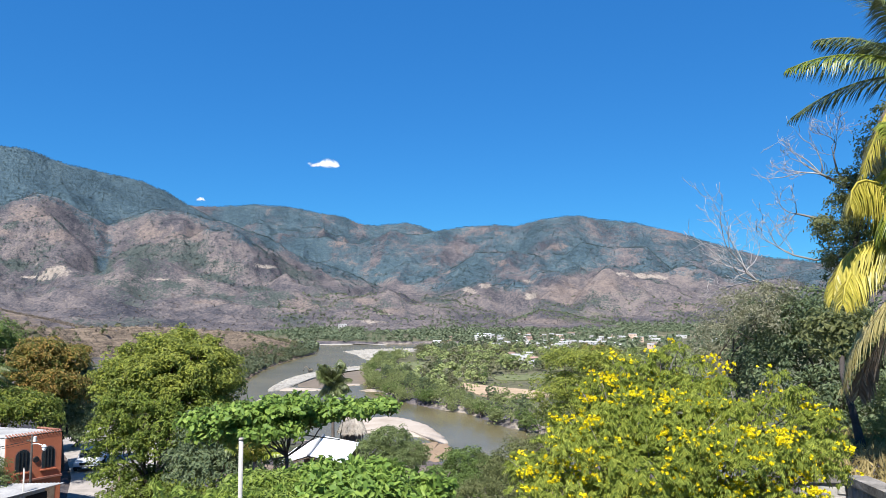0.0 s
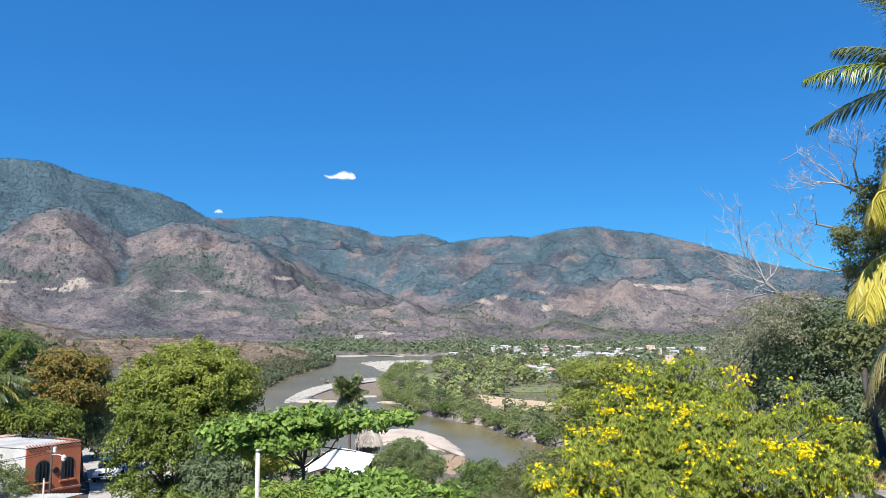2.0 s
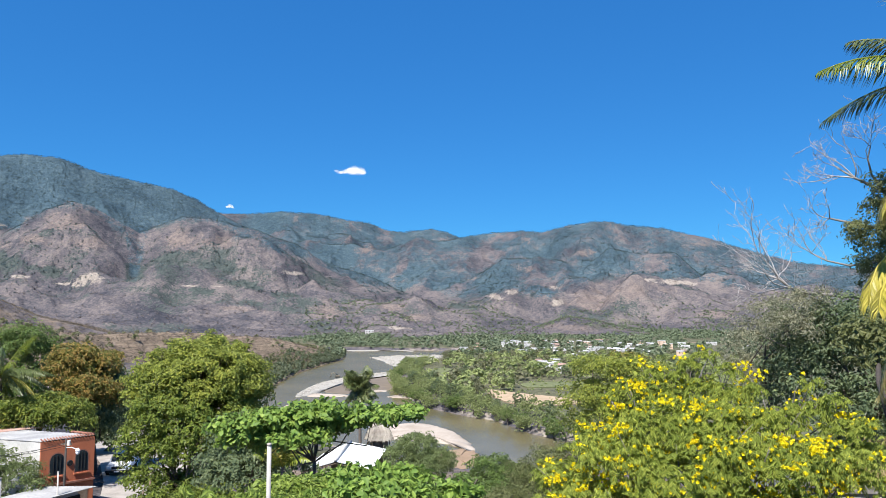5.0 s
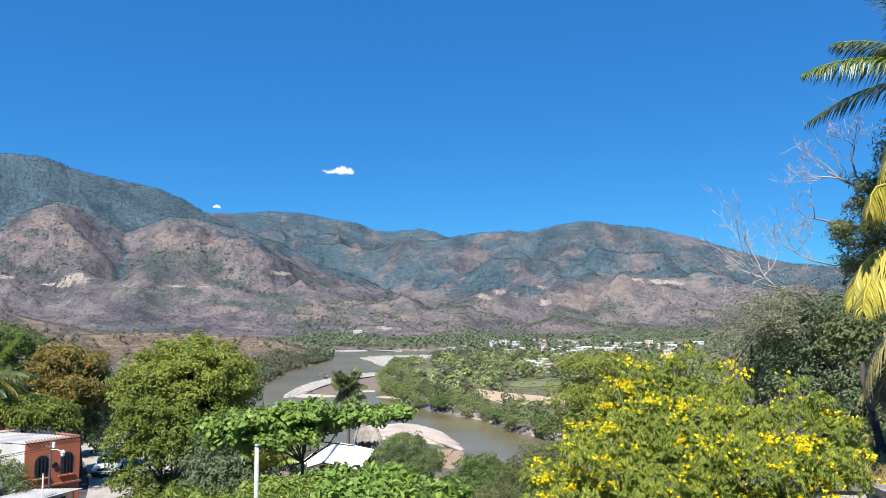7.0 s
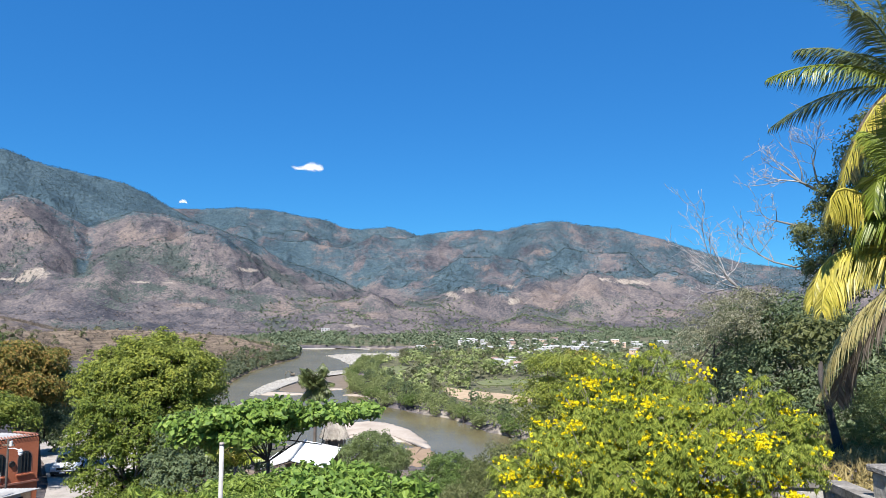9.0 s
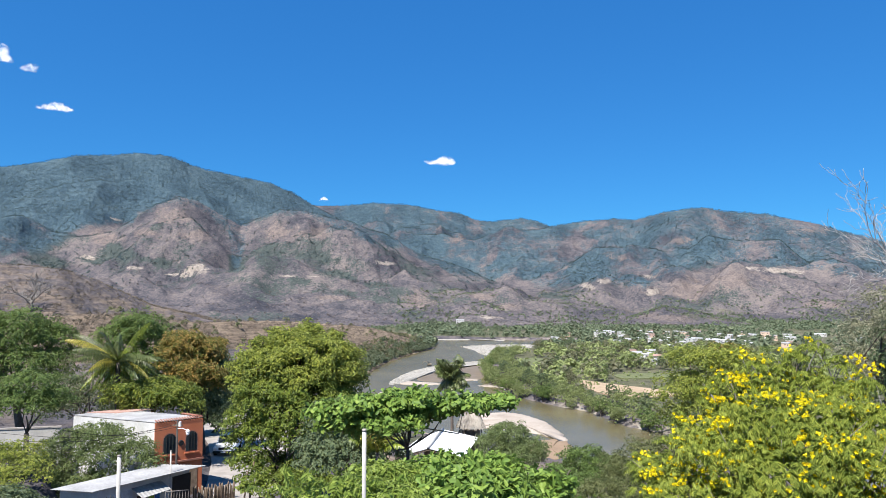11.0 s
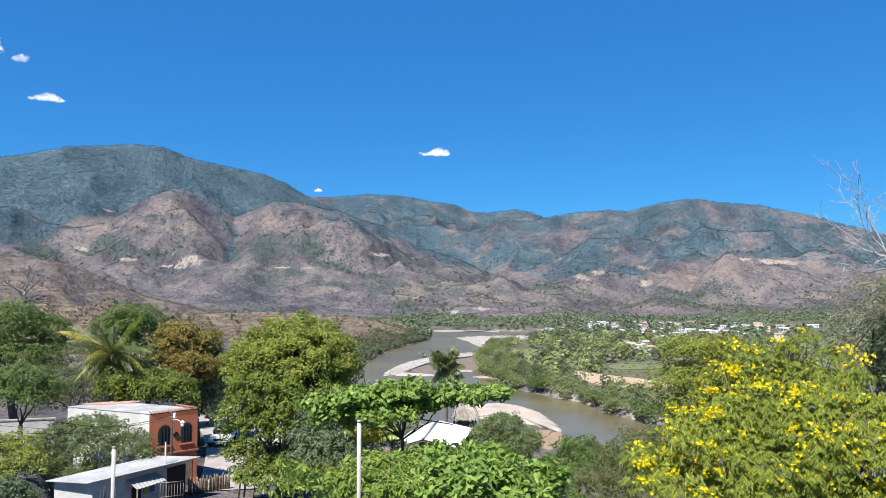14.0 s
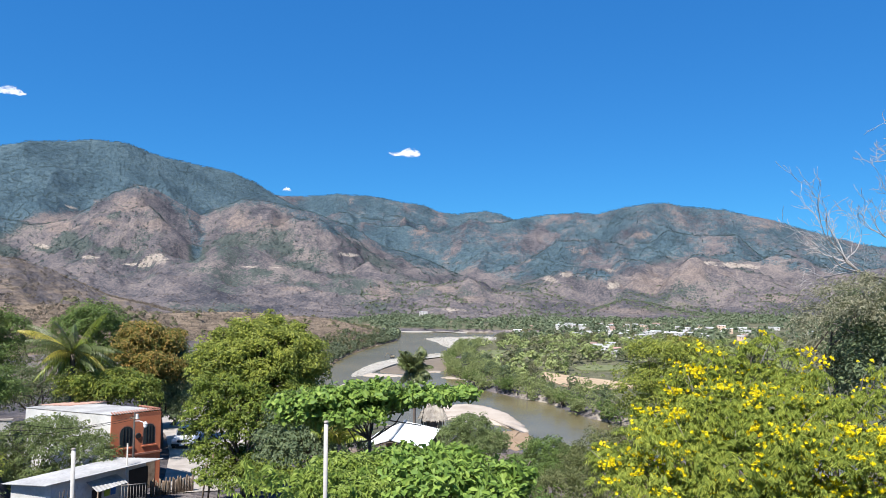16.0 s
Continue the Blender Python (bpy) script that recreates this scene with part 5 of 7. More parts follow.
def utility_pole():
    top = spot(-28.5, -9.0, 49.2)
    foot = Vector((top.x, top.y, 46.5))
    ob = empty("utility_pole", foot, "wooden utility pole with a street lamp before the orange house", "pole")
    h = top.z - foot.z
    part("pole", tubes_mesh("pole", [([(0, 0, -0.5), (0, 0, h)], [0.085, 0.06])]), M_DARKBARK, ob)
    part("crossarm", box_bm(-0.3, -0.05, h - 0.35, 0.35, 0.05, h - 0.25, 0.01), M_WOOD, ob)
    part("lamp_arm", tubes_mesh("arm", [([(0, 0, h - 0.5), (0.5, -0.3, h - 0.42), (0.95, -0.5, h - 0.5)], [0.025, 0.025, 0.025])]), M_STEEL, ob)
    bm = bmesh.new()
    bmesh.ops.create_uvsphere(bm, u_segments=12, v_segments=8, radius=0.12, matrix=Matrix.Translation((1.0, -0.52, h - 0.66)) @ Matrix.Diagonal((1, 1, 1.15, 1)))
    part("lamp", bm, M_LAMP, ob, "white globe lamp")
    bm = bmesh.new()
    bmesh.ops.create_cone(bm, cap_ends=True, segments=12, radius1=0.15, radius2=0.05, depth=0.14, matrix=Matrix.Translation((1.0, -0.52, h - 0.48)))
    part("lamp_cap", bm, M_STEEL, ob)
    bm = bmesh.new()
    bmesh.ops.create_cone(bm, cap_ends=True, segments=12, radius1=0.09, radius2=0.09, depth=0.3, matrix=Matrix.Translation((0.2, -0.05, h - 0.2)))
    part("meter", bm, M_STEEL, ob)
    return foot, h


pole_foot, pole_h = utility_pole()
for k, target in enumerate([spot(-39, -9.6, 50), spot(-40, -9.0, 52), spot(-37, -8.9, 47)]):
    a = pole_foot + Vector((0, 0, pole_h - 0.2 - 0.1 * k))
    pts = [a.lerp(target, i / 8) - Vector((0, 0, 0.5 * math.sin(math.pi * i / 8))) for i in range(9)]
    tagged(part("cable", tubes_mesh("cable", [(pts, [0.012] * 9)], 4), M_RUBBER), "thin black power cable from the utility pole", "cable", "cables at the house")


def white_post(az, el, r, foot_z, radius, label):
    top = spot(az, el, r)
    ob = empty("post", (top.x, top.y, foot_z), label, "post")
    h = top.z - foot_z
    part("shaft", tubes_mesh("shaft", [([(0.03, 0, -0.3), (0.01, 0, h * 0.5), (0, 0, h)], [radius, radius, radius])], 12), M_PALECONCRETE, ob)
    part("cap", tubes_mesh("cap", [([(0, 0, h), (0, 0, h + 0.05)], [radius * 1.12, radius * 1.05])], 12), M_CONCRETE, ob)
    return ob


def rough_z(x, y):
    return float(ground_z(x, y)[0])


for az, el, r, rad in ((-32.4, -11.25, 27.0, 0.066), (-14.45, -10.30, 14.3, 0.042)):
    q = spot(az, el, r)
    white_post(az, el, r, rough_z(q.x, q.y), rad, "slim pale concrete post rising from the shrubs")
q = spot(-28.8, -10.9, 46.5)
white_post(-28.9, -11.15, 46.5, 46.3, 0.045, "short pale post by the orange house")


# ---- lane, fence, car ----
def lane():
    bm = bmesh.new()
    rows = []
    for r, a0, a1 in ((49.6, -26.9, -22.4), (54, -26.3, -21), (62, -26.0, -19), (72, -26.3, -19.5), (84, -27.0, -21), (100, -27.5, -23)):
        row = []
        for k in range(7):
            x, y = polar(a0 + (a1 - a0) * k / 6, r)
            row.append(bm.verts.new((x, y, float(ground_z(x, y)[0]) + 0.12)))
        rows.append(row)
    for u, v in zip(rows, rows[1:]):
        for k in range(6):
            bm.faces.new((u[k], u[k + 1], v[k + 1], v[k]))
    bmesh.ops.recalc_face_normals(bm, faces=bm.faces[:])
    tagged(part("road", bm, M_CONCRETE), "pale dusty concrete lane beside the orange house", "lane", kind="structure")


lane()


def car(at, turn):
    ob = empty("car", at, "white pickup parked nose-out on the lane", "car")
    ob.rotation_euler = (0, 0, radians(turn))
    bm = box_bm(-0.88, -2.2, 0.45, 0.88, 2.2, 1.05, 0.0)
    bmesh.ops.bevel(bm, geom=bm.edges[:], offset=0.12, segments=2, affect="EDGES")
    part("body", bm, M_CAR, ob)
    bm = bmesh.new()
    lo = [bm.verts.new(v) for v in ((-0.82, -1.1, 1.0), (0.82, -1.1, 1.0), (0.82, 1.1, 1.0), (-0.82, 1.1, 1.0))]
    hi = [bm.verts.new(v) for v in ((-0.66, -0.45, 1.62), (0.66, -0.45, 1.62), (0.66, 0.75, 1.62), (-0.66, 0.75, 1.62))]
    for i in range(4):
        bm.faces.new((lo[i], lo[(i + 1) % 4], hi[(i + 1) % 4], hi[i]))
    bm.faces.new(hi)
    bm.faces.new(lo[::-1])
    bmesh.ops.recalc_face_normals(bm, faces=bm.faces[:])
    cab = part("cabin", bm, M_CAR, ob)
    ws = prism([(-0.70, -1.0), (0.70, -1.0), (0.60, -0.5), (-0.60, -0.5)], 1.08, [1.13, 1.13, 1.60, 1.60])
    bmesh.ops.translate(ws, verts=ws.verts[:], vec=(0, -0.03, 0.005))
    part("windscreen", ws, M_GLASS, cab)
    for s in (-1, 1):
        part("headlight", box_bm(s * 0.62 - 0.17, -2.24, 0.72, s * 0.62 + 0.17, -2.1, 0.9, 0.04), M_LAMP, ob)
        for y in (-1.4, 1.4):
            bm = bmesh.new()
            bmesh.ops.create_cone(bm, cap_ends=True, segments=16, radius1=0.34, radius2=0.34, depth=0.22, matrix=Matrix.Translation((s * 0.80, y, 0.34)) @ Matrix.Rotation(math.pi / 2, 4, "Y"))
            w = part("wheel", bm, M_RUBBER, ob)
            bm = bmesh.new()
            bmesh.ops.create_cone(bm, cap_ends=True, segments=12, radius1=0.2, radius2=0.16, depth=0.24, matrix=Matrix.Translation((s * 0.80, y, 0.34)) @ Matrix.Rotation(math.pi / 2, 4, "Y"))
            part("rim", bm, M_STEEL, w)
    part("grille", box_bm(-0.42, -2.23, 0.70, 0.42, -2.1, 0.9, 0.02), M_DARK, ob)
    part("bumper", box_bm(-0.88, -2.32, 0.42, 0.88, -2.15, 0.62, 0.05), M_DARK, ob)
    part("plate", box_bm(-0.2, -2.345, 0.47, 0.2, -2.31, 0.58, 0.005), M_STEEL, ob)
    return ob


q = ground_at(-24.8, 66.5)
car(q + Vector((0, 0, 0.12)), 14)


def stick_fence():
    rng = random.Random(5)
    ob = empty("fence", (0, 0, 0), "crooked fence of weathered wooden sticks by the lane", "fence")
    a, b = Vector(polar(-27.2, 49.3)), Vector(polar(-24.3, 49.9))
    for k in range(30):
        p = a.lerp(b, k / 29)
        z = 46.8
        h = rng.uniform(0.85, 1.15)
        lean = Vector((rng.gauss(0, 0.03), rng.gauss(0, 0.03)))
        wide = rng.uniform(0.04, 0.06)
        part("stick", tubes_mesh("stick", [([(p.x, p.y, z - 0.3), (p.x + lean.x, p.y + lean.y, z + h), (p.x + lean.x, p.y + lean.y, z + h + 0.08)], [wide, wide, 0.02])], 5), M_WOOD, ob)
    part("rail", tubes_mesh("rail", [([(a.x, a.y, 47.1), (b.x, b.y, 47.15)], [0.03, 0.03])], 5), M_WOOD, ob)
    return ob


stick_fence()
for az, el, r, h in ((-23.35, -12.9, 43, 2.4), (-22.9, -12.2, 43.5, 2.6), (-22.2, -12.6, 44, 2.6)):
    p = spot(az, el, r)
    tagged(part("stake", tubes_mesh("stake", [([(p.x - 0.25, p.y, p.z - h), (p.x, p.y, p.z)], [0.06, 0.05])], 6), M_WOOD), "leaning weathered wooden stake by the lane", "stake")


# ---- hut and thatched shelter ----
def hut():
    ob = empty("hut", (0, 0, 0), "open shelter with a white gabled sheet roof", "shelter")
    ridge0, ridge1 = spot(-9.4, -11.59, 41.4), spot(-8.2, -10.18, 47.3)
    eaveR0, eaveR1 = spot(-6.5, -12.27, 41.8), spot(-5.4, -10.77, 47.8)
    eaveL0, eaveL1 = spot(-11.9, -12.2, 42.2), spot(-10.3, -11.0, 46.9)
    part("roof_slope", sheet_roof([ridge0, ridge1, eaveR1, eaveR0], 20, 0.04, 0.015), M_WHITESHEET, ob, "white sheet roof slope")
    part("roof_slope", sheet_roof([ridge0, ridge1, eaveL1, eaveL0], 20, 0.04, 0.015), M_WHITESHEET, ob, "white sheet roof slope")
    part("ridge_cap", tubes_mesh("ridge", [([ridge0 + Vector((0, 0, 0.03)), ridge1 + Vector((0, 0, 0.03))], [0.09, 0.09])], 6), M_SHEET, ob)
    for e in (eaveR0, eaveR1, eaveL0, eaveL1):
        c = (ridge0 + ridge1 + eaveR0 + eaveL0) / 4
        q = e.lerp(c, 0.08)
        part("post", tubes_mesh("post", [([(q.x, q.y, 45.0), (q.x, q.y, e.z)], [0.07, 0.07])], 6), M_WOOD, ob)
    part("beam", tubes_mesh("beam", [([eaveL0 + Vector((0, 0.1, -0.12)), ridge0 + Vector((0, 0.1, -0.15)), eaveR0 + Vector((0, 0.1, -0.12))], [0.05] * 3)], 6), M_WOOD, ob)
    a, b = eaveL0.lerp(ridge0, 0.3), eaveR0.lerp(ridge0, 0.1)
    part("back_wall", prism([(eaveL1.x + 0.5, eaveL1.y), (eaveR1.x - 0.3, eaveR1.y), (eaveR1.x - 0.3, eaveR1.y + 0.15), (eaveL1.x + 0.5, eaveL1.y + 0.15)], 45.0, [50.6] * 4), M_WOOD, ob)


hut()


def thatch_shelter():
    top = spot(-6.0, -8.78, 55)
    ob = empty("palapa", (top.x, top.y, 43), "small round shelter with a grey palm-thatch roof", "shelter")
    rng = np.random.default_rng(8)
    h = top.z - 43
    n = 2600
    t, a = rng.random(n) ** 0.6, rng.uniform(0, 2 * np.pi, n)
    rad = 0.25 + t * 0.85
    c = np.stack([np.cos(a) * rad, np.sin(a) * rad, h - 0.1 - t * t * 1.05 + rng.normal(size=n) * 0.04], 1)
    way = np.stack([np.cos(a), np.sin(a), -1.0 + 0 * a], 1) + rng.normal(size=(n, 3)) * 0.12
    nrm = np.stack([np.cos(a), np.sin(a), 1.0 + 0 * a], 1)
    part("thatch", leaf_mesh("thatch", c, nrm, way, 0.30, 0.05), M_THATCH, ob)
    bm = bmesh.new()
    bmesh.ops.create_cone(bm, cap_ends=True, segments=20, radius1=1.05, radius2=0.25, depth=1.1, matrix=Matrix.Translation((0, 0, h - 0.62)))
    part("roof_core", bm, M_THATCH, ob)
    for k in range(6):
        x, y = math.cos(k * 1.047) * 0.82, math.sin(k * 1.047) * 0.82
        part("post", tubes_mesh("post", [([(x, y, -0.5), (x, y, h - 1.0)], [0.06, 0.06])], 6), M_WOOD, ob)
    bm = bmesh.new()
    bmesh.ops.create_cone(bm, cap_ends=True, segments=20, radius1=0.72, radius2=0.72, depth=h - 1.1, matrix=Matrix.Translation((0, 0, (h - 1.1) / 2)))
    part("screen", bm, M_WOOD, ob)


thatch_shelter()


# ---- palms ----
def frond_mesh(name, seed, pts, leaf, pairs, hang=0.5, comb=0.9, width=0.045):
    """A palm leaf: leaflets in two rows along a bent stalk."""
    rng = np.random.default_rng(seed)
    P = np.array([tuple(q) for q in pts], float)
    t = np.linspace(0.12, 1.0, pairs)
    b = lambda t: ((1 - t) ** 2)[:, None] * P[0] + (2 * t * (1 - t))[:, None] * P[1] + (t ** 2)[:, None] * P[2]
    base, tangent = b(t), unit(b(t + 0.01) - b(t - 0.01))
    up = np.array([0, 0, 1.0])
    side = unit(np.cross(tangent, up))
    vs, fs = [], []
    for s in (-1, 1):
        L = leaf * np.sin(np.pi * np.clip(t * 0.80 + 0.16, 0, 1)) ** 0.7 * rng.uniform(0.85, 1.1, pairs)
        w0 = unit(side * s * (0.95 - 0.3 * hang) + tangent * comb * (1.0 - 0.3 * hang) - up * (hang * 0.5) + rng.normal(size=(pairs, 3)) * 0.09)
        w1 = unit(w0 - up * hang * rng.uniform(0.6, 1.3, pairs)[:, None])
        nrm = unit(np.cross(w0, tangent)) * s
        for i in range(pairs):
            across = np.cross(w0[i], nrm[i]) * width
            a, m, e = base[i], base[i] + w0[i] * L[i] * 0.5, base[i] + w0[i] * L[i] * 0.5 + w1[i] * L[i] * 0.5
            k = len(vs)
            vs += [a - across * 0.4, a + across * 0.4, m - across, m + across, e]
            fs += [(k, k + 1, k + 3), (k, k + 3, k + 2), (k + 2, k + 3, k + 4)]
    return tri_mesh(name, vs, fs)


def stalk_points(pts, n=8):
    a, b, c = [Vector(q) for q in pts]
    return [a * (1 - t) ** 2 + b * 2 * t * (1 - t) + c * t * t for t in [i / n for i in range(n + 1)]]


def palm(name, crown, foot, fronds, leaf, pairs, label, trunk_r, width=0.045):
    """fronds: tip, height of the arch or its middle point, material, hang of the leaflets."""
    crown, foot = Vector(crown), Vector(foot)
    ob = empty(name, foot, label, "palm tree")
    c = crown - foot
    n = 8
    part("trunk", tubes_mesh("trunk", [([Vector((0, 0, -0.4))] + [Vector((c.x * (i / n) ** 1.6, c.y * (i / n) ** 1.6, c.z * i / n)) for i in range(n + 1)], [trunk_r * 1.5] + [trunk_r * (1.25 - 0.35 * i / n) for i in range(n + 1)])], 10), M_BARK, ob)
    for i, (tip, arch, mat, hang) in enumerate(fronds):
        tip = Vector(tip) - foot
        pts = (c, (arch - foot) * 2 - (c + tip) / 2 if isinstance(arch, Vector) else c.lerp(tip, 0.5) + Vector((0, 0, arch)), tip)
        fr = part("frond", frond_mesh("frond", i, pts, leaf, pairs, hang, width=width), mat, ob)
        part("stalk", tubes_mesh("stalk", [(stalk_points(pts), [0.05 * leaf * (1 - 0.085 * k) for k in range(9)])], 5), mat, fr)
    return ob


def ring_of_tips(crown, n, length, seed, droop=(0.0, 0.9)):
    rng = random.Random(seed)
    out = []
    for k in range(n):
        a = 2 * math.pi * (k + rng.uniform(-0.3, 0.3)) / n
        d = rng.uniform(*droop)
        out.append(Vector(crown) + Vector((math.cos(a) * math.cos(d), math.sin(a) * math.cos(d), -math.sin(d) + 0.25)) * length * rng.uniform(0.85, 1.1))
    return out


M_FEATHER = foliage("feather_leaf", [(0.095, 0.145, 0.026), (0.22, 0.30, 0.055), (0.40, 0.48, 0.11)], 0.6)
M_OLIVE = foliage("olive_leaf", [(0.080, 0.094, 0.040), (0.145, 0.162, 0.064), (0.215, 0.22, 0.098)], 0.6)
M_SHRUBLEAF = foliage("shrub_leaf", [(0.095, 0.125, 0.055), (0.16, 0.205, 0.08), (0.25, 0.30, 0.12)], 0.5)
M_PALELEAF = foliage("pale_leaf", [(0.17, 0.17, 0.115), (0.28, 0.27, 0.185), (0.42, 0.40, 0.29)], 0.5)
M_GREYBARK = plain("grey_bark", (0.12, 0.11, 0.10), (0.26, 0.24, 0.225), 4, 0.9, 0.02)


def tall_palm():
    c = spot(36.6, 15.0, 24)
    foot = ground_at(38.5, 24.5)
    F, Y, D = M_DARKFROND, M_YELLOWFROND, M_DRYFROND
    aim_at = [((27.6, 16.9), 1.1, M_FROND, 1.1), ((27.7, 13.4), 1.0, F, 0.7), ((31.3, 22.0), 1.3, F, 0.5), ((29.6, 18.6), 0.9, F, 0.7), ((33.2, 24.5), 0.9, F, 0.5), ((36.5, 25.0), 0.6, F, 0.5),
              ((40.0, 23.5), 0.9, F, 0.5), ((44.5, 19.0), 1.0, F, 0.7), ((45.0, 13.0), 1.0, F, 0.8), ((41.5, 8.0), 1.2, Y, 0.9), ((31.9, 8.6), 1.7, Y, 1.0), ((34.3, 6.8), 1.2, Y, 1.0), ((38.5, 6.0), 0.9, D, 1.0), ((33.0, 12.0), 1.0, D, 1.0), ((30.4, 24.2), 1.2, F, 0.6), ((33.6, 20.6), 0.9, F, 0.9), ((34.4, 27.0), 0.9, F, 0.5), ((32.2, 17.6), 1.0, F, 1.1), ((33.4, 9.6), 1.3, F, 1.1), ((32.7, 9.28), (33.7, 12.9), M_STRAWFROND, 0.9)]
    fronds = [(spot(a, e, 24 + ((i * 7) % 5 - 2) * 0.7), spot(*h, 24) if isinstance(h, tuple) else h, m, hang) for i, ((a, e), h, m, hang) in enumerate(aim_at)]
    palm("coconut_palm", c, foot, fronds, 1.1, 90, "tall coconut palm with green and yellowing fronds", 0.17, 0.016)


def low_palm():
    c = spot(37.6, 3.6, 16.5)
    foot = ground_at(40.0, 16.8)
    F, Y, D, S = M_FROND, M_YELLOWFROND, M_DRYFROND, M_STRAWFROND
    aim_at = [((30.6, 0.1), (32.5, 3.4), Y, 1.3), ((30.0, 0.5), (32.1, 4.3), Y, 1.25), ((30.5, -5.6), (32.3, -0.9), S, 0.75), ((31.3, -6.2), (33.2, -1.6), D, 0.8), ((31.3, 7.0), (33.0, 8.4), Y, 1.8), ((34.0, 7.0), (35.2, 9.4), F, 1.0), ((32.6, 4.0), (34.4, 6.8), F, 1.1),
              ((33.6, 12.5), 1.1, F, 0.9), ((36.0, 14.5), 0.7, F, 0.6), ((41.0, 14.0), 0.6, F, 0.6), ((46.0, 10.0), 0.8, F, 0.8), ((47.0, 4.0), 1.0, Y, 1.0), ((45.0, -2.0), 1.1, Y, 1.0), ((34.9, -4.6), 0.8, D, 1.1), ((41.0, -5.0), 0.9, D, 1.0)]
    fronds = [(spot(a, e, 15.9 + ((i * 5) % 4 - 1.5) * 0.5), spot(*h, 16.2) if isinstance(h, tuple) else h, m, hang) for i, ((a, e), h, m, hang) in enumerate(aim_at)]
    palm("coconut_palm", c, foot, fronds, 1.0, 140, "young coconut palm with large yellowing fronds", 0.19, 0.016)


tall_palm()
low_palm()
c = spot(-32.7, -4.6, 62)
palm("coconut_palm", c, ground_at(-32.6, 63), [(q, 1.0, [M_DARKFROND, M_FROND, M_DARKFROND, M_FROND, M_DARKFROND, M_DARKFROND, M_YELLOWFROND][i % 7], 1.5) for i, q in enumerate(ring_of_tips(c, 36, 3.7, 3, (-0.6, 1.2)))], 0.8, 64, "coconut palm with green and yellow fronds among the mango trees", 0.18, 0.022)
c = spot(-7.55, -6.35, 72)
palm("coconut_palm", c, ground_at(-7.45, 72.5), [(q, 0.7, M_DARKFROND, 1.0) for q in ring_of_tips(c, 56, 2.1, 4, (-1.2, 1.0))], 1.0, 34, "small wind-blown coconut palm before the river", 0.14, 0.03)


# ---- trees round the house ----
M_LOWLEAF = foliage("dense_leaf", [(0.068, 0.105, 0.022), (0.17, 0.225, 0.040), (0.34, 0.385, 0.068)])


def big_tree():
    r, rng = 47, random.Random(71)
    c = spot(-19.6, -5.5, r)
    L = []
    for k in range(34):      # boughs over a dome, each with its own clump
        a, e = k * 2.4, math.asin(min(0.97, (k + 0.5) / 34 * 1.5 - 0.52))
        s = rng.uniform(0.72, 1.25)
        L.append((c.x + 3.05 * math.cos(a) * math.cos(e), c.y + 2.7 * math.sin(a) * math.cos(e), c.z + 1.95 * math.sin(e) + rng.uniform(-0.25, 0.25), s, s, s * 0.72))
    tree("tree", 71, ground_at(-20.2, r), L + [lobe(-15.6, -6.8, r, 1.0, 0.9), lobe(-24.0, -6.4, r, 0.9, 0.8), lobe(-17.0, -7.6, r, 1.3, 0.9), lobe(-22.6, -7.6, r, 1.2, 0.9)], M_BIGLEAF, 1150, 40, 0.34, 0.22, 0.105, "large leafy green tree with a broad domed crown beside the lane", trunk_r=0.32, shell=0.62, low=-0.5)
    r = 44.5
    L = [lobe(-23.0, -7.6, r, 1.3, 1.0), lobe(-21.2, -7.2, r, 1.4, 1.0), lobe(-18.8, -7.4, r, 1.5, 1.0), lobe(-16.8, -8.4, r, 1.4, 0.9), lobe(-20.0, -8.8, r - 0.5, 1.6, 0.9), lobe(-23.4, -9.0, r, 1.2, 0.9), lobe(-22.6, -10.6, r, 1.6, 1.2), lobe(-20.0, -10.4, r - 0.6, 1.7, 1.2), lobe(-17.6, -10.8, r, 1.5, 1.0),
         lobe(-23.6, -12.2, r, 0.9, 0.9), lobe(-21.9, -12.8, r, 1.4, 1.0), lobe(-19.6, -12.9, r, 1.6, 1.0), lobe(-17.6, -13.0, r, 1.4, 0.9), lobe(-24.2, -10.0, r, 0.8, 0.8), lobe(-22.9, -13.9, r - 2, 1.0, 0.8), lobe(-21.0, -14.2, r - 2, 1.4, 0.8), lobe(-18.8, -14.2, r - 2, 1.4, 0.8), lobe(-16.4, -12.0, r, 1.2, 0.9)]
    tree("tree", 70, ground_at(-20.6, r), L, M_LOWLEAF, 900, 36, 0.32, 0.20, 0.10, "dense dark green tree below the domed crown beside the lane", trunk_r=0.25, shell=0.6, low=-0.4)


big_tree()
r = 66
tree("mango_tree", 72, ground_at(-28, r), [lobe(-28.1, -3.6, r, 1.7, 1.2), lobe(-26.5, -4.1, r, 1.5, 1.3), lobe(-29.0, -4.6, r - 0.6, 1.4, 1.1), lobe(-27.4, -5.6, r - 1, 2.0, 1.1), lobe(-26.2, -6.2, r, 1.5, 1.2), lobe(-28.8, -6.3, r - 1, 1.4, 0.9)], M_RUSTLEAF, 620, 28, 0.42, 0.30, 0.12, "mango tree flushed with rust-orange new leaves", trunk_r=0.3, shell=0.6)
tree("tree", 88, ground_at(-26.6, 67), [lobe(-26.0, -5.6, 67, 1.5, 1.5), lobe(-26.6, -7.6, 67, 2.0, 1.6), lobe(-26.6, -8.6, 66.5, 1.5, 1.5), lobe(-28.4, -7.4, 67.5, 1.8, 1.4)], M_DARKLEAF, 480, 22, 0.36, 0.26, 0.11, "dark green tree below the rust-leaved mango", trunk_r=0.22)
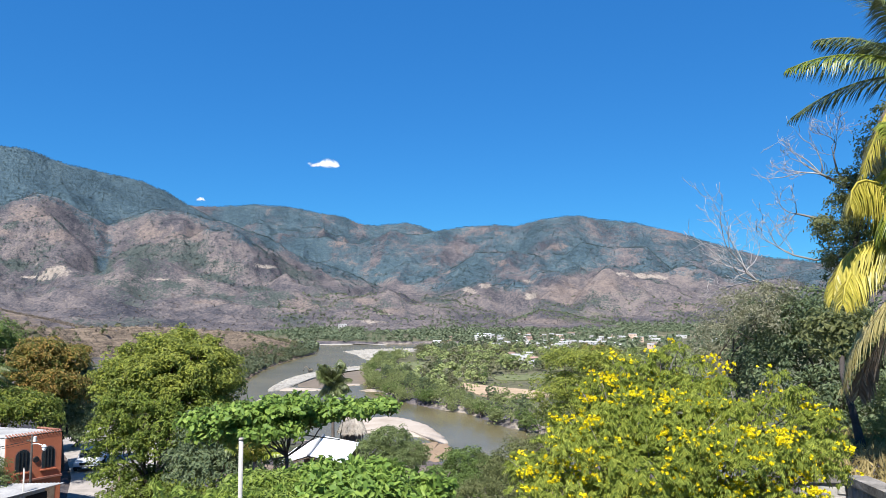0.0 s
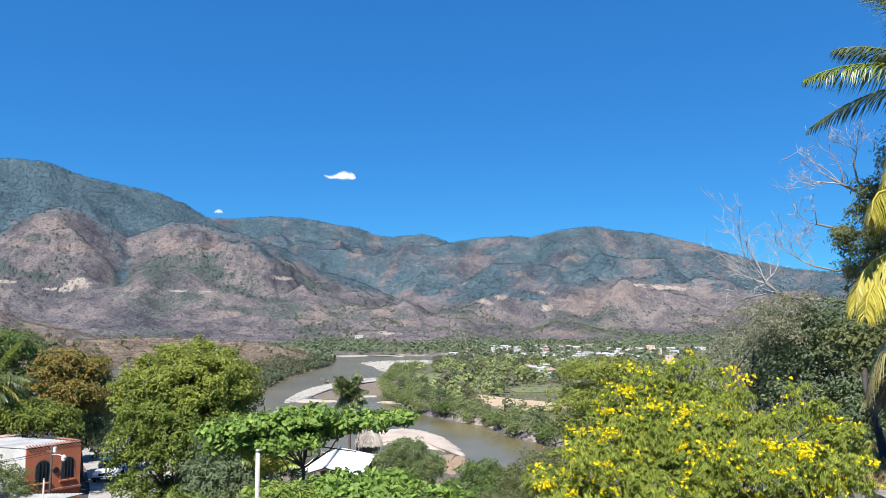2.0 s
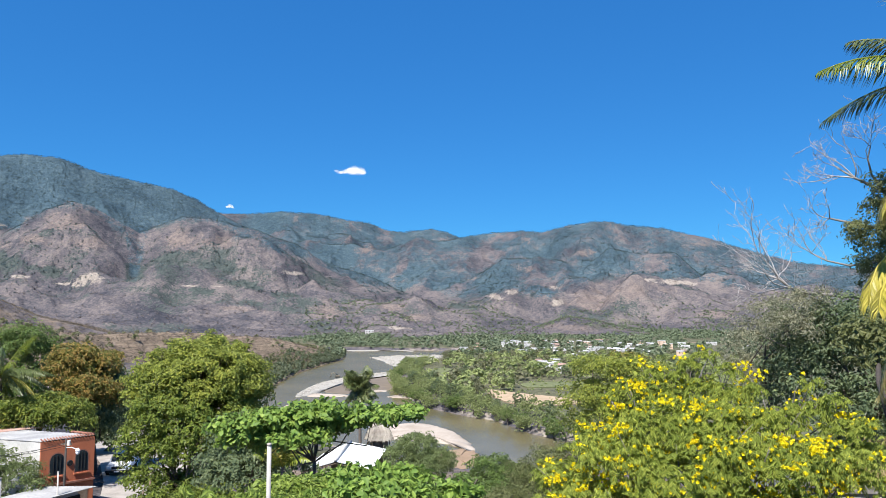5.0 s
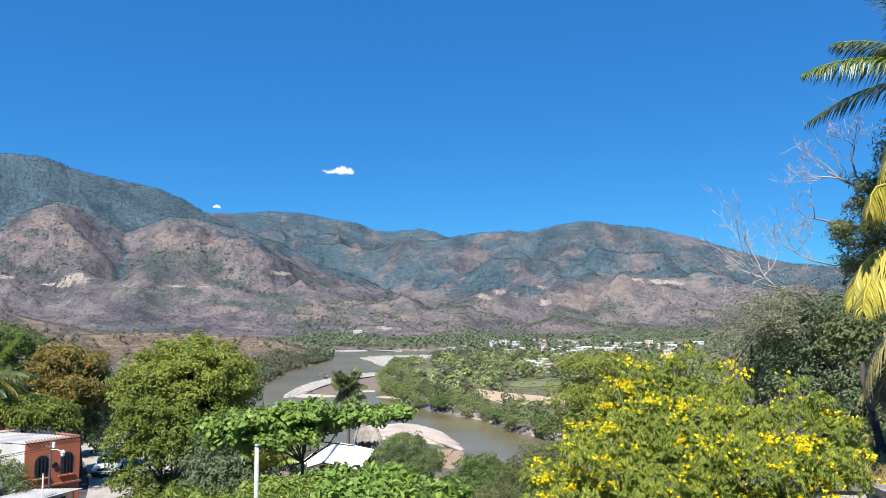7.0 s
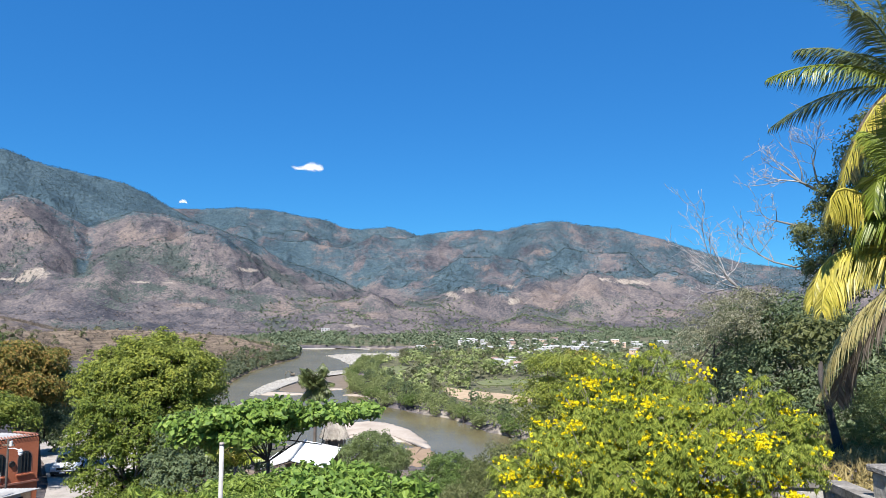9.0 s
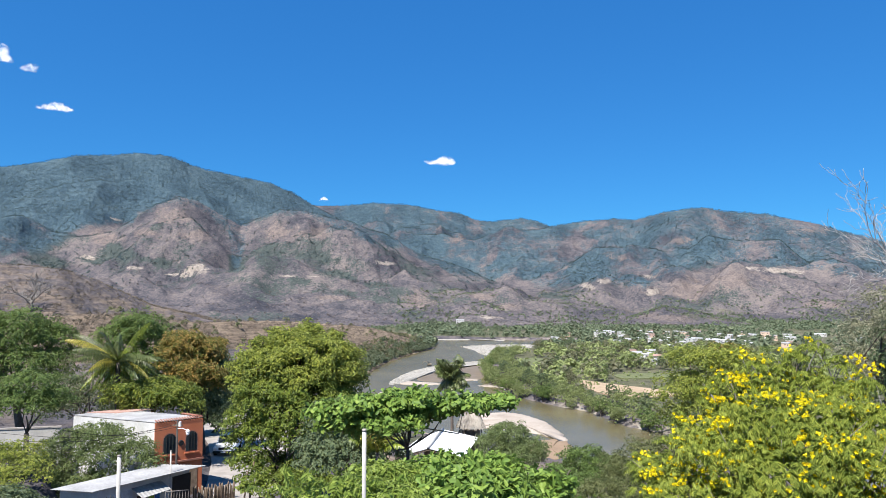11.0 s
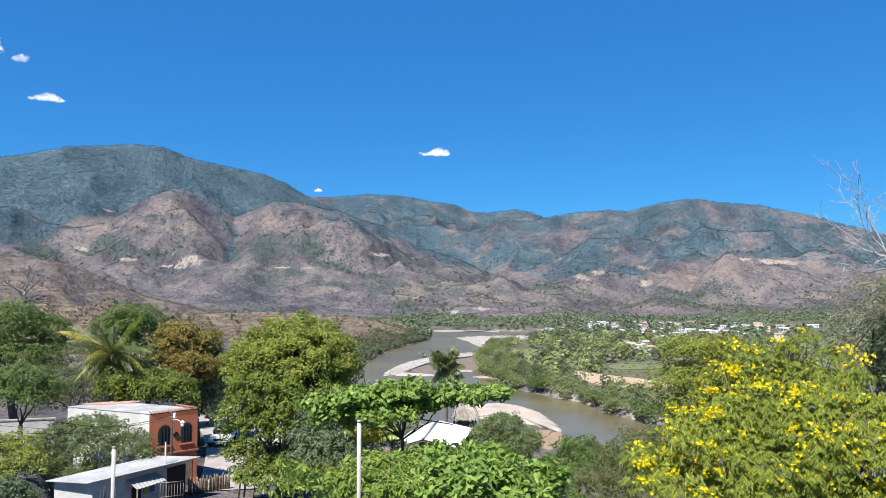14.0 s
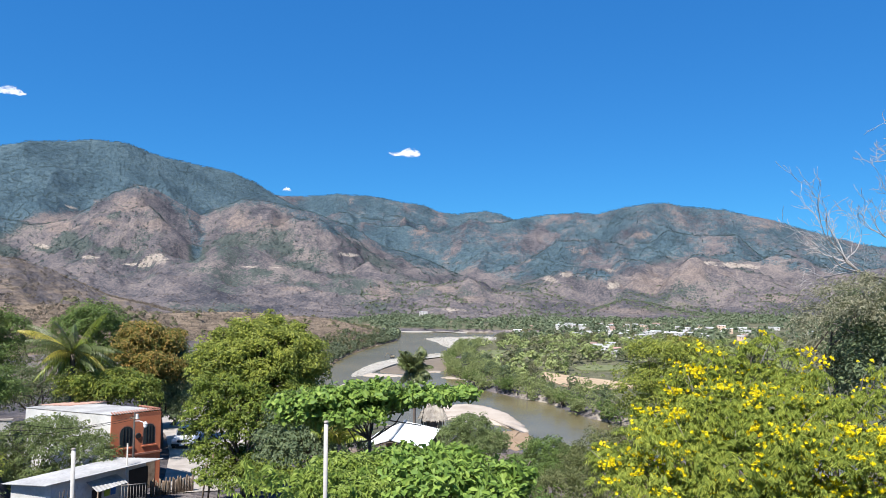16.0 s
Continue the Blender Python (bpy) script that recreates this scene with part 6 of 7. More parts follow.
tree("mango_tree", 73, ground_at(-30, 61), [lobe(-29.8, -7.2, 61, 2.4, 1.3), lobe(-28.4, -7.7, 60, 1.6, 1.2), lobe(-31.2, -7.3, 61, 1.6, 1.2), lobe(-32.4, -6.9, 60.5, 1.2, 0.9)], M_MANGOGREEN, 380, 28, 0.40, 0.28, 0.12, "low bright green mango tree behind the house roof", trunk_r=0.25)
tree("tree", 74, ground_at(-26, 80), [lobe(-25.4, -6.0, 79, 1.9, 2.2), lobe(-25.6, -8.0, 79, 2.2, 1.8), lobe(-26.6, -9.0, 78, 2.0, 1.6), lobe(-23.6, -8.4, 82, 2.4, 1.8)], M_DARKLEAF, 520, 20, 0.28, 0.34, 0.14, "dark green tree in the shade beside the lane", trunk_r=0.25)
tree("tree", 75, ground_at(-31.2, 75), [lobe(-31.4, -2.2, 75, 2.2, 1.6), lobe(-32.8, -3.0, 76, 1.8, 1.6), lobe(-30.2, -3.4, 75, 1.8, 1.6), lobe(-31.4, -5.4, 75, 3.0, 2.0)], M_MIDLEAF, 460, 26, 0.45, 0.30, 0.13, "bright green tree behind the coconut palm", trunk_r=0.3)
tree("tree", 76, ground_at(-38.5, 78), [lobe(-39.2, -2.4, 78, 3.4, 1.9), lobe(-36.9, -3.3, 78, 2.2, 1.9), lobe(-41.5, -2.8, 78, 3.0, 2.0), lobe(-38.6, -5.0, 77, 4.0, 2.2), lobe(-42.0, -5.6, 77, 3.0, 2.0)], M_MIDLEAF, 800, 26, 0.5, 0.32, 0.14, "broad green tree at the field's edge", trunk_r=0.35)
tree("tree", 77, ground_at(-34.7, 70), [lobe(-34.9, -5.4, 70, 1.7, 2.0), lobe(-34.2, -7.2, 70, 1.8, 1.4), lobe(-36.0, -7.4, 70, 1.5, 1.4)], M_GREYLEAF, 170, 7, 0.35, 0.26, 0.1, "half-bare grey tree in the shade", trunk_r=0.22)
tree("tree", 78, ground_at(-38.3, 53), [lobe(-38.3, -6.0, 53, 1.6, 0.8), lobe(-39.4, -6.9, 53, 1.2, 0.7), lobe(-37.0, -6.9, 53, 1.3, 0.7), lobe(-38.2, -7.3, 52.5, 1.6, 0.6)], M_MIDLEAF, 330, 22, 0.28, 0.2, 0.09, "small round-crowned tree on the bare yard", trunk_r=0.16, fork=(0, 0, 2.0))
tree("tree", 87, ground_at(-35.0, 74), [lobe(-35.6, -6.6, 74, 1.8, 1.4), lobe(-34.0, -7.6, 73, 1.8, 1.3), lobe(-36.6, -7.8, 73, 1.8, 1.3), lobe(-32.2, -8.0, 72, 1.6, 1.2)], M_DARKLEAF, 360, 20, 0.4, 0.24, 0.1, "dark shaded thicket behind the yard", trunk_r=0.2)
r = 51.5
tree("shrub", 79, ground_at(-33.8, r), [lobe(-33.9, -9.7, r, 1.4, 0.75), lobe(-35.4, -10.3, r, 1.5, 1.0), lobe(-32.2, -10.5, r - 0.7, 1.3, 0.9), lobe(-33.6, -11.3, r - 0.7, 1.8, 0.9), lobe(-36.8, -11.6, r, 1.3, 1.1), lobe(-31.2, -11.3, r - 1.5, 1.1, 0.8), lobe(-37.4, -12.6, r - 1, 1.4, 0.9), lobe(-30.3, -11.9, r - 2, 0.8, 0.5), lobe(-33.2, -12.9, r - 1.6, 1.5, 0.7), lobe(-35.2, -13.0, r - 1.5, 1.5, 0.7)], M_SHRUBLEAF, 950, 22, 0.26, 0.16, 0.075, "loose leafy green shrub against the white wall", "shrub", trunk_r=0.1)
tree("shrub", 80, ground_at(-39.3, 49), [lobe(-38.6, -10.6, 49, 1.3, 0.8), lobe(-40.2, -11.0, 49, 1.6, 1.1), lobe(-38.2, -12.0, 47, 1.4, 0.9), lobe(-40.4, -13.0, 46, 1.6, 0.9)], M_BIGLEAF, 340, 20, 0.26, 0.16, 0.08, "yellowish green shrub by the yard", "shrub", trunk_r=0.1)
tree("shrub", 81, ground_at(-37.4, 36), [lobe(-39.6, -14.0, 36, 1.4, 0.8), lobe(-38.4, -15.2, 36, 1.0, 0.6)], M_DARKLEAF, 600, 11, 0.2, 0.19, 0.09, "dark shrub below the block building", "shrub", trunk_r=0.1)
r = 46
tree("shrub", 82, ground_at(-2.8, r), [lobe(-2.9, -10.7, r, 1.3, 0.8), lobe(-4.2, -11.4, r, 1.0, 0.9), lobe(-1.5, -11.8, r, 1.2, 0.9), lobe(-2.8, -12.4, r - 1, 1.6, 0.8)], M_SHRUBLEAF, 620, 24, 0.22, 0.14, 0.07, "round dense olive-green shrub tree above the river", "shrub", trunk_r=0.14)
tree("shrub", 83, ground_at(3.2, 38), [lobe(3.0, -12.4, 38, 1.2, 0.7), lobe(4.6, -13.0, 38, 1.1, 0.7), lobe(1.6, -13.6, 37, 1.2, 0.7), lobe(3.2, -14.4, 36, 1.8, 0.8), lobe(0.6, -15.0, 34, 1.4, 0.8)], M_MIDLEAF, 760, 22, 0.2, 0.15, 0.075, "bright green bush above the river", "shrub", trunk_r=0.12)
tree("shrub", 84, ground_at(6.8, 33), [lobe(7.4, -11.7, 33, 1.0, 0.6), lobe(5.9, -12.8, 33, 1.1, 0.7), lobe(8.6, -12.4, 33, 1.2, 0.8), lobe(6.6, -14.2, 32, 1.6, 0.8), lobe(10.0, -11.6, 34, 1.4, 0.9), lobe(4.6, -15.0, 30, 1.4, 0.7)], M_OLIVE, 800, 22, 0.2, 0.12, 0.055, "olive-brown bush above the river", "shrub", trunk_r=0.12)
tree("tree", 85, ground_at(12.6, 40), [lobe(11.0, -4.6, 40, 1.3, 0.7), lobe(12.8, -4.4, 40, 1.5, 0.7), lobe(14.6, -4.6, 40, 1.3, 0.7), lobe(12.6, -6.5, 40, 2.0, 1.0), lobe(10.4, -7.0, 40, 1.5, 1.0), lobe(15.2, -6.4, 40, 1.5, 1.0), lobe(12.0, -8.6, 40, 2.0, 1.0)], M_BIGLEAF, 800, 22, 0.26, 0.16, 0.075, "yellow-green tree behind the flowering tree", trunk_r=0.2)
tree("tree", 86, ground_at(13.6, 46), [lobe(13.3, -3.7, 46, 0.9, 0.45), lobe(14.2, -3.9, 46, 0.7, 0.4)], M_RUSTLEAF, 90, 9, 0.16, 0.18, 0.08, "small tree top with rusty leaves", trunk_r=0.12)


# ---- broad-leaved tree in front ----
def almond_tree():
    r = 22
    at = ground_at(-11.0, r)
    L = [lobe(-16.6, -9.0, r, 0.75, 0.28), lobe(-14.6, -8.7, r - 0.4, 0.9, 0.34), lobe(-12.4, -8.6, r, 0.95, 0.40), lobe(-10.6, -8.2, r - 0.5, 0.8, 0.40), lobe(-8.7, -8.7, r, 0.8, 0.34), lobe(-6.8, -8.5, r - 0.3, 0.8, 0.32), lobe(-4.6, -8.3, r, 0.75, 0.26), lobe(-3.4, -8.1, r, 0.45, 0.2), lobe(-17.7, -8.7, r, 0.4, 0.2), lobe(-15.2, -9.6, r, 0.9, 0.3), lobe(-12.6, -9.8, r - 0.6, 1.0, 0.3), lobe(-16.2, -9.9, r, 0.7, 0.3), lobe(-14.0, -10.2, r, 0.7, 0.28), lobe(-10.3, -9.4, r, 0.7, 0.3), lobe(-11.8, -7.9, r, 0.5, 0.25)]
    tree("almond_tree", 91, at, L, M_ALMOND, 1050, 12, 0.17, 0.22, 0.105, "broad-leaved almond tree with a flat layered bright green crown", trunk_r=0.065, fork=(0, 0, 4.5), shell=0.2, low=-0.2, broad=True, hang=-0.25, upward=0.25, droop=0.14)
    r = 17.5
    at = ground_at(-6.5, r)
    L = [lobe(-7.8, -13.5, r, 0.9, 0.30), lobe(-4.6, -13.4, r, 0.8, 0.32), lobe(-2.0, -14.2, r, 0.7, 0.35), lobe(-10.4, -14.2, r, 0.9, 0.32), lobe(-6.0, -14.6, r - 0.8, 1.2, 0.40), lobe(-0.4, -15.2, r, 0.6, 0.35), lobe(-9.0, -15.6, r - 1, 1.2, 0.4), lobe(-3.0, -16.2, r - 1, 1.2, 0.4), lobe(0.2, -14.6, r, 0.5, 0.3), lobe(-11.6, -15.0, r, 0.9, 0.35)]
    tree("almond_tree", 92, at, L, M_ALMOND, 900, 11, 0.19, 0.23, 0.105, "low almond tree with large glossy green leaves", trunk_r=0.1, fork=(0, 0, 2.0), shell=0.4, low=-0.2, broad=True, hang=-0.2, upward=0.15, droop=0.15)


almond_tree()
tree("tree", 97, ground_at(-15.0, 36), [lobe(-16.6, -9.8, 36, 1.4, 1.2), lobe(-14.4, -10.2, 37, 1.3, 1.1), lobe(-16.0, -12.4, 35, 1.6, 1.0), lobe(-13.0, -11.8, 38, 1.3, 1.0), lobe(-18.0, -12.0, 37, 1.3, 1.2)], M_DARKLEAF, 900, 11, 0.2, 0.22, 0.1, "dark shaded tree beside the shelter", trunk_r=0.15)
c = spot(-13.4, -11.9, 33)
palm("palm", c, ground_at(-13.4, 33), [(q, 0.45, [M_FROND, M_FROND, M_YELLOWFROND][i % 3], 0.9) for i, q in enumerate(ring_of_tips(c, 16, 1.5, 9, (-0.8, 0.5)))], 0.45, 28, "small palm in the shade of the almond tree", 0.09, 0.03)


def feather_leaves(name, seed, at, lobes, mat, count, leaf, label, category="tree", pairs=7, ribs=0.32, width=0.32, trunk_r=0.07, wild=0.5, lift=0.25, hanging=0.55):
    """A shrub of pinnate leaves: each leaf a drooping rib with leaflets in pairs."""
    rng = np.random.default_rng(seed)
    at = Vector(at)
    ob = empty(name, at, label, category)
    rel = [(x - at.x, y - at.y, z - at.z, a, b, c) for x, y, z, a, b, c in lobes]
    c, d = clumps(rng, rel, count, 0.5, -0.3)
    way = unit(d * np.array([1, 1, 0.5]) + rng.normal(size=d.shape) * wild + np.array([0, 0, lift]))
    side = unit(np.cross(way, np.array([0, 0, 1.0])))
    cs, ns, ws, ls = [], [], [], []
    for k in range(pairs):
        t = (k + 0.6) / pairs
        mid = c + way * ribs * t - np.array([0, 0, 1.0]) * ribs * 0.55 * t * t
        for s in (-1, 1):
            w = unit(side * s + way * 0.55 - np.array([0, 0, hanging]))
            cs.append(mid + w * leaf * 0.5)
            ws.append(w)
            ns.append((np.cross(w, way) * s * -1 + np.array([0, 0, 0.4]) if hanging < 0.8 else d * np.array([1.2, 1.2, 0.3]) + np.array([0, -0.4, 0.35])) + rng.normal(size=w.shape) * 0.35)
            ls.append(np.full(len(c), leaf * (0.75 + 0.5 * math.sin(math.pi * min(1, t + 0.15)))) * rng.uniform(0.85, 1.15, len(c)))
    cs, ns, ws, ls = np.concatenate(cs), np.concatenate(ns), np.concatenate(ws), np.concatenate(ls)
    ns = np.where(ns[:, 2:3] < 0, -ns, ns)
    part("leaves", leaf_mesh("leaves", cs, ns, ws, ls, ls * width, droop=0.2), mat, ob)
    ends = [(q[0], q[1], q[2]) for q in rel]
    part("trunk", limbs_mesh("trunk", seed, (0, 0, 0), (0, 0, max(0.5, min(q[2] for q in rel) * 0.4)), ends, trunk_r, 6), M_BARK, ob)
    return ob


r = 16
feather_leaves("shrub", 93, ground_at(-17.2, r), [lobe(-18.3, -14.4, r, 0.6, 0.3), lobe(-19.8, -15.4, r, 0.7, 0.3), lobe(-16.4, -15.0, r, 0.7, 0.3), lobe(-18.2, -16.2, r - 1, 1.0, 0.35), lobe(-20.4, -16.0, r, 0.4, 0.25), lobe(-14.9, -14.9, r, 0.4, 0.25)], M_FEATHER, 48, 0.17, "shrub with arching feathery green leaves", "shrub", 9, 0.85, 0.40, lift=0.9, hanging=1.0)
tree("shrub", 94, ground_at(-13.0, 17), [lobe(-13.4, -13.9, 17, 0.5, 0.3), lobe(-11.8, -14.0, 17, 0.5, 0.3), lobe(-14.6, -14.9, 16.5, 0.6, 0.35), lobe(-12.5, -15.6, 16, 0.9, 0.35)], M_FEATHER, 700, 16, 0.15, 0.14, 0.055, "yellow-green shrub with drooping leaves", "shrub", trunk_r=0.06, hang=0.7)


# ---- yellow flowering tree ----
YELLOW = [lobe(15.2, -4.9, 13, 0.16, 0.16), lobe(13.4, -5.8, 13, 0.15, 0.12), lobe(18.2, -4.0, 13.2, 0.15, 0.15), lobe(19.3, -3.3, 13.2, 0.16, 0.15), lobe(20.8, -4.4, 13.1, 0.18, 0.15), lobe(22.6, -5.6, 13, 0.16, 0.14), lobe(26.2, -5.0, 13, 0.12, 0.14), lobe(27.5, -6.2, 13, 0.18, 0.14), lobe(12.2, -6.6, 13, 0.15, 0.13), lobe(17.0, -4.9, 13, 0.18, 0.14), lobe(10.3, -9.2, 13, 0.15, 0.18), lobe(29.2, -7.6, 13.2, 0.18, 0.13), lobe(7.2, -12.6, 13, 0.2, 0.15),
          lobe(15.8, -6.4, 13, 0.36, 0.22), lobe(18.6, -5.6, 13.2, 0.34, 0.22), lobe(21.0, -6.4, 13, 0.36, 0.24), lobe(13.2, -7.8, 13, 0.36, 0.26), lobe(26.0, -7.2, 13, 0.34, 0.22), lobe(28.3, -8.2, 13, 0.34, 0.22), lobe(23.3, -8.2, 12.8, 0.48, 0.28), lobe(29.4, -9.6, 13.2, 0.28, 0.2), lobe(17.6, -7.2, 12.8, 0.4, 0.25), lobe(20.4, -7.8, 12.6, 0.45, 0.28),
          lobe(16.0, -9.0, 12.4, 0.75, 0.4), lobe(19.6, -9.8, 12.2, 0.8, 0.42), lobe(11.4, -10.4, 13, 0.5, 0.32), lobe(8.6, -12.8, 13, 0.5, 0.3), lobe(13.4, -11.2, 12.2, 0.8, 0.42), lobe(17.6, -12.4, 11.8, 0.95, 0.46), lobe(22.8, -11.2, 12, 0.85, 0.42), lobe(26.6, -10.4, 12.6, 0.7, 0.36), lobe(28.4, -11.6, 12.8, 0.4, 0.3),
          lobe(10.8, -14.4, 12.4, 0.8, 0.4), lobe(15.2, -15.4, 11.6, 1.0, 0.5), lobe(20.2, -15.4, 11.6, 1.0, 0.5), lobe(24.8, -14.2, 12, 0.85, 0.42)]


def yellow_tree():
    at = ground_at(19, 13.2)
    ob = feather_leaves("flowering_tree", 95, at, YELLOW, M_TECOMA, 7600, 0.078, "bushy tree covered in bright yellow trumpet flowers", "tree", 5, 0.15, 0.30, 0.05, 1.0, hanging=1.0)
    rng = np.random.default_rng(96)
    rel = [(x - at.x, y - at.y, z - at.z, a, b, c) for x, y, z, a, b, c in YELLOW]
    c, d = clumps(rng, rel, 310, 1.0, 0.0)
    per = np.minimum(42, 1 + rng.exponential(7.5, len(c))).astype(int)
    cc, dd = np.repeat(c + d * 0.05 + np.array([0, 0, 0.05]), per, 0), np.repeat(d, per, 0)
    cc = cc + rng.normal(size=cc.shape) * np.array([0.085, 0.085, 0.04])
    out = unit(dd + rng.normal(size=dd.shape) * 0.7 + np.array([0, 0, 0.3]))
    u = unit(np.cross(out, np.array([0.3, 0.2, 1.0])))
    v = np.cross(out, u)
    n, R = len(cc), 0.030 * rng.uniform(0.8, 1.25, len(cc))[:, None]
    vs = [cc - out * R * 1.6]
    for k in range(10):
        a = 2 * math.pi * k / 10
        s = 1.0 if k % 2 == 0 else 0.62
        vs.append(cc + (u * math.cos(a) + v * math.sin(a)) * R * s + out * R * (0.25 if k % 2 == 0 else 0.1))
    tri = [(0, 1 + k, 1 + (k + 1) % 10) for k in range(10)]
    verts = np.stack(vs, 1).reshape(-1, 3)
    tris = (np.arange(n)[:, None, None] * 11 + np.array(tri)[None]).reshape(-1, 3)
    tagged(part("blossom", tri_mesh("blossom", verts, tris), M_FLOWER, ob, "clusters of bright yellow trumpet flowers"), kind="stuff")
    rnd = random.Random(3)
    bars = []
    for k, q in enumerate(rel):
        for _ in range(2):
            a = Vector((q[0] * 0.75 + rnd.gauss(0, 0.15), q[1] * 0.75 + rnd.gauss(0, 0.15), q[2] - q[5] - rnd.uniform(0.2, 0.6)))
            b = Vector((q[0] + rnd.gauss(0, 0.5) * q[3], q[1] + rnd.gauss(0, 0.5) * q[4], q[2] + q[5] * rnd.uniform(0.6, 1.35)))
            m = a.lerp(b, 0.5) + Vector((rnd.gauss(0, 0.06), rnd.gauss(0, 0.06), 0.03))
            bars.append(([a, m, b], [0.014, 0.009, 0.004]))
    tagged(part("branchwork", tubes_mesh("branchwork", bars, 5), M_GREYBARK, ob, "pale bare twigs"), kind="stuff")


yellow_tree()


# ---- dead-branched tree, dark bushes and the wall ----
def wiry(rng, a, way, length, r, depth, bars):
    """A crooked dead branch that forks into finer ones, bending upwards."""
    n = 6
    pts, rad, p, w = [a.copy()], [r], a.copy(), way.normalized()
    for i in range(n):
        w = (w + Vector((rng.gauss(0, 0.22), rng.gauss(0, 0.22), rng.gauss(0.06, 0.22)))).normalized()
        p = p + w * length / n
        pts.append(p.copy())
        rad.append(max(0.006, r * (1 - 0.7 * (i + 1) / n)))
        if depth > 0 and i > 0 and rng.random() < 0.85:
            side = (w + Vector((rng.gauss(0, 0.62), rng.gauss(0, 0.5), rng.gauss(0.12, 0.55)))).normalized()
            wiry(rng, p, side, length * rng.uniform(0.4, 0.7) * (1 - 0.06 * i), max(0.005, rad[-1] * 0.62), depth - 1, bars)
    bars.append((pts, rad))


def dead_tree():
    r = 28
    foot = ground_at(33.5, r)
    ob = empty("tree", foot, "large tree with bare silver dead branches and thin olive foliage", "tree")
    rel = lambda az, el, rr=r: spot(az, el, rr) - foot
    f1, f2 = rel(32.2, -1.0), rel(32.4, 6.0)
    part("trunk", limbs_mesh("trunk", 4, (0, 0, 0), f1, [f2, rel(33.4, 9.5)], 0.26), M_BARK, ob)
    rng = random.Random(14)
    # limbs: the way they take, thickness, and the directions and lengths of the branches they end in
    limbs = [([(32.2, 0.2), (30.9, 0.6), (29.6, 1.0), (28.3, 1.15), (27.0, 1.2), (25.9, 1.4), (25.2, 1.7), (24.4, 2.4)], 0.085,
              [(21.2, 5.4), (22.9, 7.6), (20.2, 3.3), (20.9, 1.4), (23.4, 5.0), (21.8, 2.6), (24.6, 4.9), (22.0, 4.2), (23.0, 1.2), (22.4, 6.2)]),
             ([(32.0, 3.0), (30.6, 3.4), (29.0, 3.2), (27.6, 3.6), (26.6, 4.2)], 0.05, [(24.6, 5.6), (26.5, 6.3), (24.2, 4.2), (25.4, 6.6), (27.6, 5.8)]),
             ([(32.3, 5.4), (30.9, 5.7), (29.2, 6.2), (27.9, 6.6)], 0.07, [(26.0, 7.4), (26.8, 6.0), (28.0, 8.2)]),
             ([(32.4, 7.2), (31.4, 8.1), (30.4, 8.8), (29.6, 9.3), (28.8, 9.9)], 0.07, [(27.9, 12.0), (26.7, 11.7), (26.4, 10.6), (26.9, 9.3), (28.9, 12.6), (27.4, 11.0)]),
             ([(31.4, 8.1), (30.6, 9.4), (30.4, 10.6), (30.6, 11.4)], 0.045, [(30.8, 13.3), (29.9, 12.9), (31.5, 12.6), (29.2, 12.2)])]
    for way, r0, ends in limbs:
        main = [rel(a, e, r + rng.gauss(0, 0.15)) for a, e in way]
        n = len(main) - 1
        rad = [r0 * (1 - 0.55 * i / n) for i in range(n + 1)]
        limb = part("limb", tubes_mesh("limb", [(main, rad)], 7), M_GREYBARK, ob, "grey bent limb")
        bars = []
        for a, e in ends:
            i = rng.choice([n, n, n - 1])
            go = rel(a, e, r + rng.gauss(0, 0.7)) - main[i]
            wiry(rng, main[i], go, go.length, rad[i] * 0.62, 2, bars)
        for i in range(1, n):
            if rng.random() < 0.6:
                wiry(rng, main[i], Vector((rng.gauss(-0.4, 0.4), rng.gauss(0, 0.5), rng.gauss(0.6, 0.4))), rng.uniform(0.5, 1.1), rad[i] * 0.35, 1, bars)
        tagged(part("branchwork", tubes_mesh("branchwork", bars, 4), M_PALEBARK, limb, "bare silvery dead twigs"), kind="stuff")
    L = [lobe(31.6, 8.2, r, 0.75, 0.7), lobe(32.6, 5.6, r, 1.1, 0.9), lobe(30.4, 5.0, r, 0.7, 0.5), lobe(29.6, 5.6, r, 0.45, 0.3), lobe(31.0, 6.8, r, 0.6, 0.4), lobe(29.6, 3.4, r, 0.45, 0.25), lobe(31.4, 1.6, r, 0.9, 0.6), lobe(33.6, 10.4, r, 0.9, 0.9), lobe(34.6, 7.6, r, 1.2, 1.2), lobe(31.0, 3.2, r, 0.8, 0.5), lobe(34.2, 12.6, r, 0.8, 0.6), lobe(33.6, 3.0, r, 1.2, 1.0), lobe(36.6, 9.0, r, 1.6, 1.6), lobe(36, 4, r, 1.6, 1.3)]
    part("crown", crown_mesh("crown", 31, [(x - foot.x, y - foot.y, z - foot.z, a, b, c) for x, y, z, a, b, c in L], 1900, 20, 0.2, 0.12, 0.055, shell=0.3, low=-0.8), M_OLIVE, ob, "thin olive foliage")


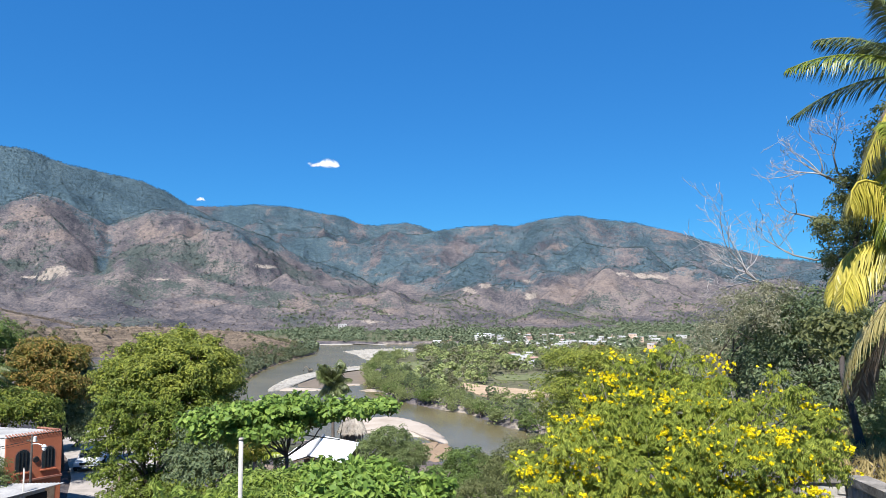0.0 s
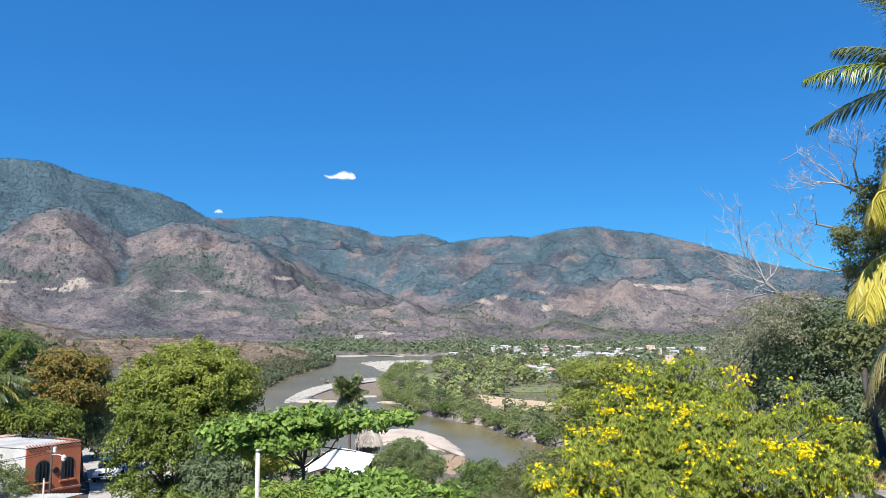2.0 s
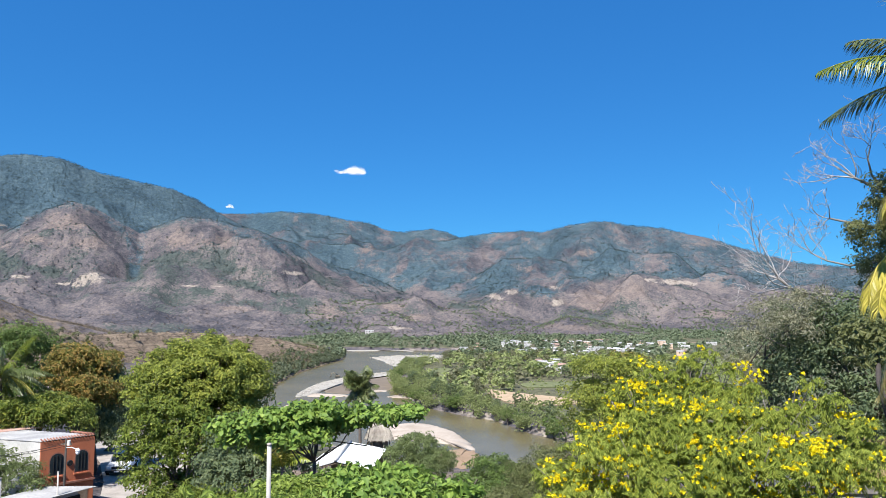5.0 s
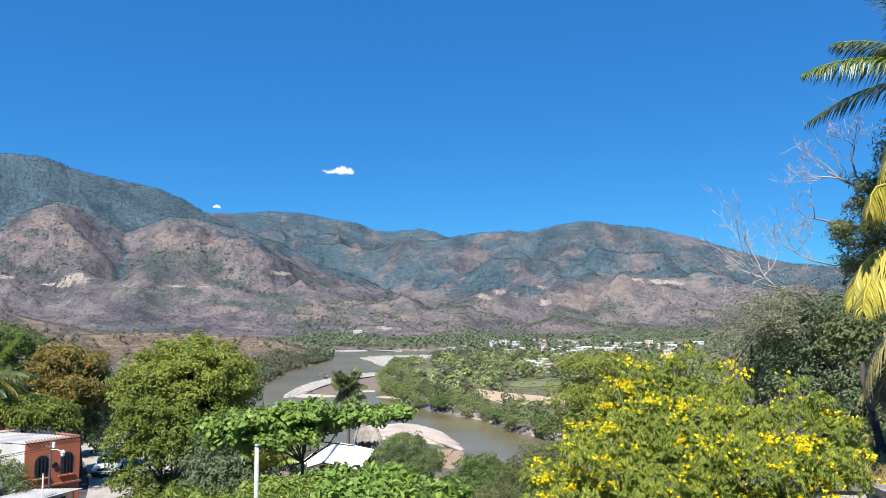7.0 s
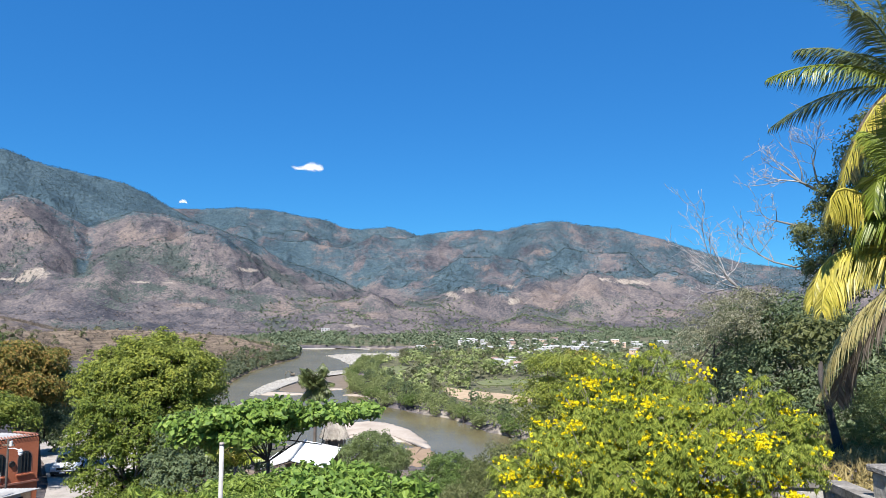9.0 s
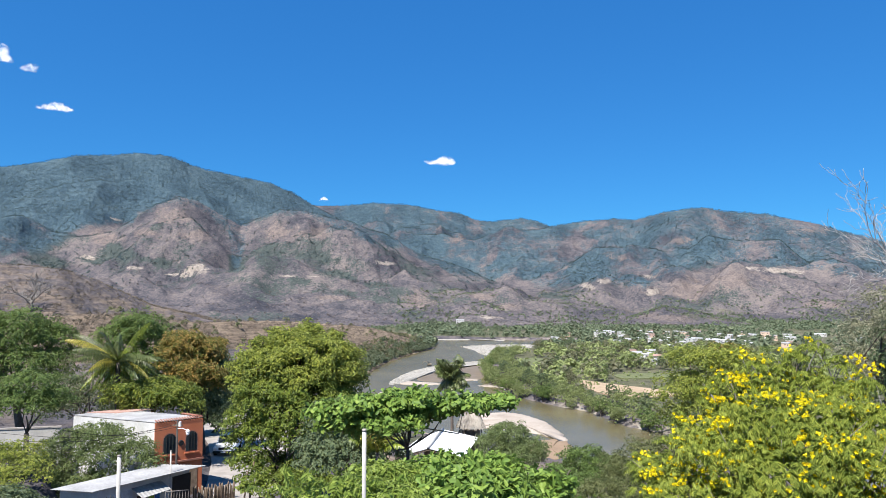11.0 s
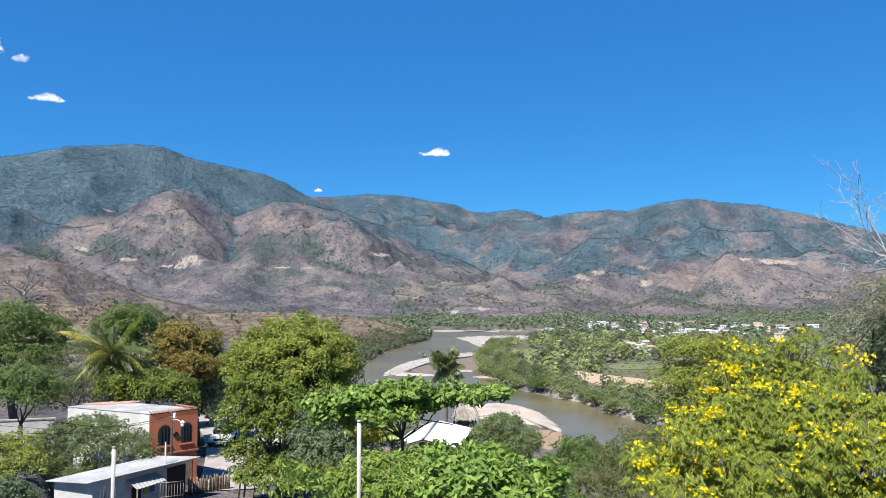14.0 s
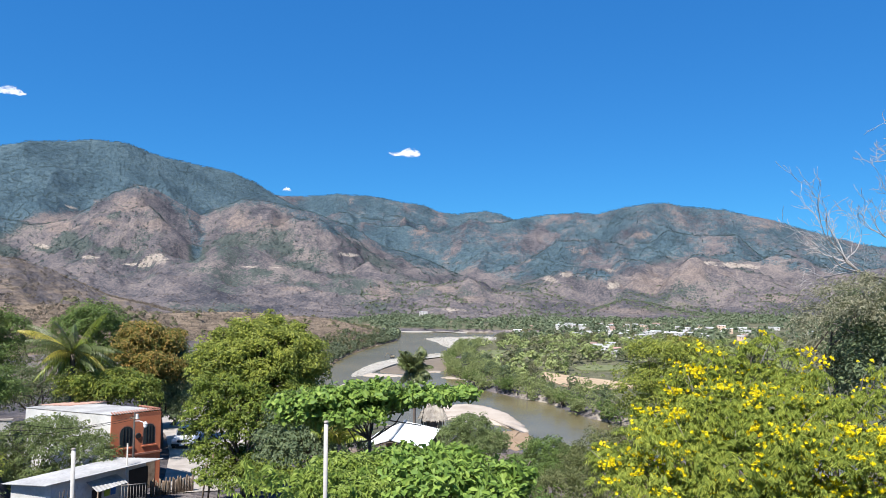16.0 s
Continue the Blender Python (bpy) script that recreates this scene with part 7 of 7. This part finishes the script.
dead_tree()
r = 25
tree("bush", 101, ground_at(27.5, r), [lobe(26.6, -1.2, r, 1.2, 0.8), lobe(28.9, -0.6, r, 1.2, 0.8), lobe(25.6, -3.6, r, 1.3, 1.0), lobe(28.4, -3.6, r, 1.5, 1.1), lobe(31.0, -2.8, r + 1, 1.6, 1.4), lobe(27.0, -6.4, r, 1.8, 1.1), lobe(30.6, -6.6, r, 1.8, 1.2), lobe(33.6, -6.6, r, 1.6, 1.4), lobe(34.4, -2.6, r + 1, 1.8, 1.5), lobe(37, -5, r, 2, 2), lobe(32.0, -9.2, r - 1, 2.0, 0.9), lobe(34.8, -9.6, r - 1, 1.6, 0.9), lobe(37.0, -9.0, r - 1, 1.6, 1.0), lobe(29.4, -9.4, r - 1, 1.4, 0.8)], M_DARKLEAF, 1500, 20, 0.24, 0.15, 0.075, "dense dark green bush with small glossy leaves", "bush", trunk_r=0.15, shell=0.5)
tree("bush", 102, ground_at(23.2, 27), [lobe(23.4, -0.4, 27, 0.8, 0.6), lobe(22.4, -2.2, 27, 0.9, 0.8), lobe(24.4, -2.0, 26.5, 0.9, 0.9), lobe(22.0, -4.2, 27, 0.8, 0.7), lobe(23.6, -4.8, 26.6, 1.2, 0.9), lobe(25.2, 0.0, 24, 0.7, 0.6), lobe(26.4, 0.9, 24, 0.6, 0.4), lobe(25.0, -1.4, 23.6, 0.8, 0.6)], M_PALELEAF, 900, 14, 0.17, 0.09, 0.04, "thin grey-green bush beside the dark bush", "bush", trunk_r=0.1, shell=0.4)
p0, p1, p2 = ground_at(31.4, 19), spot(30.9, -7.2, 19), spot(30.4, -4.8, 19.2)
ob = empty("tree", p0, "slender leaning dark trunk with a small leafy head", "tree")
part("trunk", tubes_mesh("trunk", [([Vector((0, 0, -0.3)), Vector((0, 0, 0)), p1 - p0, p2 - p0, spot(30.4, -3.0, 20) - p0], [0.13, 0.11, 0.075, 0.065, 0.05])], 9), M_DARKBARK, ob)
part("crown", crown_mesh("crown", 33, [(*(spot(30.4, -2.6, 20.5) - p0), 0.9, 0.9, 0.8)], 160, 9, 0.16, 0.17, 0.08), M_OLIVE, ob)


def stone_wall():
    """Rubble garden wall with a concrete coping, and a taller block pier behind it."""
    ob = tagged(empty("wall_garden", (0, 0, 0)), "rough rubble garden wall with a concrete coping", "wall", kind="structure")
    rng = random.Random(9)
    A, B = spot(27.2, -11.9, 14.6), spot(30.4, -11.55, 14.4)
    C = spot(36.5, -14.2, 10.5)
    runs = [(Vector(A.xy), Vector(B.xy), A.z, B.z), (Vector(B.xy), Vector(C.xy), B.z, spot(36.5, -13.6, 10.5).z)]
    for a, b, za, zb in runs:
        n = Vector(((b - a).y, -(b - a).x)).normalized()
        foot = [a + n * 0.0, b + n * 0.0, b - n * 0.28, a - n * 0.28]
        part("core", prism([tuple(q) for q in foot], min(za, zb) - 2.5, [za - 0.13, zb - 0.13, zb - 0.13, za - 0.13]), M_STONE, ob)
        foot = [a + n * 0.05, b + n * 0.05, b - n * 0.33, a - n * 0.33]
        part("coping", prism([tuple(q) for q in foot], min(za, zb) - 0.13, [za, zb, zb, za]) if abs(za - zb) < 0.02 else slant(foot, za, zb), M_WORNCONCRETE, ob, "worn concrete coping")
        length = (b - a).length
        z = 0.15
        while z < 2.0:
            h = rng.uniform(0.16, 0.26)
            x = 0.0
            while x < length:
                w = rng.uniform(0.2, 0.42)
                t0, t1 = x / length + 0.004, min(1, (x + w) / length - 0.006)
                if t1 > t0 + 0.01:
                    top = za + (zb - za) * t0 - z
                    bm = bmesh.new()
                    p0, p1 = a.lerp(b, t0), a.lerp(b, t1)
                    o = rng.uniform(0.008, 0.022)
                    q = [p0 + n * 0.0, p1 + n * 0.0]
                    c0, c1 = p0.lerp(p1, 0.12) + n * o, p0.lerp(p1, 0.88) + n * o
                    vs = [bm.verts.new(v) for v in ((*q[0], top - h + 0.015), (*q[1], top - h + 0.015), (*q[1], top), (*q[0], top), (*c0, top - h + 0.04), (*c1, top - h + 0.05), (*c1, top - 0.03), (*c0, top - 0.04))]
                    for f in ((4, 5, 6, 7), (0, 1, 5, 4), (1, 2, 6, 5), (2, 3, 7, 6), (3, 0, 4, 7)):
                        bm.faces.new([vs[i] for i in f])
                    bmesh.ops.recalc_face_normals(bm, faces=bm.faces[:])
                    part("stone", bm, M_STONE, ob)
                x += w
            z += h
    P = spot(35.0, -10.7, 12.6)
    pier = part("pier", box_bm(P.x - 0.3, P.y - 0.1, P.z - 3, P.x + 0.9, P.y + 0.25, P.z, 0.02), M_STONE, ob)
    part("cap", box_bm(P.x - 0.36, P.y - 0.16, P.z, P.x + 0.96, P.y + 0.31, P.z + 0.10, 0.02), M_WORNCONCRETE, pier)
    part("block", box_bm(P.x + 0.18, P.y + 0.0, P.z + 0.1, P.x + 0.75, P.y + 0.22, P.z + 0.42, 0.02), M_WORNCONCRETE, pier)


def slant(foot, za, zb):
    bm = bmesh.new()
    z = [za, zb, zb, za]
    lo, hi = [bm.verts.new((*q, t - 0.13)) for q, t in zip(foot, z)], [bm.verts.new((*q, t)) for q, t in zip(foot, z)]
    for i in range(4):
        bm.faces.new((lo[i], lo[(i + 1) % 4], hi[(i + 1) % 4], hi[i]))
    bm.faces.new(hi)
    bm.faces.new(lo[::-1])
    bmesh.ops.recalc_face_normals(bm, faces=bm.faces[:])
    return bm


stone_wall()


def dry_grass():
    rng = np.random.default_rng(51)
    n = 2600
    az, r = rng.uniform(28.5, 40, n), rng.uniform(14.6, 21, n)
    x, y = r * np.sin(np.radians(az)), r * np.cos(np.radians(az))
    z = ground_z(x, y)
    c = np.stack([x, y, z + 0.15], 1)
    way = rng.normal(size=(n, 3)) * 0.35 + np.array([0, 0, 1.0])
    me = leaf_mesh("dry_grass", c, rng.normal(size=(n, 3)), way, rng.uniform(0.18, 0.5, n), 0.014, droop=0.2)
    tagged(part("dry_grass", me, M_DRYGRASS), "tall straw-coloured dry grass behind the garden wall", "grass", kind="stuff")


dry_grass()


# ---- bare tree on the dry hill, clouds ----
def bare_tree(at, h):
    ob = empty("bare_tree", at, "leafless spreading tree on the dry hill", "tree")
    rng = random.Random(77)
    bars = []
    for k in range(9):
        a = k * 0.7
        wiry(rng, Vector((0, 0, h * rng.uniform(0.2, 0.36))), Vector((math.cos(a), math.sin(a), rng.uniform(0.35, 1.1))), h * 0.75, h * 0.028, 2, bars)
    part("trunk", tubes_mesh("trunk", [([(0, 0, -0.8), (0.2, 0, h * 0.2), (0, 0, h * 0.4)], [h * 0.05, h * 0.04, h * 0.03])], 7), M_GREYBARK, ob)
    tagged(part("branchwork", tubes_mesh("branchwork", [(p, [max(0.14, q) for q in w]) for p, w in bars], 4), M_GREYBARK, ob), kind="stuff")


bare_tree(ground_at(-38.36, 474), 19)


def cloud_material():
    m, n, l, b = material("cloud_white", 1.0)
    b.inputs["Base Color"].default_value = (0.66, 0.67, 0.69, 1)
    b.inputs["Specular IOR Level"].default_value = 0.0
    tr, ms = n.new("ShaderNodeBsdfTranslucent"), n.new("ShaderNodeMixShader")
    tr.inputs[0].default_value, ms.inputs[0].default_value = (0.66, 0.67, 0.69, 1), 0.5
    l.new(b.outputs[0], ms.inputs[1])
    l.new(tr.outputs[0], ms.inputs[2])
    l.new(ms.outputs[0], n["Material Output"].inputs[0])
    return m


M_CLOUD = cloud_material()


def cloud(az, el, w, h, seed, label, lobes=(), dense=0.26):
    """A drift of fine flakes, dense within its billows and thinning out towards a ragged edge."""
    at = spot(az, el, 4300)
    rng = np.random.default_rng(seed)
    if not lobes:
        lobes = [(rng.uniform(-0.36, 0.36), rng.uniform(-0.2, 0.25), rng.uniform(0.10, 0.22), rng.uniform(0.14, 0.28)) for _ in range(9)]
    size = np.array([a * b for _, _, a, b in lobes])
    n = int(np.clip(dense * w * h, 250, 4000))
    q = np.array(lobes)[rng.choice(len(lobes), n, p=size / size.sum())]
    d = unit(rng.normal(size=(n, 3))) * (rng.random(n) ** 0.42)[:, None]
    d[:, 2] = np.where(d[:, 2] < 0, d[:, 2] * 0.6, d[:, 2])
    c = np.stack([(q[:, 0] + d[:, 0] * q[:, 2]) * w, d[:, 1] * q[:, 2] * w, (q[:, 1] + d[:, 2] * q[:, 3]) * h], 1)
    c += np.stack([perlin(c[:, 0] / 14 + k * 7, c[:, 2] / 14 + seed) for k in range(3)], 1) * 7 + rng.normal(size=(n, 3)) * 2.2
    k = rng.uniform(2.5, 5.0, n)
    me = leaf_mesh("cloud", c, rng.normal(size=(n, 3)) * 0.5 + np.array([-0.3, -0.7, 0.9]), rng.normal(size=(n, 3)), k, k * 0.8, droop=0.0)
    ob = tagged(part("cloud", me, M_CLOUD), label, "cloud", "clouds in the clear sky", "stuff")
    ob.location = at
    ob.rotation_euler = (0, 0, radians(-az))
    ob.visible_shadow = False


BILLOWS = [(0.10, 0.10, 0.20, 0.36), (0.28, 0.02, 0.16, 0.30), (0.0, -0.02, 0.20, 0.26), (-0.15, -0.10, 0.15, 0.17), (0.38, -0.10, 0.10, 0.16), (-0.30, -0.14, 0.13, 0.11), (-0.42, -0.02, 0.05, 0.10), (0.18, -0.16, 0.28, 0.14)]
FLAT = [(0.05, 0.08, 0.22, 0.42), (0.22, -0.05, 0.16, 0.3), (-0.18, -0.06, 0.18, 0.28), (0.36, -0.05, 0.1, 0.15), (-0.38, -0.12, 0.1, 0.12)]
for i, (az, el, w, h, label, shape, dense) in enumerate([(-8.5, 11.16, 205, 66, "small white cloud in the clear blue sky", BILLOWS, 0.26), (-37.4, 13.45, 190, 62, "small flat white cloud in the blue sky", FLAT, 0.22), (-41.0, 16.4, 150, 150, "ragged white cloud in the blue sky", (), 0.16),
                                                  (-39.0, 15.9, 140, 55, "thin wispy cloud in the blue sky", (), 0.09), (-17.9, 8.02, 52, 20, "tiny white cloud over the ridge", FLAT, 0.2)]):
    cloud(az, el, w, h, 60 + i, label, shape, dense)


# ---- small things round the house ----
feather_leaves("shrub", 98, ground_at(34.4, 20.5), [lobe(33.6, -6.6, 20.5, 0.7, 0.5), lobe(35.2, -6.0, 20.5, 0.8, 0.6), lobe(34.2, -8.4, 20, 0.9, 0.5), lobe(36.4, -8.0, 20, 0.9, 0.6), lobe(32.6, -8.8, 20, 0.5, 0.4)], M_SHRUBLEAF, 620, 0.07, "soft grey-green feathery shrub before the dark bush", "shrub", 8, 0.4, 0.34)


def yard_wall():
    a, b = Vector(polar(-43.0, 60.0)), Vector(polar(-36.2, 58.0))
    n = Vector(((b - a).y, -(b - a).x)).normalized()
    foot = [a, b, b - n * 0.2, a - n * 0.2]
    ob = tagged(part("wall_yard", prism([tuple(q) for q in foot], 48.0, [50.85] * 4), M_PALECONCRETE), "low whitewashed yard wall behind the small tree", "wall", kind="structure")
    cap = [a + n * 0.05, b + n * 0.05, b - n * 0.25, a - n * 0.25]
    part("coping", prism([tuple(q) for q in cap], 50.85, [50.95] * 4), M_CONCRETE, ob)


yard_wall()


def railing(az0, az1, r, el, label):
    """A low weathered steel railing with upright bars."""
    a, b = spot(az0, el, r), spot(az1, el, r + 0.6)
    ob = empty("railing", (a.x, a.y, a.z - 1.0), label, "railing")
    o = Vector((a.x, a.y, a.z - 1.0))
    part("top_rail", tubes_mesh("rail", [([a - o, b - o], [0.03, 0.03])], 6), M_GREYBARK, ob)
    part("bottom_rail", tubes_mesh("rail", [([a - o - Vector((0, 0, 0.8)), b - o - Vector((0, 0, 0.8))], [0.025, 0.025])], 6), M_GREYBARK, ob)
    for k in range(9):
        p = a.lerp(b, k / 8) - o
        part("bar", tubes_mesh("bar", [([p - Vector((0, 0, 1.3)), p], [0.016, 0.016])], 5), M_GREYBARK, ob)


railing(-29.2, -27.6, 44.2, -13.95, "weathered grey railing before the block building")
railing(-36.4, -35.0, 41.5, -14.5, "weathered grey rail by the block building's end")


def boulder(seed, at, size, label):
    rng = random.Random(seed)
    bm = bmesh.new()
    bmesh.ops.create_icosphere(bm, subdivisions=3, radius=1)
    for v in bm.verts:
        k = 1 + 0.28 * noise.noise(v.co * 1.3 + Vector((seed, 0, 0))) + 0.08 * noise.noise(v.co * 4.0)
        v.co = Vector((v.co.x * size[0] * k, v.co.y * size[1] * k, max(-0.2, v.co.z * k + 0.3) * size[2]))
    for f in bm.faces:
        f.smooth = True
    ob = tagged(part("boulder", bm, M_PALEROCK), label, "rock", "rocks by the lane")
    ob.location = at


M_PALEROCK = plain("pale_rock", (0.30, 0.26, 0.21), (0.52, 0.47, 0.40), 2.0, 0.95, 0.03)
for k, (az, r, w) in enumerate([(-25.9, 42.5, 0.75), (-25.1, 42.2, 0.5), (-24.5, 42.6, 0.4), (-26.5, 42.8, 0.35), (-23.9, 42.0, 0.35)]):
    boulder(k + 3, ground_at(az, r) - Vector((0, 0, 0.05)), (w, w * 0.8, w * 0.7), "pale rounded boulder beside the stick fence")


def river_stones():
    """Loose stones and lumps of gravel over the bars in the river."""
    rng = np.random.default_rng(71)
    V, T = [], []
    for outline, count, top, big in (([(-112, 492), (-115, 540), (-113, 590), (-103, 634), (-80, 680), (-55, 716), (-50, 676), (-66, 655), (-84, 622), (-96, 560), (-100, 520), (-104, 500)], 1100, 0.7, 1.1),
                                     ([(-108, 905), (-96, 925), (-50, 962), (-8, 972), (-8, 930), (-24, 862), (-52, 758), (-60, 760), (-76, 800), (-84, 850)], 1300, 0.8, 2.0)):
        q = np.array(outline, float)
        x, y = rng.uniform(q[:, 0].min(), q[:, 0].max(), count * 6), rng.uniform(q[:, 1].min(), q[:, 1].max(), count * 6)
        d = polygon_distance(x, y, outline)
        ok = np.nonzero(d > 0.8)[0][:count]
        for i in ok:
            s = big * rng.uniform(0.3, 1.0) * rng.random() ** 0.5
            o = np.array([[1, 0, 0], [0, 1, 0], [-1, 0, 0], [0, -1, 0], [0, 0, 0.7], [0, 0, -0.5]]) * s * rng.uniform(0.6, 1.3, (6, 1))
            k = len(V)
            V += [tuple(v) for v in o + np.array([x[i], y[i], top * min(1.0, d[i] / 8) + 0.1])]
            T += [(k + a, k + b, k + c) for a, b, c in ((0, 1, 4), (1, 2, 4), (2, 3, 4), (3, 0, 4), (1, 0, 5), (2, 1, 5), (3, 2, 5), (0, 3, 5))]
    tagged(part("river_stones", tri_mesh("river_stones", V, T), M_GRAVEL), "loose pale stones heaped over the gravel bars", "stones", kind="stuff")


river_stones()


def dark_sticks():
    rng = random.Random(21)
    ob = empty("fence", (0, 0, 0), "short row of dark wooden stakes before the block wall", "fence")
    a, b = spot(-33.2, -14.0, 42.5), spot(-32.2, -13.9, 42.9)
    for k in range(8):
        p = a.lerp(b, k / 7)
        part("stick", tubes_mesh("stick", [([(p.x, p.y, p.z - 3.0), (p.x + rng.gauss(0, 0.05), p.y, p.z + rng.uniform(-0.15, 0.2))], [0.035, 0.02])], 5), M_DARKBARK, ob)


dark_sticks()
